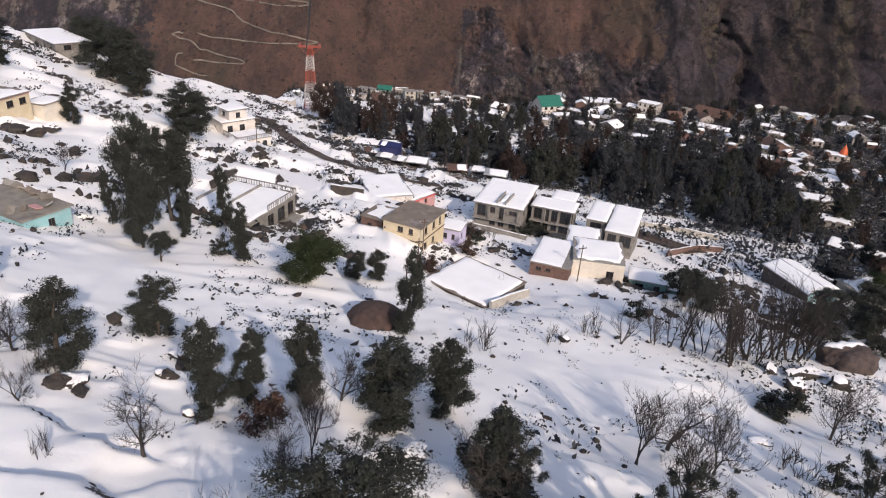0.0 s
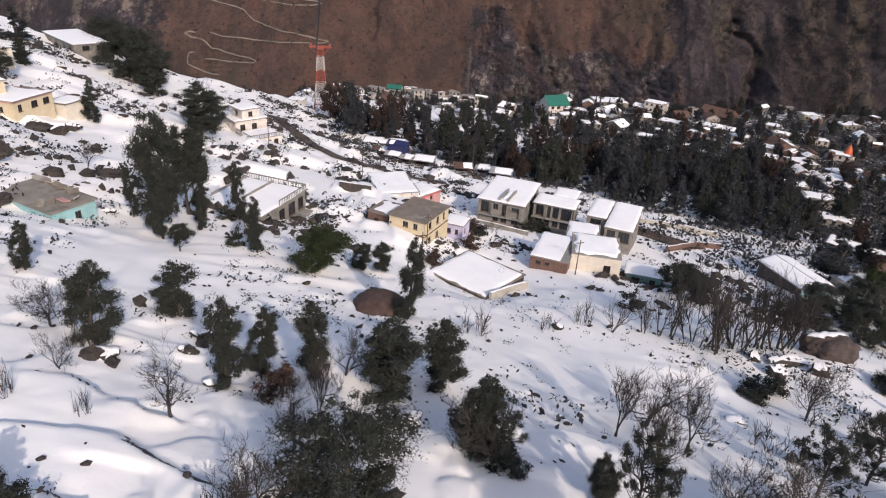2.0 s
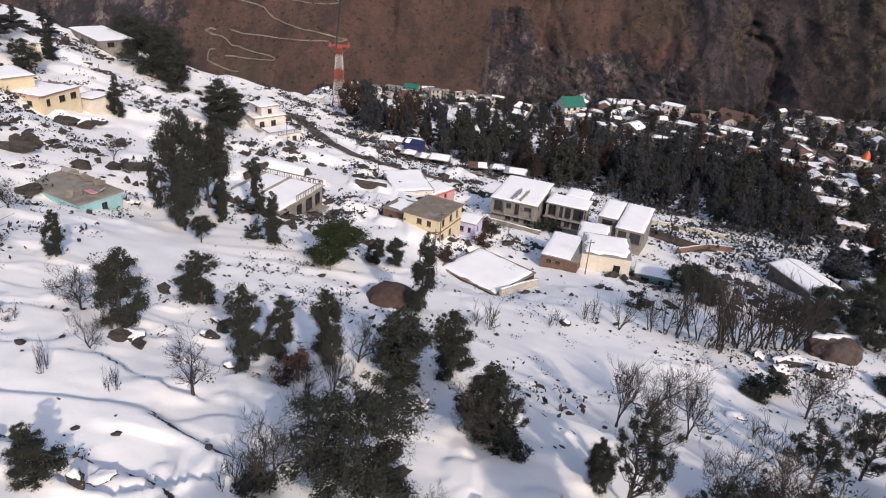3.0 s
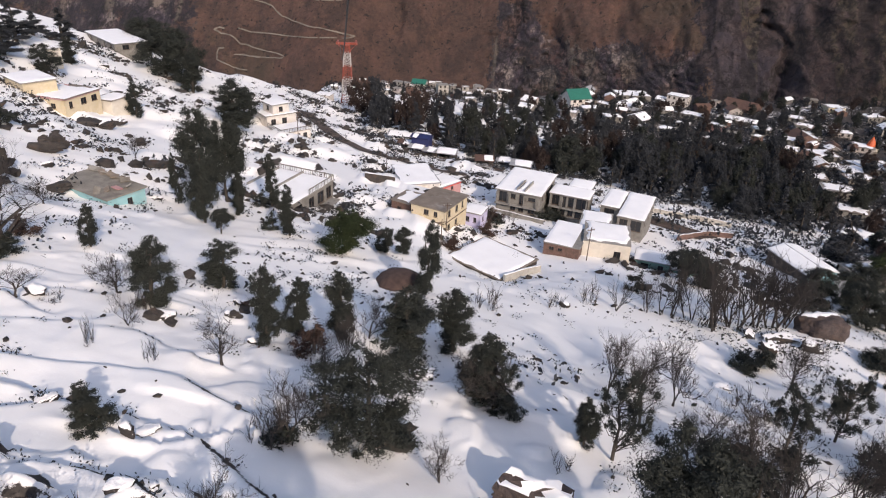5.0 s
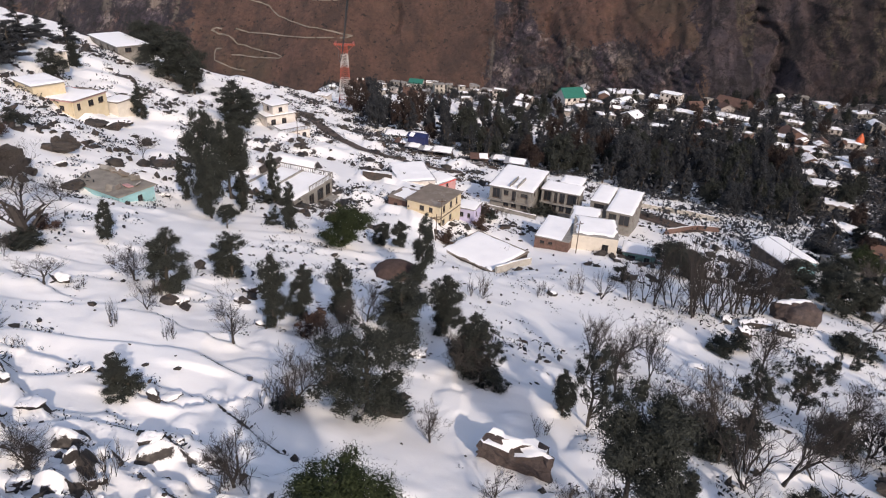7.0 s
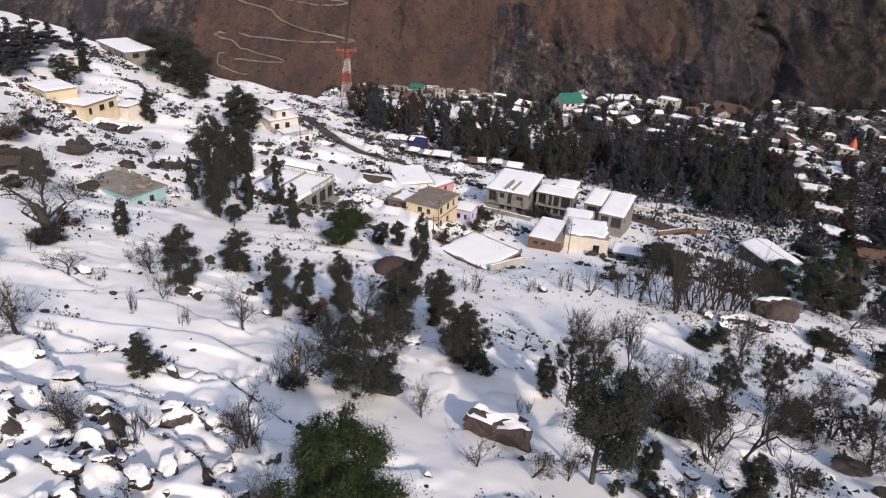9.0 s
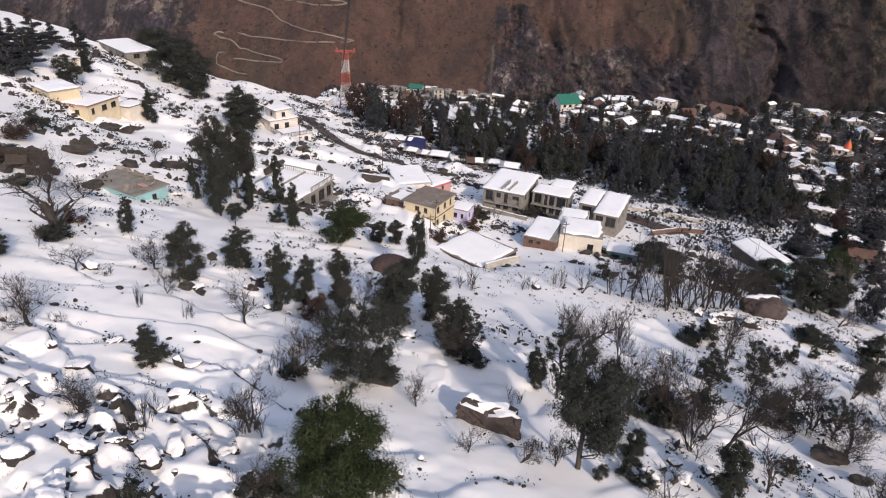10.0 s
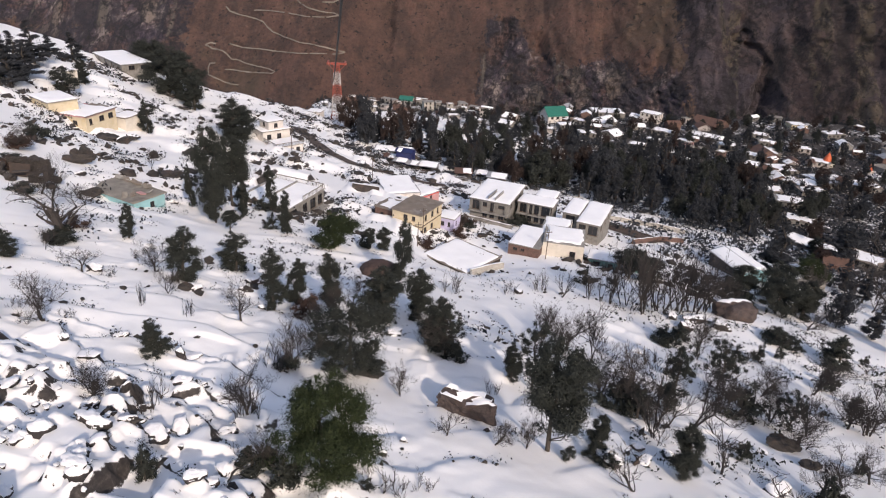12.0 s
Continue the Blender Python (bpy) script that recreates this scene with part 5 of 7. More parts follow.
ROCKS = [rock_mesh(700 + k, 0.9) for k in range(6)]
DUSTED = []
for stone, snow in ROCKS:
    DUSTED.append(stone.copy())
    DUSTED[-1].materials[0] = SNOWY_ROCK
    DUSTED[-1].polygons.foreach_set("use_smooth", [True] * len(stone.polygons))


def boulder(seed, x, y, width, depth, height, turn, label="grey-brown boulder capped with snow", sink=0.3, capped=True):
    ob = new("boulder")
    z = float(ground_height(x, y))
    small = capped and width < 2.3
    sink, wide = (sink + 0.05, 1.25) if small else (sink, 1.0)
    ob.matrix_basis = pose(x, y, z + height * (0.5 - sink), 0, 0, turn) @ Matrix.Diagonal((width * wide, depth * wide, height, 1))
    tagged(ob, label, "boulder")
    stone, snow = ROCKS[seed % len(ROCKS)]
    child("stone", DUSTED[seed % len(ROCKS)] if small else stone, ob)
    if capped and not small:
        child("snow_cap", snow, ob, "white snow")
    return ob


def strewn(name, label, category, count, zone, size, seed, keep, mat, leafy=False):
    """Countless small stones or tufts over a zone of the hillside, as one piece of stuff."""
    rng = np.random.default_rng(seed)
    x, y = rng.uniform(zone[0], zone[1], count * 12), rng.uniform(zone[2], zone[3], count * 12)
    ok = rng.uniform(0, 1, count * 12) < keep(x, y)
    x, y = x[ok][:count], y[ok][:count]
    z = ground_height(x, y)
    n = len(x)
    s = size[0] * (size[1] / size[0]) ** rng.uniform(0, 1, n) ** 1.6
    if leafy:
        per = 15
        at = np.repeat(np.stack([x, y, z], -1), per, 0)
        spread = np.repeat(s, per)[:, None]
        off = rng.normal(size=(n * per, 3)) * np.array([0.42, 0.42, 0.3])
        off[:, 2] = np.abs(off[:, 2]) + 0.02
        at = at + off * spread
        out = rng.normal(size=at.shape) + np.array([0, 0, 0.5])
        out /= np.linalg.norm(out, axis=1)[:, None]
        a = np.cross(out, rng.normal(size=out.shape))
        a /= np.linalg.norm(a, axis=1)[:, None]
        b = np.cross(out, a)
        e = spread * rng.uniform(0.09, 0.2, (len(at), 1))
        verts = np.stack([at - a * e, at + b * e * 0.5, at + a * e, at - b * e * 0.5], 1).reshape(-1, 3)
        data = quick_mesh(name, verts, np.arange(len(verts)).reshape(-1, 4), mat)
    else:
        bm = bmesh.new()
        bmesh.ops.create_icosphere(bm, subdivisions=1, radius=0.5)
        ball = np.array([v.co[:] for v in bm.verts])
        tris = np.array([[v.index for v in f.verts] for f in bm.faces])
        bm.free()
        jit = 1 + 0.45 * rng.normal(size=(n, len(ball), 1)).clip(-1.5, 1.5)
        stretch = np.stack([rng.uniform(0.7, 1.6, n), rng.uniform(0.6, 1.1, n), rng.uniform(0.35, 0.8, n)], -1)
        w = rng.uniform(0, np.pi, n)
        v = ball[None] * jit * (stretch * s[:, None])[:, None]
        c, k = np.cos(w)[:, None], np.sin(w)[:, None]
        v = np.stack([v[..., 0] * c - v[..., 1] * k, v[..., 0] * k + v[..., 1] * c, v[..., 2]], -1) + np.stack([x, y, z + 0.08 * s], -1)[:, None]
        data = quick_mesh(name, v.reshape(-1, 3), (tris[None] + (np.arange(n) * len(ball))[:, None, None]).reshape(-1, 3), mat)
    tagged(new(name, data), label, category, kind="stuff")


def on_lips(x, y):
    part, where = terrace(x, y)
    return where * smooth(0.16, 0.06, np.abs(part - 0.5)) * 0.8 * smooth(0.3, 0.6, value_noise(x / 5, y / 5, 77))


def in_clumps(x, y):
    return smooth(0.50, 0.78, value_noise(x / 11, y / 11, 83) * 0.6 + value_noise(x / 3, y / 3, 84) * 0.5)


def right_brush(x, y):
    """The thicket below on the open slope, thickest towards the gully."""
    return in_clumps(x, y) * smooth(14, 34, x - 0.1 * y) * smooth(90, 60, y)


strewn("terrace_stone", "dark stones along the snowy terrace edges", "stones", 1300, (-62, 74, -16, 80), (0.15, 0.9), 1, on_lips, ROCK)
strewn("ledge_scrub", "dark dead scrub along the snowy terrace edges", "brush", 900, (-62, 40, -16, 80), (0.3, 1.1), 11, on_lips, PINE_LEAF, True)
strewn("slope_stone", "dark stones scattered over the snow", "stones", 420, (-62, 74, -16, 110), (0.15, 0.5), 2, in_clumps, ROCK)
strewn("slope_scrub", "dark stems and dead weeds sticking out of the snow", "brush", 230, (-62, 16, 36, 104), (0.8, 2.2), 13, lambda x, y: 0.03 + 0.5 * in_clumps(x, y), PINE_LEAF, True)
strewn("mid_stone", "small dark stones in the mid-slope snow", "stones", 330, (-62, 34, 36, 104), (0.2, 0.9), 14, lambda x, y: 0.04 + 0.4 * in_clumps(x, y), ROCK)
strewn("yard_rubble", "dark rubble and scrap round the concrete houses", "rubble", 900, (-6, 66, 100, 158), (0.2, 1.0), 12, lambda x, y: 0.25 * in_clumps(x, y) + 0.10, ROCK)
strewn("rubble", "dark rubble and walls showing through the snow", "rubble", 4600, (-135, 60, 80, 262), (0.4, 2.3), 3, in_clumps, ROCK)
strewn("low_brush", "dark low brush poking through snow", "brush", 420, (-62, 74, -16, 110), (0.35, 1.1), 4, in_clumps, OAK_LEAF, True)
strewn("thicket", "dark tangled thicket on the snowy slope", "brush", 750, (16, 110, -10, 95), (0.6, 2.0), 5, right_brush, OAK_LEAF, True)
strewn("hill_brush", "dark scrub on the far snowy hillside", "brush", 3400, (-140, 40, 85, 262), (0.7, 2.6), 6, in_clumps, PINE_LEAF, True)
strewn("town_scrub", "dark scrub and garden trees between the town houses", "brush", 9500, (45, 300, 120, 385), (1.2, 5.5), 7, lambda x, y: 0.15 + in_clumps(x, y) + 0.3 * smooth(330, 250, y), PINE_LEAF, True)
strewn("spur_scrub", "dark scrub between the houses of the far spur", "brush", 1500, (-105, 18, 330, 470), (1.0, 4.0), 17, lambda x, y: 0.25 + in_clumps(x, y), PINE_LEAF, True)
strewn("road_scrub", "dark scrub and stacked timber along the road", "brush", 900, (-45, 60, 165, 240), (0.8, 3.0), 8, in_clumps, PINE_LEAF, True)


# the round thatched stack
def haystack(x, y, radius, height):
    rings, sides = 12, 40
    v, f = [], []
    for k in range(rings + 1):
        s = k / rings
        for m in range(sides):
            w = 2 * math.pi * m / sides
            wob = 1 + 0.12 * noise.fractal(Vector((math.cos(w) * 2, math.sin(w) * 2, s * 3)), 0.8, 2, 3)
            r = radius * math.cos(s * math.pi / 2) ** 0.7 * wob
            v.append((r * math.cos(w), r * math.sin(w), height * math.sin(s * math.pi / 2) ** 1.1 - 0.8 * (k == 0)))
    for k in range(rings):
        for m in range(sides):
            f.append((k * sides + m, k * sides + (m + 1) % sides, (k + 1) * sides + (m + 1) % sides, (k + 1) * sides + m))
    ob = new("haystack", mesh_from("haystack", v, f, STRAW, True))
    ob.matrix_basis = pose(x, y, float(ground_height(x, y)) - 0.2)
    tagged(ob, "round brown haystack in the snow", "haystack")


haystack(-6.3, 58.4, 2.9, 1.9)


def slab_boulder(x, y, width, depth, height, turn):
    """A block of rock with an upright broken face, its tilted top under thin snow."""
    bm = bmesh.new()
    bmesh.ops.create_cube(bm, size=1.0)
    bmesh.ops.subdivide_edges(bm, edges=bm.edges[:], cuts=9, use_grid_fill=True)
    bm.faces.index_update()
    bm.normal_update()
    upper = {f.index for f in bm.faces if f.normal.z > 0.9}
    for v in bm.verts:
        p = Vector((v.co.x * width, v.co.y * depth, v.co.z * height))
        p.z *= 1.15
        p.z += -0.04 * p.x - 0.55 * max(0, 1 - abs(p.x) / (width * 0.3)) * (v.co.z > 0.2) * (v.co.y < 0)
        p.x *= 0.86 + 0.14 * (0.5 - v.co.y)
        shift = noise.noise_vector(p * 0.7) * 0.5 + noise.noise_vector(p * 1.9) * 0.42
        v.co = p + Vector((shift.x, shift.y, shift.z * 0.35))
    bm.normal_update()
    stone = bpy.data.meshes.new("stone")
    cap = bm.copy()
    cap.faces.index_update()
    bm.to_mesh(stone)
    stone.materials.append(BROWN_ROCK)
    def blown_bare(f):
        c = f.calc_center_median()
        return noise.noise(c * 1.3) > 0.16 + 0.9 * (0.5 - abs(c.x) / width) * (c.y > -0.1 * depth)
    bmesh.ops.delete(cap, geom=[f for f in cap.faces if f.index not in upper or blown_bare(f)], context="FACES")
    for v in cap.verts:
        v.co.z += 0.004 if v.is_boundary else 0.05
    snow = bpy.data.meshes.new("snow_cap")
    cap.to_mesh(snow)
    snow.materials.append(SNOW)
    snow.polygons.foreach_set("use_smooth", [True] * len(snow.polygons))
    bm.free(), cap.free()
    ob = thing("boulder", "broken red-brown rock block with snow on top", "boulder", (x, y, float(ground_height(x, y)) + height * 0.06), turn)
    child("stone", stone, ob)
    child("snow_cap", snow, ob, "white snow")


def round_boulder(x, y, width, depth, height, turn):
    """A great rounded boulder with a stained upright face and a crack, thin snow lying on its crown."""
    bm = bmesh.new()
    bmesh.ops.create_icosphere(bm, subdivisions=5, radius=1.0)
    for v in bm.verts:
        d = v.co.normalized()
        r = (abs(d.x) ** 3.2 + abs(d.y) ** 3.2 + abs(d.z) ** 3.2) ** (-1 / 3.2)
        r *= 1 + 0.16 * noise.fractal(d * 1.6 + Vector((3, 8, 1)), 0.8, 2.0, 4) + 0.03 * noise.noise(d * 11)
        r -= 0.09 * max(0.0, 1 - abs(d.x - 0.38 + 0.08 * math.sin(5 * d.z)) / 0.06)
        v.co = Vector((d.x * r * width / 2, d.y * r * depth / 2, d.z * r * height / 2))
    bm.normal_update()
    stone = bpy.data.meshes.new("stone")
    bm.to_mesh(stone)
    stone.materials.append(BROWN_ROCK)
    stone.polygons.foreach_set("use_smooth", [True] * len(stone.polygons))
    bmesh.ops.delete(bm, geom=[f for f in bm.faces if f.normal.z < 0.3 or f.calc_center_median().z < 0.43 * height or f.calc_center_median().y < (0.10 + 0.1 * noise.noise(f.calc_center_median() * 0.8)) * depth], context="FACES")
    for v in bm.verts:
        v.co.z += 0.005 if v.is_boundary else 0.05
    snow = bpy.data.meshes.new("snow_cap")
    bm.to_mesh(snow)
    snow.materials.append(SNOW)
    snow.polygons.foreach_set("use_smooth", [True] * len(snow.polygons))
    bm.free()
    ob = thing("boulder", "large rounded brown boulder with thin snow on top", "boulder", (x, y, float(ground_height(x, y)) + height * 0.12), turn)
    child("stone", stone, ob)
    child("snow_cap", snow, ob, "white snow")


def ruined_hut(x, y, turn):
    """A roofless stone hut: leaning walls of rough courses, a dark doorway, a fallen slab and stones at its foot."""
    ob = thing("ruined_hut", "ruined brown stone hut with fallen walls in snow", "hut", (x, y, float(ground_height(x, y)) - 0.3), turn)
    rng = random.Random(31)
    for n, (ax, ay, bx, by, tall) in enumerate(((-2.6, -1.5, -0.9, -1.6, 2.3), (0.5, -1.6, 2.8, -1.4, 1.8), (2.8, -1.3, 2.9, 2.4, 2.0), (-2.7, -1.3, -2.9, 2.4, 2.7), (-2.7, 2.5, 2.8, 2.5, 3.1))):
        courses = int(tall / 0.32)
        for c in range(courses):
            reach = 1.0 if c < courses - 2 else rng.uniform(0.4, 0.8)
            count = max(int(math.hypot(bx - ax, by - ay) * reach / 0.55), 1)
            for k in range(count):
                f = (k + 0.5 + 0.3 * (c % 2)) * 0.55 / max(math.hypot(bx - ax, by - ay), 0.1)
                child("stone", ROCKS[rng.randrange(6)][0], ob, at=pose(ax + (bx - ax) * f, ay + (by - ay) * f, 0.15 + 0.30 * c, 0, 0, rng.uniform(0, 360)) @ Matrix.Diagonal((0.85, 0.75, 0.55, 1)))
    child("lintel", Geo().box(-1.2, -1.8, 1.75, 0.9, -1.35, 1.95).mesh("lintel", OLD_TIMBER), ob)
    child("fallen_roof", Geo().box(-1.4, -1.0, -0.1, 1.2, 1.2, 0.1).mesh("fallen_roof", BROWN_EARTH), ob, "fallen earth roof slab", at=pose(-0.6, 0.5, 1.3, 34, 14, 12))


ruined_hut(-57.9, 60.6, 24)
for seed, x, y, wide in ((0, -60.2, 63.6, 3.2), (3, -56.2, 64.4, 2.4), (1, -61.5, 67.5, 3.6), (4, -58.6, 67.0, 2.2), (2, -54.4, 60.4, 2.2), (5, -56.0, 57.4, 1.8), (0, -60.8, 58.6, 2.6)):
    boulder(seed, x, y, wide, wide * 0.8, wide * 0.6, 50 * seed, "fallen brown stone beside the ruined hut", 0.25, False)
boulder(1, -54.5, 54.4, 3.0, 2.2, 1.3, 10, "dark bare boulder in the snow", 0.25, False)
boulder(3, -60.6, 77.9, 4.6, 3.4, 2.8, 15, "dark bare boulder in the snow", 0.25, False)
boulder(0, -57.9, 57.4, 2.4, 2.0, 1.4, 60, "dark bare boulder in the snow", 0.25, False)
boulder(5, -52.9, 67.0, 3.9, 2.8, 1.7, 15, "dark bare boulder in the snow", 0.25, False)
round_boulder(49.8, 69.8, 6.3, 4.8, 4.0, 8)
boulder(2, -72.7, 107.4, 3.0, 2.9, 1.6, 20, "dark bare boulder in the snow", 0.25, False)
boulder(5, -67.9, 105.9, 3.9, 3.3, 1.8, 37, "dark bare boulder in the snow", 0.25, False)
boulder(0, -61.7, 82.5, 3.6, 3.5, 2.8, 20, "dark bare boulder in the snow", 0.25, False)
boulder(2, -63.1, 81.5, 2.1, 1.8, 2.2, -16, "dark bare boulder in the snow", 0.25, False)
boulder(5, -48.9, 87.2, 3.3, 2.6, 1.5, 30, "dark bare boulder in the snow", 0.25, False)
boulder(3, -50.1, 97.9, 2.7, 2.1, 1.9, -21, "dark bare boulder in the snow", 0.25, False)
boulder(1, -70.4, 114.4, 3.5, 3.0, 1.6, 26, "grey-brown boulder capped with snow", 0.34, True)
boulder(3, -43.2, 73.6, 2.2, 2.0, 1.1, -32, "grey-brown boulder capped with snow", 0.34, True)
boulder(1, -17.2, 0.8, 1.4, 1.2, 1.1, 35, "grey-brown boulder capped with snow", 0.34, True)
boulder(0, -18.8, 1.0, 0.9, 0.7, 1.2, -37, "grey-brown boulder capped with snow", 0.34, True)
boulder(2, -15.3, 3.1, 1.3, 1.0, 1.1, 9, "grey-brown boulder capped with snow", 0.34, True)
boulder(5, -13.9, 0.7, 1.1, 1.0, 1.0, 14, "grey-brown boulder capped with snow", 0.34, True)
boulder(3, -14.5, 6.7, 0.7, 0.6, 1.3, 33, "grey-brown boulder capped with snow", 0.34, True)
boulder(3, -15.7, 2.9, 1.1, 1.1, 1.1, -23, "grey-brown boulder capped with snow", 0.34, True)
boulder(2, -14.6, 2.3, 1.3, 0.9, 1.2, -23, "grey-brown boulder capped with snow", 0.34, True)
boulder(3, -13.9, 4.2, 0.9, 0.7, 0.9, 15, "grey-brown boulder capped with snow", 0.34, True)
boulder(5, -15.8, 7.6, 0.7, 0.7, 1.3, 13, "grey-brown boulder capped with snow", 0.34, True)
boulder(4, -12.2, 4.8, 1.0, 0.9, 1.5, 33, "grey-brown boulder capped with snow", 0.34, True)
boulder(2, -8.7, 6.6, 1.1, 0.9, 1.0, 12, "grey-brown boulder capped with snow", 0.34, True)
boulder(4, -17.7, 4.8, 0.8, 0.6, 0.8, 3, "grey-brown boulder capped with snow", 0.34, True)
boulder(5, -14.4, 7.3, 0.7, 0.7, 0.6, -37, "grey-brown boulder capped with snow", 0.34, True)
boulder(2, -13.7, 11.2, 1.1, 1.1, 0.6, -20, "grey-brown boulder capped with snow", 0.34, True)
boulder(5, -12.7, 12.0, 0.8, 0.7, 0.7, 29, "grey-brown boulder capped with snow", 0.34, True)
boulder(4, -24.4, 14.8, 0.8, 0.7, 1.1, -13, "grey-brown boulder capped with snow", 0.34, True)
boulder(5, -22.0, 18.5, 0.9, 0.8, 0.8, 33, "grey-brown boulder capped with snow", 0.34, True)
boulder(2, -23.0, 12.0, 0.8, 0.6, 0.6, -32, "grey-brown boulder capped with snow", 0.34, True)
boulder(3, -15.8, 17.7, 1.2, 1.2, 0.6, 21, "grey-brown boulder capped with snow", 0.34, True)
boulder(0, -16.1, 16.4, 1.0, 0.8, 1.3, -32, "grey-brown boulder capped with snow", 0.34, True)
boulder(3, -12.9, 12.2, 1.1, 1.0, 0.7, -38, "grey-brown boulder capped with snow", 0.34, True)
boulder(2, -22.1, 18.3, 1.1, 0.9, 0.7, 13, "grey-brown boulder capped with snow", 0.34, True)
boulder(0, -18.4, 41.2, 1.6, 1.0, 1.3, 38, "grey-brown boulder capped with snow", 0.34, True)
boulder(0, -18.9, 38.1, 1.1, 0.9, 0.7, 35, "grey-brown boulder capped with snow", 0.34, True)
boulder(2, -23.0, 34.2, 1.9, 1.6, 1.1, -5, "grey-brown boulder capped with snow", 0.34, True)
boulder(4, -32.7, 33.5, 2.2, 1.5, 1.4, -36, "grey-brown boulder capped with snow", 0.34, True)
boulder(2, -1.0, 32.6, 1.5, 1.0, 1.2, -27, "grey-brown boulder capped with snow", 0.34, True)
boulder(4, -12.0, 4.9, 0.8, 0.6, 1.3, -15, "grey-brown boulder capped with snow", 0.34, True)
boulder(3, -18.6, 41.5, 1.8, 1.3, 1.2, -7, "grey-brown boulder capped with snow", 0.34, True)
boulder(1, -15.3, 33.5, 0.8, 0.7, 0.8, 3, "grey-brown boulder capped with snow", 0.34, True)
boulder(2, -8.6, 7.0, 0.8, 0.6, 0.7, -23, "grey-brown boulder capped with snow", 0.34, True)
boulder(3, -6.7, 4.1, 1.0, 0.8, 1.2, 26, "grey-brown boulder capped with snow", 0.34, True)
boulder(3, -2.0, 22.6, 3.5, 2.2, 1.7, 36, "dark bare boulder in the snow", 0.30, False)
boulder(5, -1.0, 32.9, 1.9, 1.6, 1.2, 39, "grey-brown boulder capped with snow", 0.34, True)
boulder(4, 29.1, 47.6, 2.2, 1.6, 1.1, -10, "grey-brown boulder capped with snow", 0.34, True)
boulder(4, 42.5, 65.9, 6.2, 3.3, 1.6, 3, "grey-brown boulder capped with snow", 0.34, True)
boulder(0, 14.6, 65.6, 2.3, 2.1, 1.1, 34, "grey-brown boulder capped with snow", 0.34, True)
boulder(2, -63.7, 85.4, 2.4, 1.5, 1.2, 38, "grey-brown boulder capped with snow", 0.34, True)
boulder(4, -62.3, 79.4, 1.9, 1.7, 1.1, -33, "grey-brown boulder capped with snow", 0.34, True)
boulder(5, -57.3, 72.3, 1.7, 1.4, 1.3, 19, "grey-brown boulder capped with snow", 0.34, True)
boulder(2, -49.5, 87.0, 3.7, 3.3, 1.4, 5, "dark bare boulder in the snow", 0.25, False)
boulder(4, -70.4, 105.0, 5.3, 4.7, 2.0, 22, "dark bare boulder in the snow", 0.25, False)
boulder(2, 38.1, 25.7, 3.2, 1.6, 1.5, -30, "dark bare boulder in the snow", 0.30, False)
boulder(1, 18.6, 13.8, 1.7, 1.4, 1.5, 20, "grey-brown boulder capped with snow", 0.30, True)
boulder(5, 21.7, 15.2, 1.5, 1.2, 0.9, 40, "grey-brown boulder capped with snow", 0.30, True)
boulder(0, 24.3, 17.3, 1.4, 1.2, 1.0, 10, "grey-brown boulder capped with snow", 0.30, True)
boulder(3, 32.9, 22.1, 1.5, 1.0, 0.8, -25, "grey-brown boulder capped with snow", 0.30, True)
boulder(4, 34.6, 22.8, 1.3, 0.9, 0.8, -15, "grey-brown boulder capped with snow", 0.30, True)
boulder(2, 38.6, 21.4, 2.2, 1.4, 1.1, -20, "dark bare boulder in the snow", 0.30, False)
boulder(1, -23.6, 33.7, 1.9, 1.5, 1.0, 40, "brown bare stone among the trees", 0.30, False)
boulder(3, -22.0, 33.6, 1.6, 1.3, 0.7, 120, "brown bare stone among the trees", 0.30, False)
boulder(0, -18.2, 37.9, 1.6, 1.3, 0.9, 0, "brown bare stone among the trees", 0.30, False)
boulder(4, -25.6, 45.1, 1.5, 1.2, 1.6, 160, "brown bare stone among the trees", 0.30, False)
boulder(2, -18.3, 40.3, 1.8, 1.4, 0.9, 80, "brown bare stone among the trees", 0.30, False)
# the jumble of stones and clods under snow on the broken slope below
rng_rubble = random.Random(31)
for k in range(90):
    x, y = rng_rubble.uniform(-25, -5), rng_rubble.uniform(-7, 6)
    wide = 0.45 + 1.1 * rng_rubble.random() ** 2
    boulder(k, round(x, 2), round(y - 0.25 * (x + 12), 2), wide, wide * rng_rubble.uniform(0.7, 1.0), wide * rng_rubble.uniform(0.6, 0.9), rng_rubble.uniform(0, 360), "dark stone half buried in snow", 0.30)
boulder(0, 45.6, 63.3, 3.7, 3.1, 1.8, -38, "grey-brown boulder capped with snow", 0.34, True)
boulder(2, 61.1, 57.7, 3.8, 2.7, 2.2, 18, "grey-brown boulder capped with snow", 0.34, True)
boulder(2, 32.6, 14.9, 2.1, 1.8, 1.5, 0, "grey-brown boulder capped with snow", 0.34, True)
boulder(1, 21.6, 17.7, 1.2, 0.9, 0.9, 0, "grey-brown boulder capped with snow", 0.34, True)
boulder(2, 19.0, 15.3, 0.9, 0.9, 1.0, -7, "grey-brown boulder capped with snow", 0.34, True)
boulder(2, 1.4, 8.2, 0.6, 0.5, 1.0, -27, "grey-brown boulder capped with snow", 0.34, True)
boulder(0, 2.7, 10.5, 0.6, 0.6, 0.6, -24, "grey-brown boulder capped with snow", 0.34, True)
boulder(2, -7.3, -1.4, 1.1, 0.9, 0.7, -6, "grey-brown boulder capped with snow", 0.34, True)
boulder(1, -16.8, 9.9, 1.1, 0.8, 0.7, 15, "grey-brown boulder capped with snow", 0.34, True)
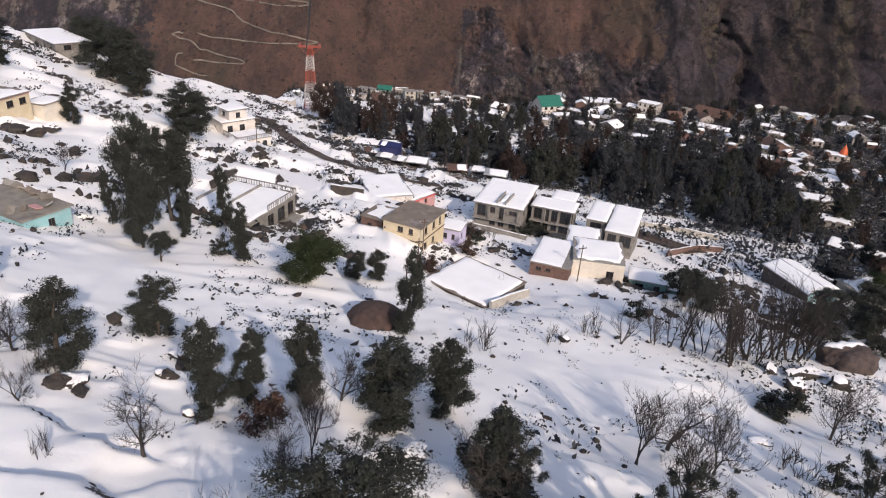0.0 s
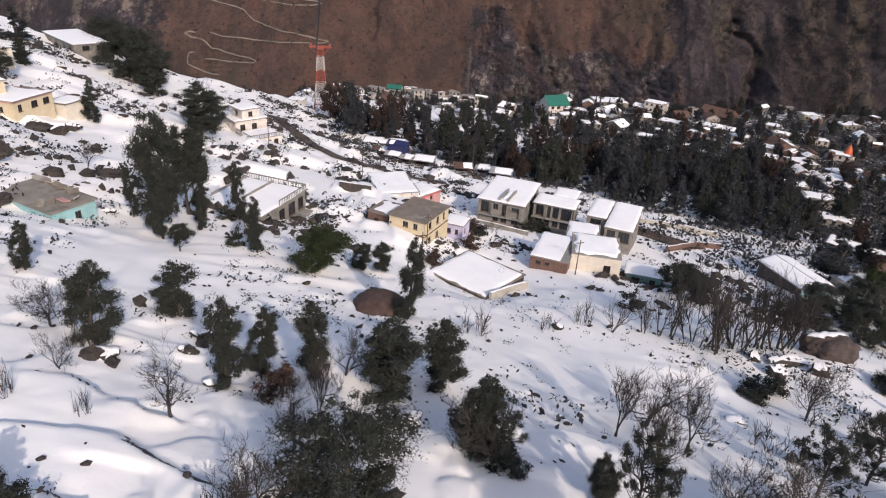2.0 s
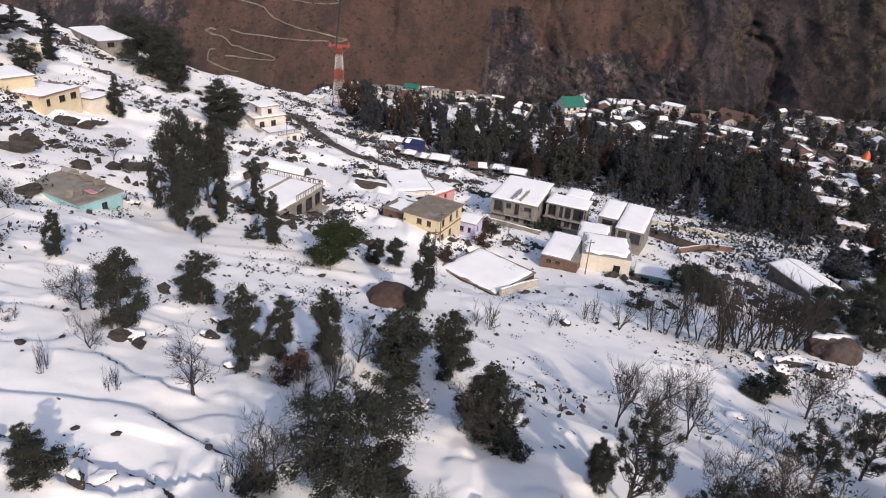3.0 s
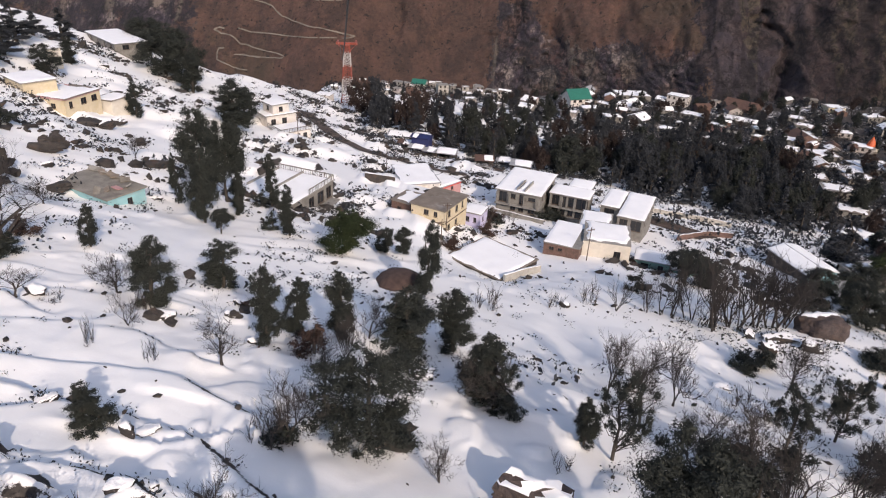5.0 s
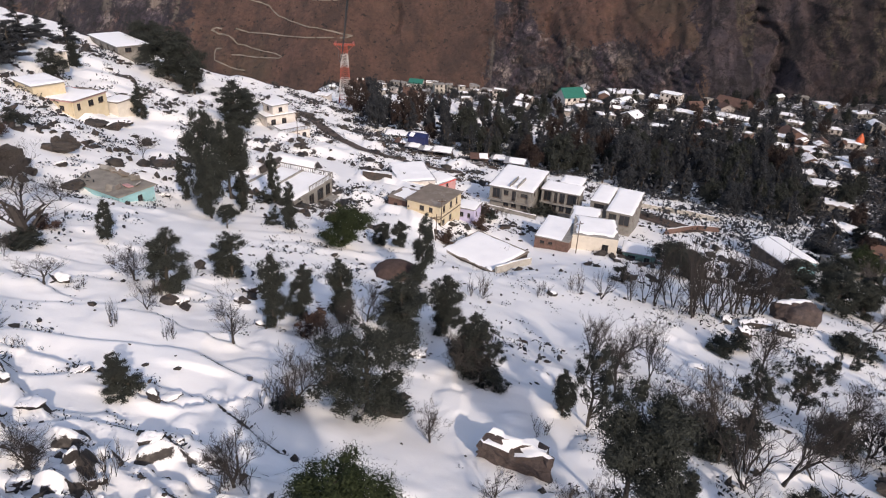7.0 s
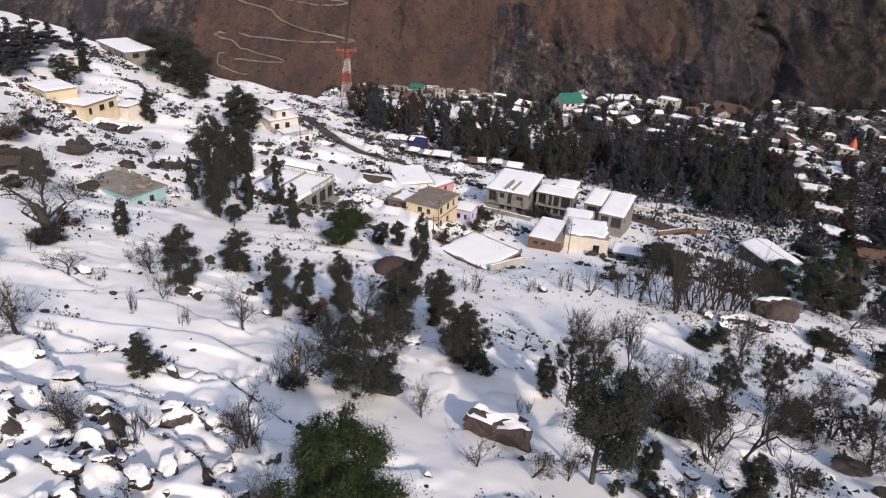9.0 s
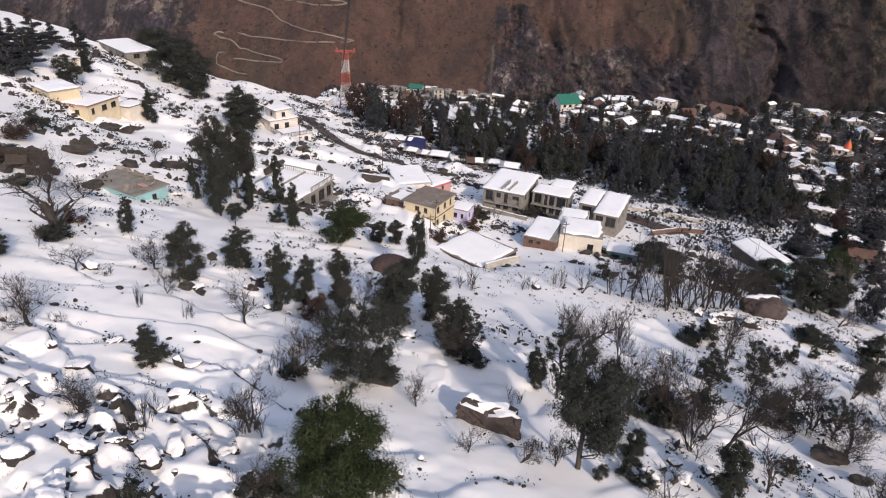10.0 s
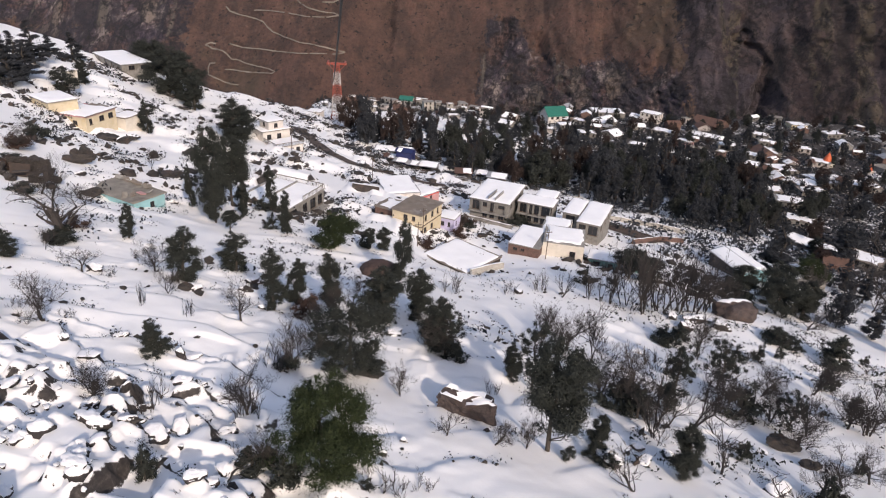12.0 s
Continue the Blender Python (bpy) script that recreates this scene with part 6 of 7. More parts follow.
boulder(5, -21.3, 12.4, 1.5, 1.3, 0.5, -27, "grey-brown boulder capped with snow", 0.34, True)
boulder(4, -1.5, 22.0, 2.7, 1.5, 1.0, 2, "dark bare boulder in the snow", 0.30, False)
boulder(5, 49.0, 68.9, 2.9, 2.7, 1.7, 16, "grey-brown boulder capped with snow", 0.34, True)
boulder(1, -48.0, 71.0, 1.8, 1.2, 0.8, -13, "grey-brown boulder capped with snow", 0.34, True)
boulder(4, -18.5, 37.9, 0.9, 0.7, 0.7, -12, "grey-brown boulder capped with snow", 0.34, True)
boulder(0, 44.0, 93.8, 3.9, 2.5, 1.5, -16, "grey-brown boulder capped with snow", 0.34, True)
boulder(2, 38.9, 66.0, 2.4, 2.2, 1.4, 33, "grey-brown boulder capped with snow", 0.34, True)
boulder(1, 39.7, 62.4, 2.9, 2.8, 1.7, 3, "grey-brown boulder capped with snow", 0.34, True)
slab_boulder(7.3, 18.0, 4.7, 1.3, 3.2, -12)


def mountain_track(points, width, mat):
    """A ribbon of gravel laid on the mountainside, finely divided along its bends."""
    dense = []
    for (u0, v0), (u1, v1) in zip(points, points[1:]):
        steps = max(int(math.hypot(u1 - u0, v1 - v0) / 4), 1)
        dense += [(u0 + (u1 - u0) * k / steps, v0 + (v1 - v0) * k / steps) for k in range(steps)]
    dense.append(points[-1])
    v, f = [], []
    for k, (u, h) in enumerate(dense):
        a, b = dense[max(k - 1, 0)], dense[min(k + 1, len(dense) - 1)]
        way = Vector((b[0] - a[0], b[1] - a[1])).normalized()
        wob = width * (0.75 + 0.6 * float(value_noise(k * 0.31, h * 0.01, 3)))
        for s in (-0.5, 0.5):
            p, q = u - way.y * wob * s, h + way.x * wob * s * 0.8
            v.append((p, float(mountain_face(np.array(p), np.array(q))) - 3.5, q))
    f = [(2 * k, 2 * k + 1, 2 * k + 3, 2 * k + 2) for k in range(len(dense) - 1) if float(value_noise(k * 0.27, points[0][0], 6)) > 0.1]
    tagged(new("track", mesh_from("track", v, f, mat)), "pale gravel track winding up the mountainside", "track", kind="structure")



# tracks that climb the far mountainside: sideways place and height along each
mountain_track([(-645, -155), (-632, -164), (-608, -169), (-567, -175), (-540, -179), (-526, -189), (-508, -198), (-475, -203), (-441, -206), (-406, -209), (-365, -215), (-336, -222), (-321, -225), (-335, -228), (-382, -227), (-436, -230), (-485, -235), (-529, -234), (-582, -238), (-612, -230)], 2.9, TRACK)
mountain_track([(-671, -236), (-661, -232), (-648, -234)], 2.9, TRACK)
mountain_track([(-671, -236), (-654, -244), (-626, -245), (-613, -251), (-601, -262), (-567, -266), (-527, -269), (-495, -270), (-480, -273), (-486, -277), (-524, -281), (-571, -284), (-610, -283)], 2.9, TRACK)
mountain_track([(-636, -271), (-650, -273), (-652, -282), (-649, -295), (-629, -300), (-605, -309), (-569, -311)], 2.9, TRACK)
mountain_track([(-570, -158), (-523, -155), (-473, -155), (-418, -156), (-372, -155), (-348, -151), (-360, -147), (-395, -144), (-422, -138), (-447, -130), (-466, -118)], 2.9, TRACK)
mountain_track([(-393, -125), (-368, -125), (-357, -120)], 2.9, TRACK)


# the ropeway's carrying cable, from the mast up past the camera
def cable(side, lift):
    points, head = [], float(ground_height(*MAST)) + 25.6
    for k in range(61):
        y = -120 + 384 * k / 60
        s = y + 14
        z = 64.2 + lift - 0.311 * s + ((head - 64.2 - lift + 0.311 * 278) / 278**2) * s * s
        points.append(Vector((side + 3.2 - 0.2225 * s + (-56.0 + 0.2225 * 278 - 3.2 - side - 3.6 * (1 if side > 0 else -1)) * max(s, 0) / 278 * 0 + (MAST[0] + 0.2225 * 278 - 3.2 - side - 2.7) * max(s, 0) / 278, y, z)))
    geo = Geo()
    tube(geo, points, [0.065] * len(points), 5)
    tagged(new("cable", geo.mesh("cable", CABLE, True)), "dark steel ropeway carrying cable", "cable", kind="structure")


cable(0.5, 6.5)


# dark cedars between the houses and the town
def inside(x, y, ring):
    hit = False
    for (x0, y0), (x1, y1) in zip(ring, ring[1:] + ring[:1]):
        if (y0 > y) != (y1 > y) and x < (x1 - x0) * (y - y0) / (y1 - y0) + x0:
            hit = not hit
    return hit


# open places: the ground before the green roof and round the shrine
GLADES = ((47, 309, 11), (166, 270, 8), (22, 322, 7), (36.5, 22, 5))


def wood(ring, gap, low, high, seed, kinds=("cedar",), group="cedar wood"):
    """Trees strewn in a ring of plan corners, at least gap apart."""
    rng, stood = random.Random(seed), []
    xs, ys = [p[0] for p in ring], [p[1] for p in ring]
    for _ in range(2500):
        x, y = rng.uniform(min(xs), max(xs)), rng.uniform(min(ys), max(ys))
        if not inside(x, y, ring) or any((x - a) ** 2 + (y - b) ** 2 < r * r for a, b, r in GLADES) or any((x - a) ** 2 + (y - b) ** 2 < gap * gap for a, b in stood):
            continue
        stood.append((x, y))
        h = rng.uniform(low, high)
        kind = rng.choice(kinds)
        tree(kind, rng.randrange(3), round(x, 1), round(y, 1), h, h * rng.uniform(0.36, 0.52) * (1.0 if kind == "cedar" else 1.6), rng.uniform(0, 360), group=group)


wood([(18, 8), (40, -2), (78, 22), (88, 60), (60, 64), (37, 50), (25, 30)], 4.4, 1.6, 4.2, 9, ("thin", "thin", "thin", "thin", "shrub"), "hillside thicket")
wood([(-34, 212), (-8, 204), (4, 195), (20, 190), (38, 184), (50, 178), (58, 225), (20, 240), (-40, 262), (-50, 250)], 6.2, 6.5, 15, 1, ("cedar", "cedar", "cedar", "far_round", "far_round"))
wood([(50, 182), (68, 168), (87, 158), (101, 190), (119, 235), (112, 262), (72, 254), (54, 222)], 5.6, 6.0, 13.5, 2, ("cedar", "cedar", "cedar", "far_round", "far_round"))
wood([(87, 150), (112, 132), (150, 165), (190, 262), (119, 235), (101, 190)], 8.6, 4, 9, 5, ("far_round", "far_round", "thin", "cedar", "cedar"), "trees between the houses")
wood([(112, 262), (119, 235), (190, 255), (270, 270), (285, 332), (150, 332), (60, 290), (72, 254)], 7.0, 3.5, 7.5, 3, ("cedar", "far_round", "far_round", "thin"), "trees between the houses")
wood([(70, 86), (84, 70), (120, 78), (150, 130), (112, 132), (80, 112)], 5.6, 4, 9, 4, ("cedar", "far_round", "thin", "thin"), "trees between the houses")
wood([(-30, 275), (60, 292), (150, 332), (285, 335), (285, 374), (20, 374), (-30, 335)], 6.8, 3, 6.5, 6, ("far_round", "cedar", "far_round", "thin"), "trees along the rim")
wood([(-42, 256), (20, 242), (60, 262), (60, 298), (-30, 290)], 8.0, 5, 10, 8, ("cedar", "far_round", "cedar"), "trees along the rim")


# houses of the town below, out to the rim of the gorge
def town_house(words, x, y, turn, width, depth, height, wall_mat, roof_mat, snow):
    """A small block of the town, ridged where its roof is of sheet; its windows stand in storeys on the sides that face the hill."""
    z = float(min(ground_height(x, y), ground_height(x + width * 0.7, y)))
    storeys = max(1, round(height / 3.0))
    row = lambda length: tuple((a - 0.5, s * height / storeys + 0.9, a + 0.5, s * height / storeys + 2.1) for s in range(storeys) for a in np.arange(1.4, length - 0.8, 2.6))
    if roof_mat in (GREY_SHEET, RUST_SHEET):
        across = depth < width * 0.8
        gable_house("town_house", words, (x, y, z), turn * 1.4 + (0 if across else 90), width if across else depth, depth if across else width, height * 0.8, 0.26 * depth, wall_mat, roof_mat, snow * 0.6,
                    front=row(width if across else depth), over=0.35, foot=6, group="town houses")
        return
    house("town_house", words, (x, y, z), turn * 1.4, width, depth, height, wall_mat, roof_mat, snow, front=row(width), right=row(depth - 0.6), over=0.35, foot=6, ragged=1.6, group="town houses")


town_house("grey shed with patchy snow on its roof", 73.7, 328.2, -30, 9.8, 8.9, 2.6, STREAKED_CONCRETE, GREY_SHEET, 0.30)
town_house("grey shed with patchy snow on its roof", 86.6, 329.9, 4, 7.4, 5.2, 2.3, STREAKED_CONCRETE, GREY_SHEET, 0.30)
town_house("grey shed with patchy snow on its roof", 65.0, 322.4, 4, 8.7, 6.9, 2.3, STREAKED_CONCRETE, GREY_SHEET, 0.30)
town_house("grey shed with patchy snow on its roof", 72.0, 296.2, -30, 9.0, 8.0, 2.3, STREAKED_CONCRETE, GREY_SHEET, 0.30)
town_house("tall white town block with dark windows", 95.7, 355.9, -22, 10.7, 7.5, 5.2, WHITE_PAINT, CONCRETE, 0.25)
town_house("small flat-roofed town house under snow", 70.4, 356.4, 4, 17.8, 12.0, 2.4, STREAKED_CONCRETE, CONCRETE, 0.30)
town_house("small flat-roofed town house under snow", 96.0, 325.8, -22, 11.6, 7.5, 2.3, STREAKED_CONCRETE, CONCRETE, 0.30)
town_house("small pink-painted town house", 102.4, 301.0, -30, 6.9, 5.0, 3.5, PINK_PAINT, CONCRETE, 0.15)
town_house("long low town building under snow", 117.2, 322.6, -22, 14.1, 5.0, 2.3, STREAKED_CONCRETE, GREY_SHEET, 0.30)
town_house("town house with a rusty brown roof", 123.0, 350.9, -30, 16.2, 12.0, 2.3, BRICK, RUST_SHEET, 0.00)
town_house("small yellow-painted town house", 121.5, 269.0, -16, 8.8, 7.1, 2.6, YELLOW, CONCRETE, 0.10)
town_house("bare grey concrete town building", 114.5, 268.8, -16, 8.7, 7.2, 2.3, CONCRETE, ROOF_GREY, 0.10)
town_house("bare grey concrete town building", 141.0, 289.1, 12, 8.9, 7.5, 2.3, CONCRETE, ROOF_GREY, 0.10)
town_house("town house with a rusty brown roof", 147.7, 288.8, 4, 10.9, 10.6, 2.5, BRICK, RUST_SHEET, 0.00)
town_house("small weathered town house", 160.2, 284.8, -16, 8.3, 7.3, 2.3, WEATHERED_PAINT, CONCRETE, 0.20)
town_house("small flat-roofed town house under snow", 149.3, 248.7, 12, 13.3, 12.0, 2.3, STREAKED_CONCRETE, CONCRETE, 0.30)
town_house("bare grey concrete town building", 137.6, 240.3, 12, 11.1, 8.7, 2.3, CONCRETE, ROOF_GREY, 0.10)
town_house("bare grey concrete town building", 117.0, 227.6, -8, 7.7, 7.4, 2.3, CONCRETE, ROOF_GREY, 0.10)
town_house("small yellow-painted town house", 176.8, 349.9, 4, 9.1, 7.5, 2.6, YELLOW, CONCRETE, 0.10)
town_house("small flat-roofed town house under snow", 190.2, 335.7, 12, 11.2, 7.3, 2.5, STREAKED_CONCRETE, CONCRETE, 0.30)
town_house("small flat-roofed town house under snow", 139.9, 301.9, -30, 8.4, 5.4, 2.3, STREAKED_CONCRETE, CONCRETE, 0.30)
town_house("small weathered town house", 160.8, 305.7, -8, 8.1, 5.9, 2.3, WEATHERED_PAINT, CONCRETE, 0.20)
town_house("bare grey concrete town building", 135.4, 261.4, 4, 10.5, 10.3, 2.3, CONCRETE, ROOF_GREY, 0.10)
town_house("bare grey concrete town building", 146.5, 328.0, -16, 9.1, 7.3, 2.3, CONCRETE, ROOF_GREY, 0.10)
town_house("small flat-roofed town house under snow", 123.3, 301.5, -8, 8.3, 6.0, 2.3, STREAKED_CONCRETE, CONCRETE, 0.30)
town_house("long low town building under snow", 100.5, 164.1, -30, 11.1, 5.0, 2.3, STREAKED_CONCRETE, GREY_SHEET, 0.30)
town_house("small flat-roofed town house under snow", 81.0, 114.0, 12, 8.6, 7.9, 2.3, STREAKED_CONCRETE, CONCRETE, 0.30)
town_house("bare grey concrete town building", 110.0, 188.0, -16, 8.9, 6.1, 2.3, CONCRETE, ROOF_GREY, 0.10)
town_house("small flat-roofed town house under snow", 117.4, 212.9, -8, 9.8, 7.3, 2.3, STREAKED_CONCRETE, CONCRETE, 0.30)
town_house("bare grey concrete town building", 104.3, 155.9, -30, 7.8, 5.8, 2.3, CONCRETE, ROOF_GREY, 0.10)
town_house("small weathered town house", 34.7, 294.8, -16, 7.1, 5.8, 2.3, WEATHERED_PAINT, CONCRETE, 0.20)
town_house("small flat-roofed town house under snow", 46.1, 301.4, 12, 9.1, 6.0, 2.3, STREAKED_CONCRETE, CONCRETE, 0.30)
town_house("small flat-roofed town house under snow", 54.2, 289.8, 4, 7.6, 5.9, 2.3, STREAKED_CONCRETE, CONCRETE, 0.30)
town_house("bare grey concrete town building", 53.7, 323.9, -22, 7.7, 4.9, 2.3, CONCRETE, ROOF_GREY, 0.10)
town_house("grey shed with patchy snow on its roof", 15.7, 307.4, -22, 7.3, 5.2, 2.3, STREAKED_CONCRETE, GREY_SHEET, 0.30)
town_house("small flat-roofed town house under snow", 0.8, 314.0, -30, 8.0, 4.9, 2.3, STREAKED_CONCRETE, CONCRETE, 0.30)
town_house("small weathered town house", -10.0, 320.0, 12, 6.3, 4.1, 2.3, WEATHERED_PAINT, CONCRETE, 0.20)
town_house("bare grey concrete town building", 92.0, 276.7, -16, 6.4, 5.2, 2.3, CONCRETE, ROOF_GREY, 0.10)
town_house("small flat-roofed town house under snow", 96.4, 264.3, 12, 5.6, 5.2, 2.3, STREAKED_CONCRETE, CONCRETE, 0.30)
town_house("small flat-roofed town house under snow", 76.0, 283.2, -16, 7.0, 5.5, 2.3, STREAKED_CONCRETE, CONCRETE, 0.30)
town_house("bare grey concrete town building", 98.0, 235.2, -22, 5.6, 5.6, 2.3, CONCRETE, ROOF_GREY, 0.10)
town_house("small flat-roofed town house under snow", 88.1, 301.1, -16, 6.2, 4.2, 2.3, STREAKED_CONCRETE, CONCRETE, 0.30)
town_house("bare grey concrete town building", 111.0, 151.6, -30, 9.3, 7.7, 2.3, CONCRETE, ROOF_GREY, 0.10)
town_house("town house with a rusty brown roof", 100.0, 139.1, -8, 6.8, 5.0, 2.3, BRICK, RUST_SHEET, 0.00)
town_house("bare grey concrete town building", 135.2, 232.8, 4, 10.1, 6.1, 2.3, CONCRETE, ROOF_GREY, 0.10)
town_house("bare grey concrete town building", 154.1, 254.4, 12, 11.0, 7.5, 2.3, CONCRETE, ROOF_GREY, 0.10)
town_house("bare grey concrete town building", 132.7, 246.0, 12, 8.7, 5.3, 2.3, CONCRETE, ROOF_GREY, 0.10)
town_house("bare grey concrete town building", 163.0, 251.8, -8, 12.2, 8.2, 2.3, CONCRETE, ROOF_GREY, 0.10)


# scattered small houses of the old quarter
rng_town = random.Random(12)
placed = 0
while placed < 62:
    x, y = rng_town.uniform(20, 290), rng_town.uniform(215, 368)
    if not inside(x, y, [(20, 330), (78, 290), (110, 226), (200, 214), (290, 240), (290, 366), (20, 366)]):
        continue
    placed += 1
    w = rng_town.uniform(3.6, 8.0)
    town_house("small old-quarter house with patchy snow on its roof", round(x, 1), round(y, 1), rng_town.uniform(-40, 40), w, w * rng_town.uniform(0.6, 1.1), rng_town.choice((2.3, 2.5, 2.8, 4.6)),
               rng_town.choice((STREAKED_CONCRETE, CONCRETE, WEATHERED_PAINT, BRICK, BRICK, CONCRETE)), rng_town.choice((STAINED_SLAB, GREY_SHEET, RUST_SHEET)), rng_town.choice((0.0, 0.0, 0.0, 0.15, 0.2)))


# the far end of the town on its spur beyond the mast
rng_spur = random.Random(8)
for k in range(44):
    x, y = rng_spur.uniform(-96, 8), rng_spur.uniform(338, 452)
    w = rng_spur.uniform(3.4, 7.5)
    words, walls, cover = rng_spur.choice((("weathered white town house under snow", WEATHERED_PAINT, CONCRETE), ("pale town house under snow", WHITE_PAINT, ROOF_GREY), ("grey shed with patchy snow on its roof", STREAKED_CONCRETE, GREY_SHEET),
                                           ("bare grey concrete town building", PALE_CONCRETE, CONCRETE), ("town house with a rusty brown roof", BRICK, RUST_SHEET)))
    town_house(words, round(x, 1), round(y, 1), rng_spur.uniform(-25, 20), w, w * 0.7, rng_spur.choice((2.3, 2.6, 4.6)), walls, cover, rng_spur.choice((0.0, 0.2)) if cover is not RUST_SHEET else 0.0)
hall_foot = float(ground_height(-50, 452))
gable_house("green_roof_hall", "white hall with a teal green sheet roof", (-51.0, 449.0, hall_foot), -8, 9.0, 8.0, 3.2, 2.2, WHITE_PAINT, GREEN_SHEET, 0, front=((1.2, 0.9, 2.6, 2.3), (3.8, 0.9, 5.2, 2.3), (6.4, 0.9, 7.8, 2.3)), over=0.6, foot=6)
wood([(-100, 352), (-30, 332), (14, 342), (10, 400), (-40, 440), (-96, 400)], 6.5, 2.5, 5.0, 14, ("far_round", "thin", "cedar"), "trees between the houses")


# trees and bushes near by: kind, form, place, height, crown width, turn, lean
tree("oak", 0, -24.9, 36.5, 6.2, 3.9, 120, 6)
tree("oak", 1, -22.1, 45.1, 5.2, 3.7, 155, 0)
tree("oak", 2, -13.9, 33.7, 7.3, 2.7, 52, 0)
tree("oak", 3, -12.3, 36.7, 5.6, 2.6, 202, 0)
tree("oak", 4, -8.6, 37.7, 7.0, 2.7, 245, 0)
tree("round", 0, -3.4, 22.1, 7.1, 7.3, 79, 0)
tree("oak", 1, -3.1, 37.2, 6.5, 5.5, 46, 0)
tree("oak", 2, 1.1, 39.9, 6.6, 3.6, 34, 0)
tree("oak", 0, -3.0, 56.6, 9.4, 3.1, 10, 0)
tree("oak", 3, -10.5, 73.6, 3.6, 2.8, 205, 0)
tree("oak", 4, -7.9, 74.5, 4.4, 2.7, 281, 0)
tree("round", 2, -15.0, 68.2, 6.4, 7.1, 148, 0)
tree("oak", 1, -19.0, 16.6, 3.0, 1.9, 30, 8)
tree("shrub", 1, -18.2, 16.2, 1.1, 1.7, 30, 0)
tree("round", 3, -1.6, 3.4, 7.6, 6.5, 113, 0)
tree("bare", 2, -4.9, 3.3, 3.4, 3.0, 40, 0)
tree("open", 2, 36.2, 38.4, 6.6, 4.3, 88, 0)
tree("bare", 4, 36.6, 15.7, 4.3, 3.6, 109, 0)
tree("shrub", 0, 53.9, 62.4, 2.5, 4.0, 13, 0)
tree("shrub", 1, 55.4, 59.7, 2.0, 2.8, 328, 0)
tree("shrub", 2, 35.6, 56.0, 2.3, 3.1, 133, 0)
tree("oak", 1, 61.6, 59.3, 4.2, 3.9, 139, 0)
tree("round", 0, 68.7, 96.8, 8.4, 9.6, 99, 0)
tree("cedar", 0, 81.1, 125.5, 12.8, 9.2, 84, 0)
tree("cedar", 1, 106.1, 144.3, 11.8, 9.7, 158, 0)
tree("oak", 4, -32.8, 78.1, 6.2, 2.2, 310, 0)
tree("oak", 0, -39.9, 73.8, 7.3, 1.6, 172, 0)
tree("oak", 2, -29.8, 83.6, 8.6, 2.3, 343, 0)
tree("shrub", 1, -31.0, 82.6, 2.6, 3.4, 43, 0)
tree("oak", 1, -22.8, 69.5, 7.3, 2.6, 198, 0)
tree("shrub", 0, -25.6, 70.9, 2.5, 2.5, 259, 0)
tree("oak", 4, -58.0, 143.6, 11.4, 9.5, 127, 0)
tree("oak", 0, -61.3, 159.6, 8.3, 6.9, 91, 0)
tree("oak", 1, -71.2, 123.7, 7.8, 3.8, 126, 0)
tree("oak", 3, -35.9, 46.3, 4.5, 2.0, 242, 0)
tree("cedar", 2, -119.0, 158.2, 11.2, 8.3, 143, 0)
tree("cedar", 3, -111.2, 139.6, 8.9, 6.9, 45, 0)
tree("cedar", 0, -125.0, 187.1, 9.1, 7.6, 280, 0)
tree("cedar", 1, -121.8, 169.5, 6.4, 7.1, 153, 0)
tree("round", 0, -93.9, 185.7, 14.2, 15.3, 3, 0)
tree("round", 1, -110.8, 210.9, 12.3, 13.5, 149, 0)
tree("round", 0, -87.5, 185.3, 12.9, 11.9, 293, 0)
tree("round", 1, -95.2, 196.3, 12.7, 12.6, 159, 0)
tree("cedar", 2, -101.2, 122.0, 10.9, 7.8, 260, 0)
tree("cedar", 1, -110.1, 133.6, 9.3, 8.4, 99, 0)
tree("round", 0, -96.6, 134.5, 6.5, 6.9, 211, 0)
tree("oak", 1, -104.0, 156.1, 6.9, 4.7, 216, 0)
tree("cedar", 3, -104.8, 133.5, 8.0, 7.3, 306, 0)
tree("oak", 2, -81.7, 175.6, 11.3, 7.6, 147, 0)
tree("bare", 0, -28.0, 17.6, 4.4, 3.3, 220, 0)
tree("bare", 1, -15.5, 27.8, 4.1, 3.4, 231, -12)
tree("bare", 2, -8.3, 20.0, 5.0, 3.9, 82, 0)
tree("shrub", 2, -8.5, 19.7, 1.2, 2.9, 119, 0)
tree("twigs", 1, -9.3, 19.4, 2.7, 2.2, 156, 0)
tree("bare", 3, -8.3, 8.8, 4.2, 3.0, 132, 0)
tree("twigs", 2, -8.0, 8.7, 2.6, 2.1, 22, 0)
tree("bare", 1, -8.0, 8.7, 3.6, 2.8, 41, 0)
tree("bare", 4, -28.4, 37.2, 3.9, 3.3, 23, 0)
tree("bare", 0, -17.7, 7.3, 2.8, 2.4, 236, 0)
tree("bare", 1, -32.9, 31.2, 2.6, 3.0, 320, 0)
tree("bare", 2, -39.2, 35.3, 2.5, 1.7, 143, 0)
tree("bare", 3, -41.0, 32.2, 2.9, 3.0, 265, 0)
tree("bare", 4, 1.4, 19.0, 3.1, 1.9, 273, 0)
tree("shrub", 0, -40.1, 40.5, 1.6, 3.4, 241, 0)
tree("shrub", 3, -61.2, 62.6, 2.2, 4.5, 74, 0)
tree("oak", 2, -40.1, 30.4, 3.1, 2.4, 344, 0)
tree("bare", 2, -47.0, 56.0, 2.9, 3.5, 34, 0)
tree("bare", 1, -47.9, 50.4, 6.5, 4.2, 211, 0)
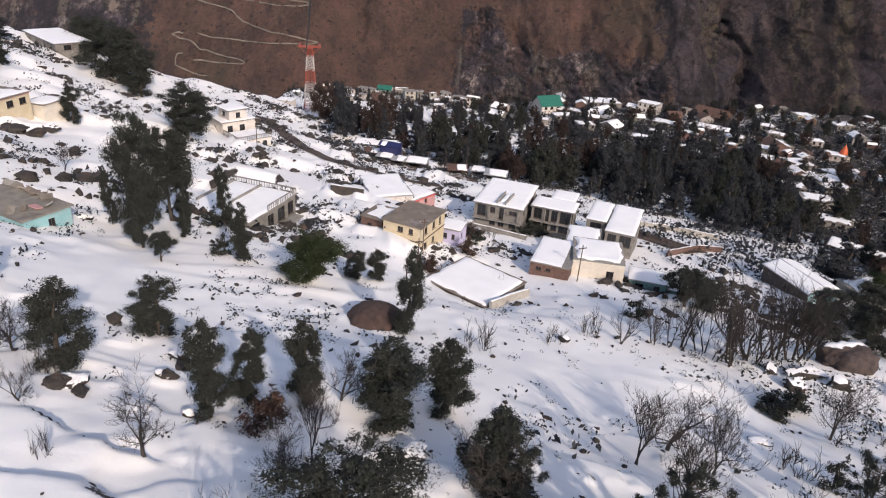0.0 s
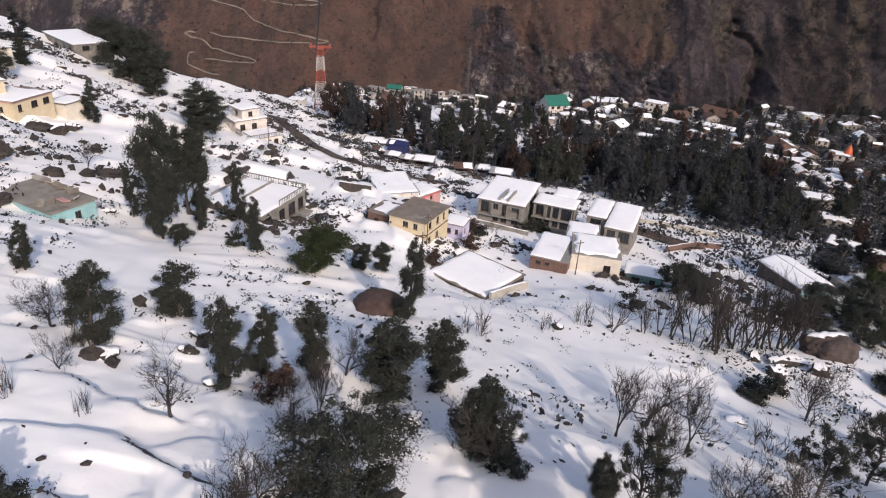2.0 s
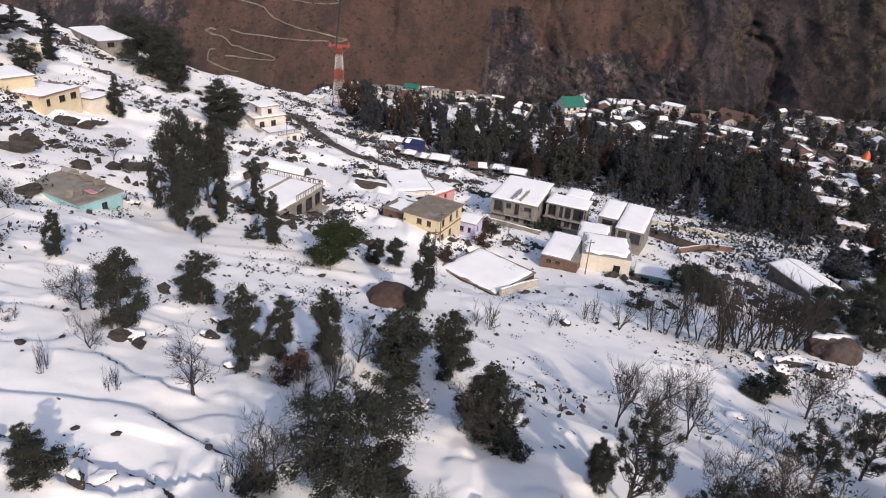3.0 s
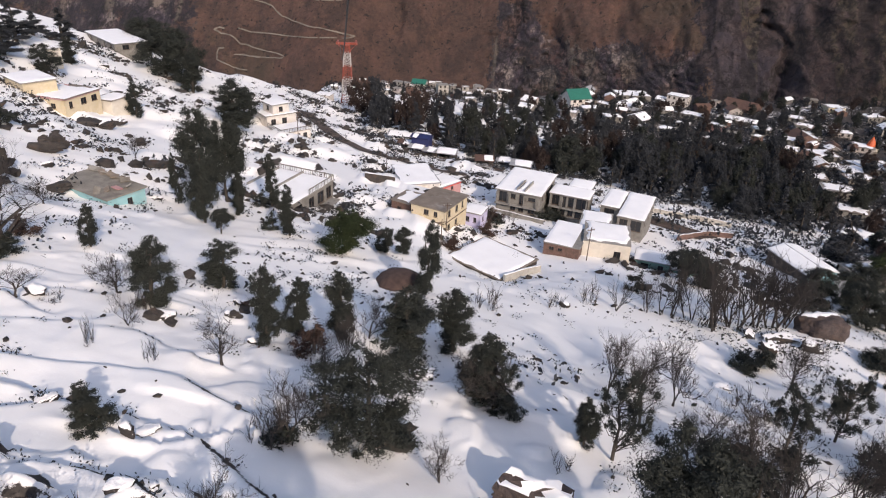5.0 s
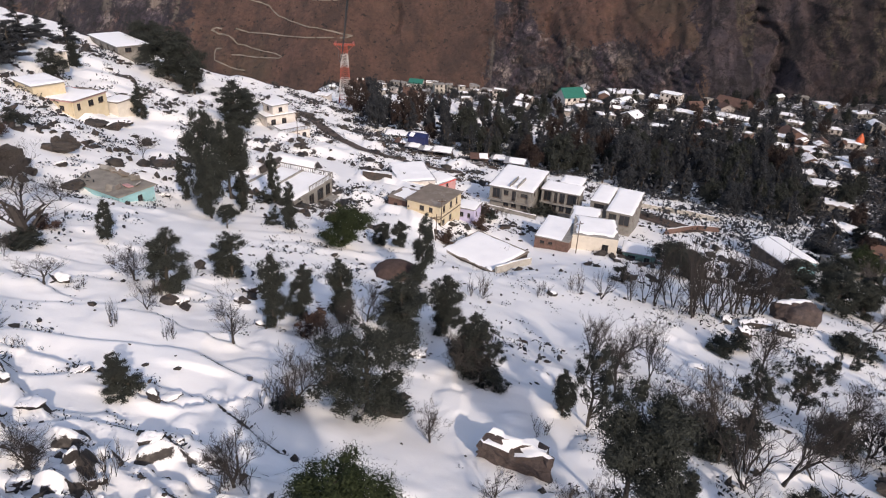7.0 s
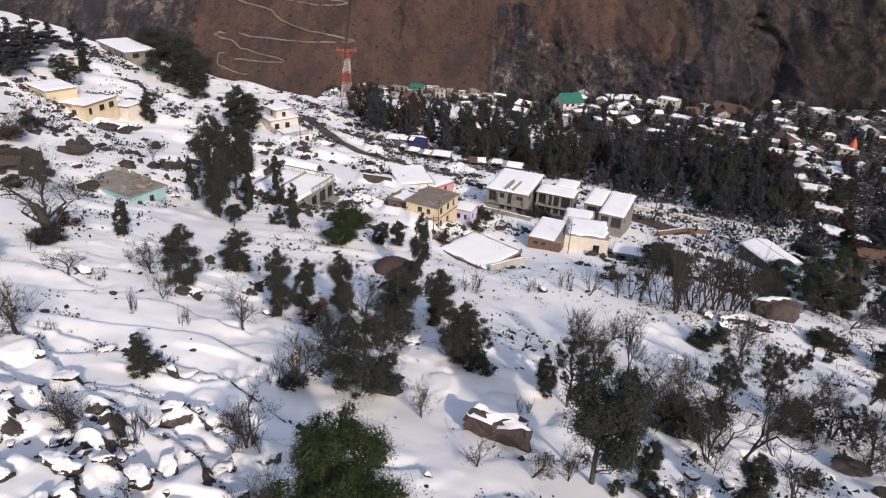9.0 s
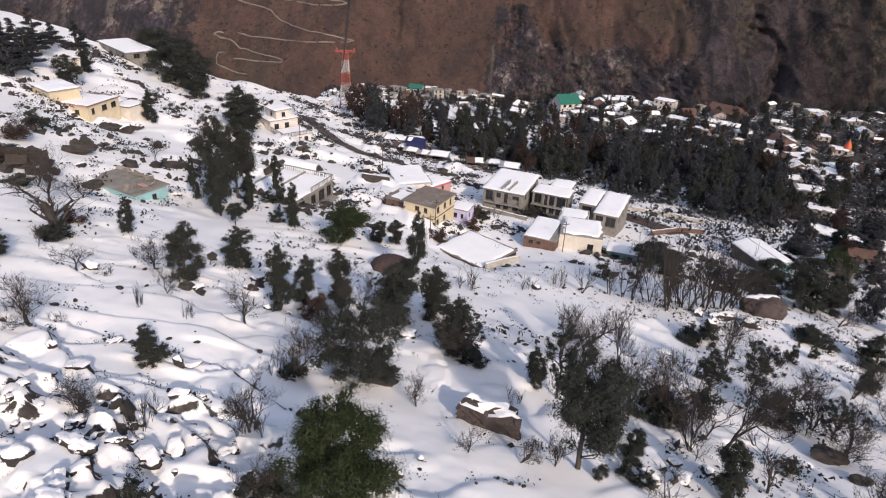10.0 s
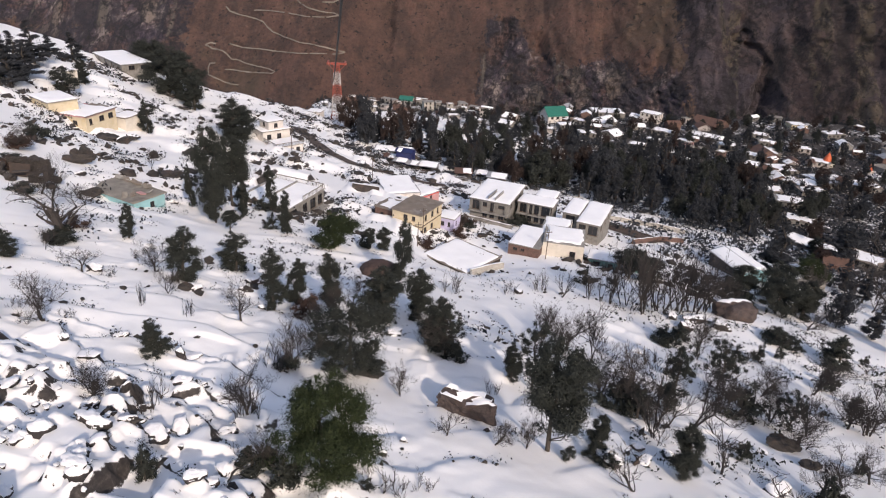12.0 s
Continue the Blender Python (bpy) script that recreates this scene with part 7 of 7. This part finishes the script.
tree("bare", 2, -54.0, 89.5, 3.9, 2.8, 103, 0)
tree("bare", 3, -23.9, 31.0, 3.6, 1.9, 325, 0)
tree("sapling", 1, 29.9, 70.1, 8.2, 3.8, 323, 0)
tree("sapling", 0, 32.1, 69.7, 9.7, 5.7, 225, 0)
tree("sapling", 1, 34.2, 66.9, 11.1, 6.5, 141, 0)
tree("sapling", 2, 37.4, 68.7, 11.3, 7.2, 94, 0)
tree("sapling", 0, 40.0, 70.0, 11.4, 6.8, 182, 0)
tree("sapling", 1, 42.8, 69.6, 11.4, 6.8, 223, 0)
tree("sapling", 0, 46.7, 72.4, 10.7, 6.0, 301, 0)
tree("sapling", 1, 26.2, 70.2, 5.5, 3.4, 164, 0)
tree("sapling", 2, 21.7, 67.9, 4.9, 3.1, 324, 0)
tree("sapling", 0, 36.4, 70.2, 9.7, 5.8, 285, 0)
tree("sapling", 1, 41.2, 69.7, 10.2, 5.8, 101, 0)
tree("bare", 3, 5.7, 12.9, 2.3, 2.2, 165, 20)
tree("bare", 4, 9.5, 13.0, 2.7, 2.1, 51, 25)
tree("bare", 0, 11.9, 13.6, 3.2, 1.8, 31, 0)
tree("oak", 2, 18.2, 16.6, 3.2, 2.0, 117, 0)
tree("bare", 1, 19.0, 42.6, 6.0, 5.7, 142, 0)
tree("bare", 3, 66.8, 78.1, 5.7, 5.7, 315, 0)
tree("bare", 4, 49.1, 33.6, 4.6, 5.1, 121, 0)
tree("bare", 0, 50.6, 32.7, 5.3, 4.4, 62, 0)
tree("bare", 1, 42.2, 39.7, 4.0, 4.5, 169, 0)
tree("bare", 2, 50.5, 43.9, 5.1, 5.7, 90, 0)
tree("bare", 4, 39.2, 24.9, 4.4, 4.4, 235, 0)
tree("bare", 1, 43.4, 20.1, 3.9, 3.7, 13, 0)
tree("bare", 0, -7.7, 27.0, 5.0, 2.5, 21, 0)
tree("bare", 2, -6.9, 30.9, 5.7, 2.4, 182, 0)
tree("bare", 3, -6.4, 38.9, 5.5, 3.3, 357, 0)
tree("bare", 4, 4.0, 29.4, 4.9, 4.6, 42, 0)
tree("oak", 3, 3.6, 30.4, 5.6, 3.4, 146, 0)
tree("shrub", 0, 4.8, 29.2, 2.2, 3.4, 146, 0)
tree("open", 2, 5.0, 29.4, 4.8, 4.0, 46, 0)
tree("shrub", 2, 6.0, 28.4, 1.5, 2.2, 16, 0)
tree("bare", 2, 21.6, 39.5, 6.9, 3.5, 345, 0)
tree("bare", 4, 38.3, 51.7, 7.6, 4.0, 147, 0)
tree("sapling", 0, 28.1, 70.1, 8.4, 3.8, 164, 0)
tree("sapling", 0, 33.0, 67.6, 9.3, 4.7, 78, 0)
tree("sapling", 2, 37.9, 67.3, 9.5, 4.2, 333, 0)
tree("sapling", 1, 44.7, 70.5, 8.5, 4.9, 210, 0)
tree("bare", 4, 50.5, 77.2, 7.2, 5.3, 317, 0)
tree("oak", 4, 58.8, 91.7, 7.4, 7.2, 348, 0)
tree("bare", 0, 19.9, 26.9, 6.1, 4.2, 39, 0)
tree("bare", 2, 15.3, 38.4, 6.3, 3.7, 150, 0)
tree("bare", 3, 37.2, 32.5, 5.4, 3.8, 98, 0)
tree("shrub", 0, 35.4, 57.4, 2.3, 3.3, 227, 0)
tree("shrub", 1, 52.5, 60.5, 2.3, 4.1, 149, 0)
tree("twigs", 0, -24.5, 26.9, 2.2, 1.1, 69, 0)
tree("twigs", 1, -19.9, 26.2, 1.9, 0.9, 128, 0)
tree("twigs", 2, -30.9, 18.7, 0.7, 1.5, 195, 0)
tree("twigs", 0, -27.3, 19.7, 0.7, 1.3, 306, 0)
tree("twigs", 1, -31.2, 32.7, 0.7, 1.7, 81, 0)
tree("twigs", 2, 4.6, 4.7, 1.0, 1.5, 169, 0)
tree("twigs", 0, 2.6, 3.4, 1.4, 2.2, 293, 0)
tree("shrub", 1, 1.2, 3.2, 0.9, 1.1, 4, 0)
tree("twigs", 1, 18.2, 69.0, 3.6, 2.2, 186, 0)
tree("twigs", 2, 12.9, 64.4, 2.5, 2.1, 22, 0)
tree("twigs", 0, 8.5, 88.7, 3.0, 2.2, 232, 0)
tree("twigs", 1, 4.0, 57.4, 3.2, 2.9, 86, 0)
tree("twigs", 2, 9.5, 23.3, 1.3, 1.6, 186, 0)
tree("twigs", 2, -25.1, 35.0, 2.1, 1.6, 185, 0)
tree("twigs", 0, 44.2, 51.6, 2.3, 3.4, 148, 0)
tree("twigs", 1, 30.1, 42.6, 2.5, 2.9, 292, 0)
tree("shrub", 2, -40.3, 38.6, 1.3, 3.4, 49, 0)
tree("shrub", 3, -10.0, 33.4, 3.1, 3.0, 224, 0)
tree("shrub", 3, -68.9, 74.7, 2.6, 5.5, 106, 0)
tree("bare", 1, -68.3, 74.3, 4.7, 5.5, 217, 0)
tree("shrub", 1, -54.3, 54.3, 1.2, 4.5, 58, 0)
tree("shrub", 2, -62.7, 64.6, 1.8, 5.0, 31, 0)
tree("shrub", 0, -72.4, 85.0, 2.6, 4.7, 28, 0)
tree("shrub", 0, -10.5, -0.6, 2.4, 1.2, 86, 0)
tree("shrub", 3, -1.4, 91.6, 2.4, 4.4, 304, 0)
tree("shrub", 1, 27.3, 80.9, 3.6, 3.7, 346, 0)
tree("shrub", 0, -3.6, 1.6, 1.9, 2.2, 76, 0)
tree("shrub", 0, -5.7, 2.6, 1.3, 2.1, 310, 0)
tree("round", 1, 37.8, 92.1, 5.7, 7.9, 20, 0)
tree("round", 0, 41.7, 91.9, 5.3, 6.0, 279, 0)
tree("young_oak", 0, 36.9, 100.1, 2.6, 4.2, 251, 0)
tree("shrub", 3, 4.3, 103.2, 3.0, 3.6, 298, 0)
tree("shrub", 0, 6.0, 111.6, 2.6, 3.3, 127, 0)
tree("shrub", 1, 2.4, 112.4, 1.5, 3.3, 164, 0)
tree("shrub", 0, 19.2, 129.2, 2.7, 4.5, 18, 0)
tree("shrub", 0, 37.4, 57.8, 2.8, 3.4, 62, 0)
tree("oak", 4, 24.6, 14.1, 5.4, 2.6, 209, 0)
tree("shrub", 1, 53.1, 62.7, 2.0, 4.3, 102, 0)
tree("shrub", 0, 60.4, 57.1, 4.7, 4.6, 244, 0)
tree("shrub", 2, 15.3, 13.3, 1.4, 1.3, 103, 0)
tree("bare", 2, 27.6, 22.5, 7.8, 5.4, 123, 14)
tree("bare", 0, 39.5, 31.3, 5.9, 3.9, 224, 0)
tree("twigs", 0, -14.3, 6.9, 2.6, 2.0, 210, 0)
tree("bare", 1, -18.0, 7.0, 2.3, 2.4, 251, 0)
tree("shrub", 0, -18.1, 17.1, 1.4, 1.9, 112, 0)
tree("shrub", 2, -10.8, -0.1, 2.1, 1.2, 215, 0)
tree("gnarled", 0, -40.9, 40.4, 6.6, 6.4, 40, 0)
tree("shrub", 3, -42.1, 45.6, 2.1, 2.9, 10, 0)
tree("shrub", 1, -40.6, 39.4, 1.7, 3.2, 70, 0)
tree("bare", 3, -52.9, 55.9, 5.8, 3.9, 80, 0)
tree("round", 1, 13.7, 14.0, 9.8, 6.0, 274, 0)
tree("oak", 3, 11.4, 26.8, 4.5, 2.0, 20, 0)
tree("open", 2, 13.4, 26.0, 7.4, 4.4, 184, 0)
tree("bare", 1, 16.8, 32.0, 8.8, 3.6, 12, 0)
tree("bare", 4, 22.5, 25.9, 8.0, 5.0, 52, 0)
tree("shrub", 2, 23.2, 27.2, 3.4, 3.9, 12, 0)
tree("shrub", 0, 21.6, 26.0, 2.8, 3.2, 210, 0)
tree("shrub", 1, 18.5, 13.3, 1.5, 1.6, 12, 0)
tree("shrub", 2, 17.4, 14.4, 1.6, 1.8, 200, 0)
tree("open", 0, 30.2, 35.0, 6.2, 3.9, 12, 0)
tree("shrub", 1, 36.3, 31.5, 4.2, 5.2, 12, 0)
tree("shrub", 1, 55.0, 49.6, 2.0, 1.8, 12, 0)
tree("open", 2, 40.5, 29.7, 4.6, 3.3, 12, 0)
tree("bare", 1, 42.2, 29.1, 5.6, 3.8, 12, 0)
tree("bare", 0, 50.4, 36.3, 4.4, 3.4, 12, 0)
tree("round", 0, -36.1, 72.9, 14.6, 6.6, 148, 0)
tree("round", 1, -35.6, 80.5, 12.4, 6.6, 321, 0)
tree("oak", 3, -33.4, 67.4, 10.2, 3.2, 190, 0)
tree("round", 1, -29.6, 63.2, 3.2, 2.9, 44, 0)
tree("oak", 1, -31.6, 74.7, 6.0, 1.9, 44, 0)
boulder(4, 37.7, 25.1, 4.0, 2.2, 1.9, -18, "dark bare boulder in the snow", 0.30, False)
tree("round", 0, 64.6, 86.4, 7.7, 7.4, 20, 0)
tree("shrub", 1, 57.2, 84.0, 3.4, 4.6, 20, 0)
tree("oak", 2, 70.0, 87.2, 8.0, 6.0, 60, 0)
tree("round", 2, 85.1, 117.0, 7.6, 8.4, 60, 0)
tree("shrub", 2, 23.4, 24.6, 3.6, 3.6, 75, 0)
tree("sapling", 1, 25.2, 22.8, 5.6, 4.4, 15, 0)
tree("sapling", 2, 24.2, 21.0, 5.0, 4.0, 95, 0)
tree("shrub", 1, 27.6, 29.6, 3.4, 4.0, 75, 0)
tree("shrub", 0, 17.4, 126.6, 3.0, 4.4, 20, 0)
tree("shrub", 2, 15.0, 124.6, 2.2, 3.4, 80, 0)
tree("shrub", 1, 27.6, 121.8, 2.8, 2.4, 20, 0)
tree("shrub", 3, 5.1, 113.9, 2.5, 3.6, 20, 0)
tree("twigs", 1, 3.6, 112.6, 3.2, 3.4, 20, 0)
tree("twigs", 2, 8.0, 117.0, 2.6, 3.4, 20, 0)
boulder(1, 26.6, 97.6, 2.6, 1.6, 1.1, 20, "brown rubble heaped before the cream house", 0.25, False)
boulder(3, 28.6, 97.2, 2.4, 1.8, 1.0, 70, "brown rubble heaped before the cream house", 0.25, False)
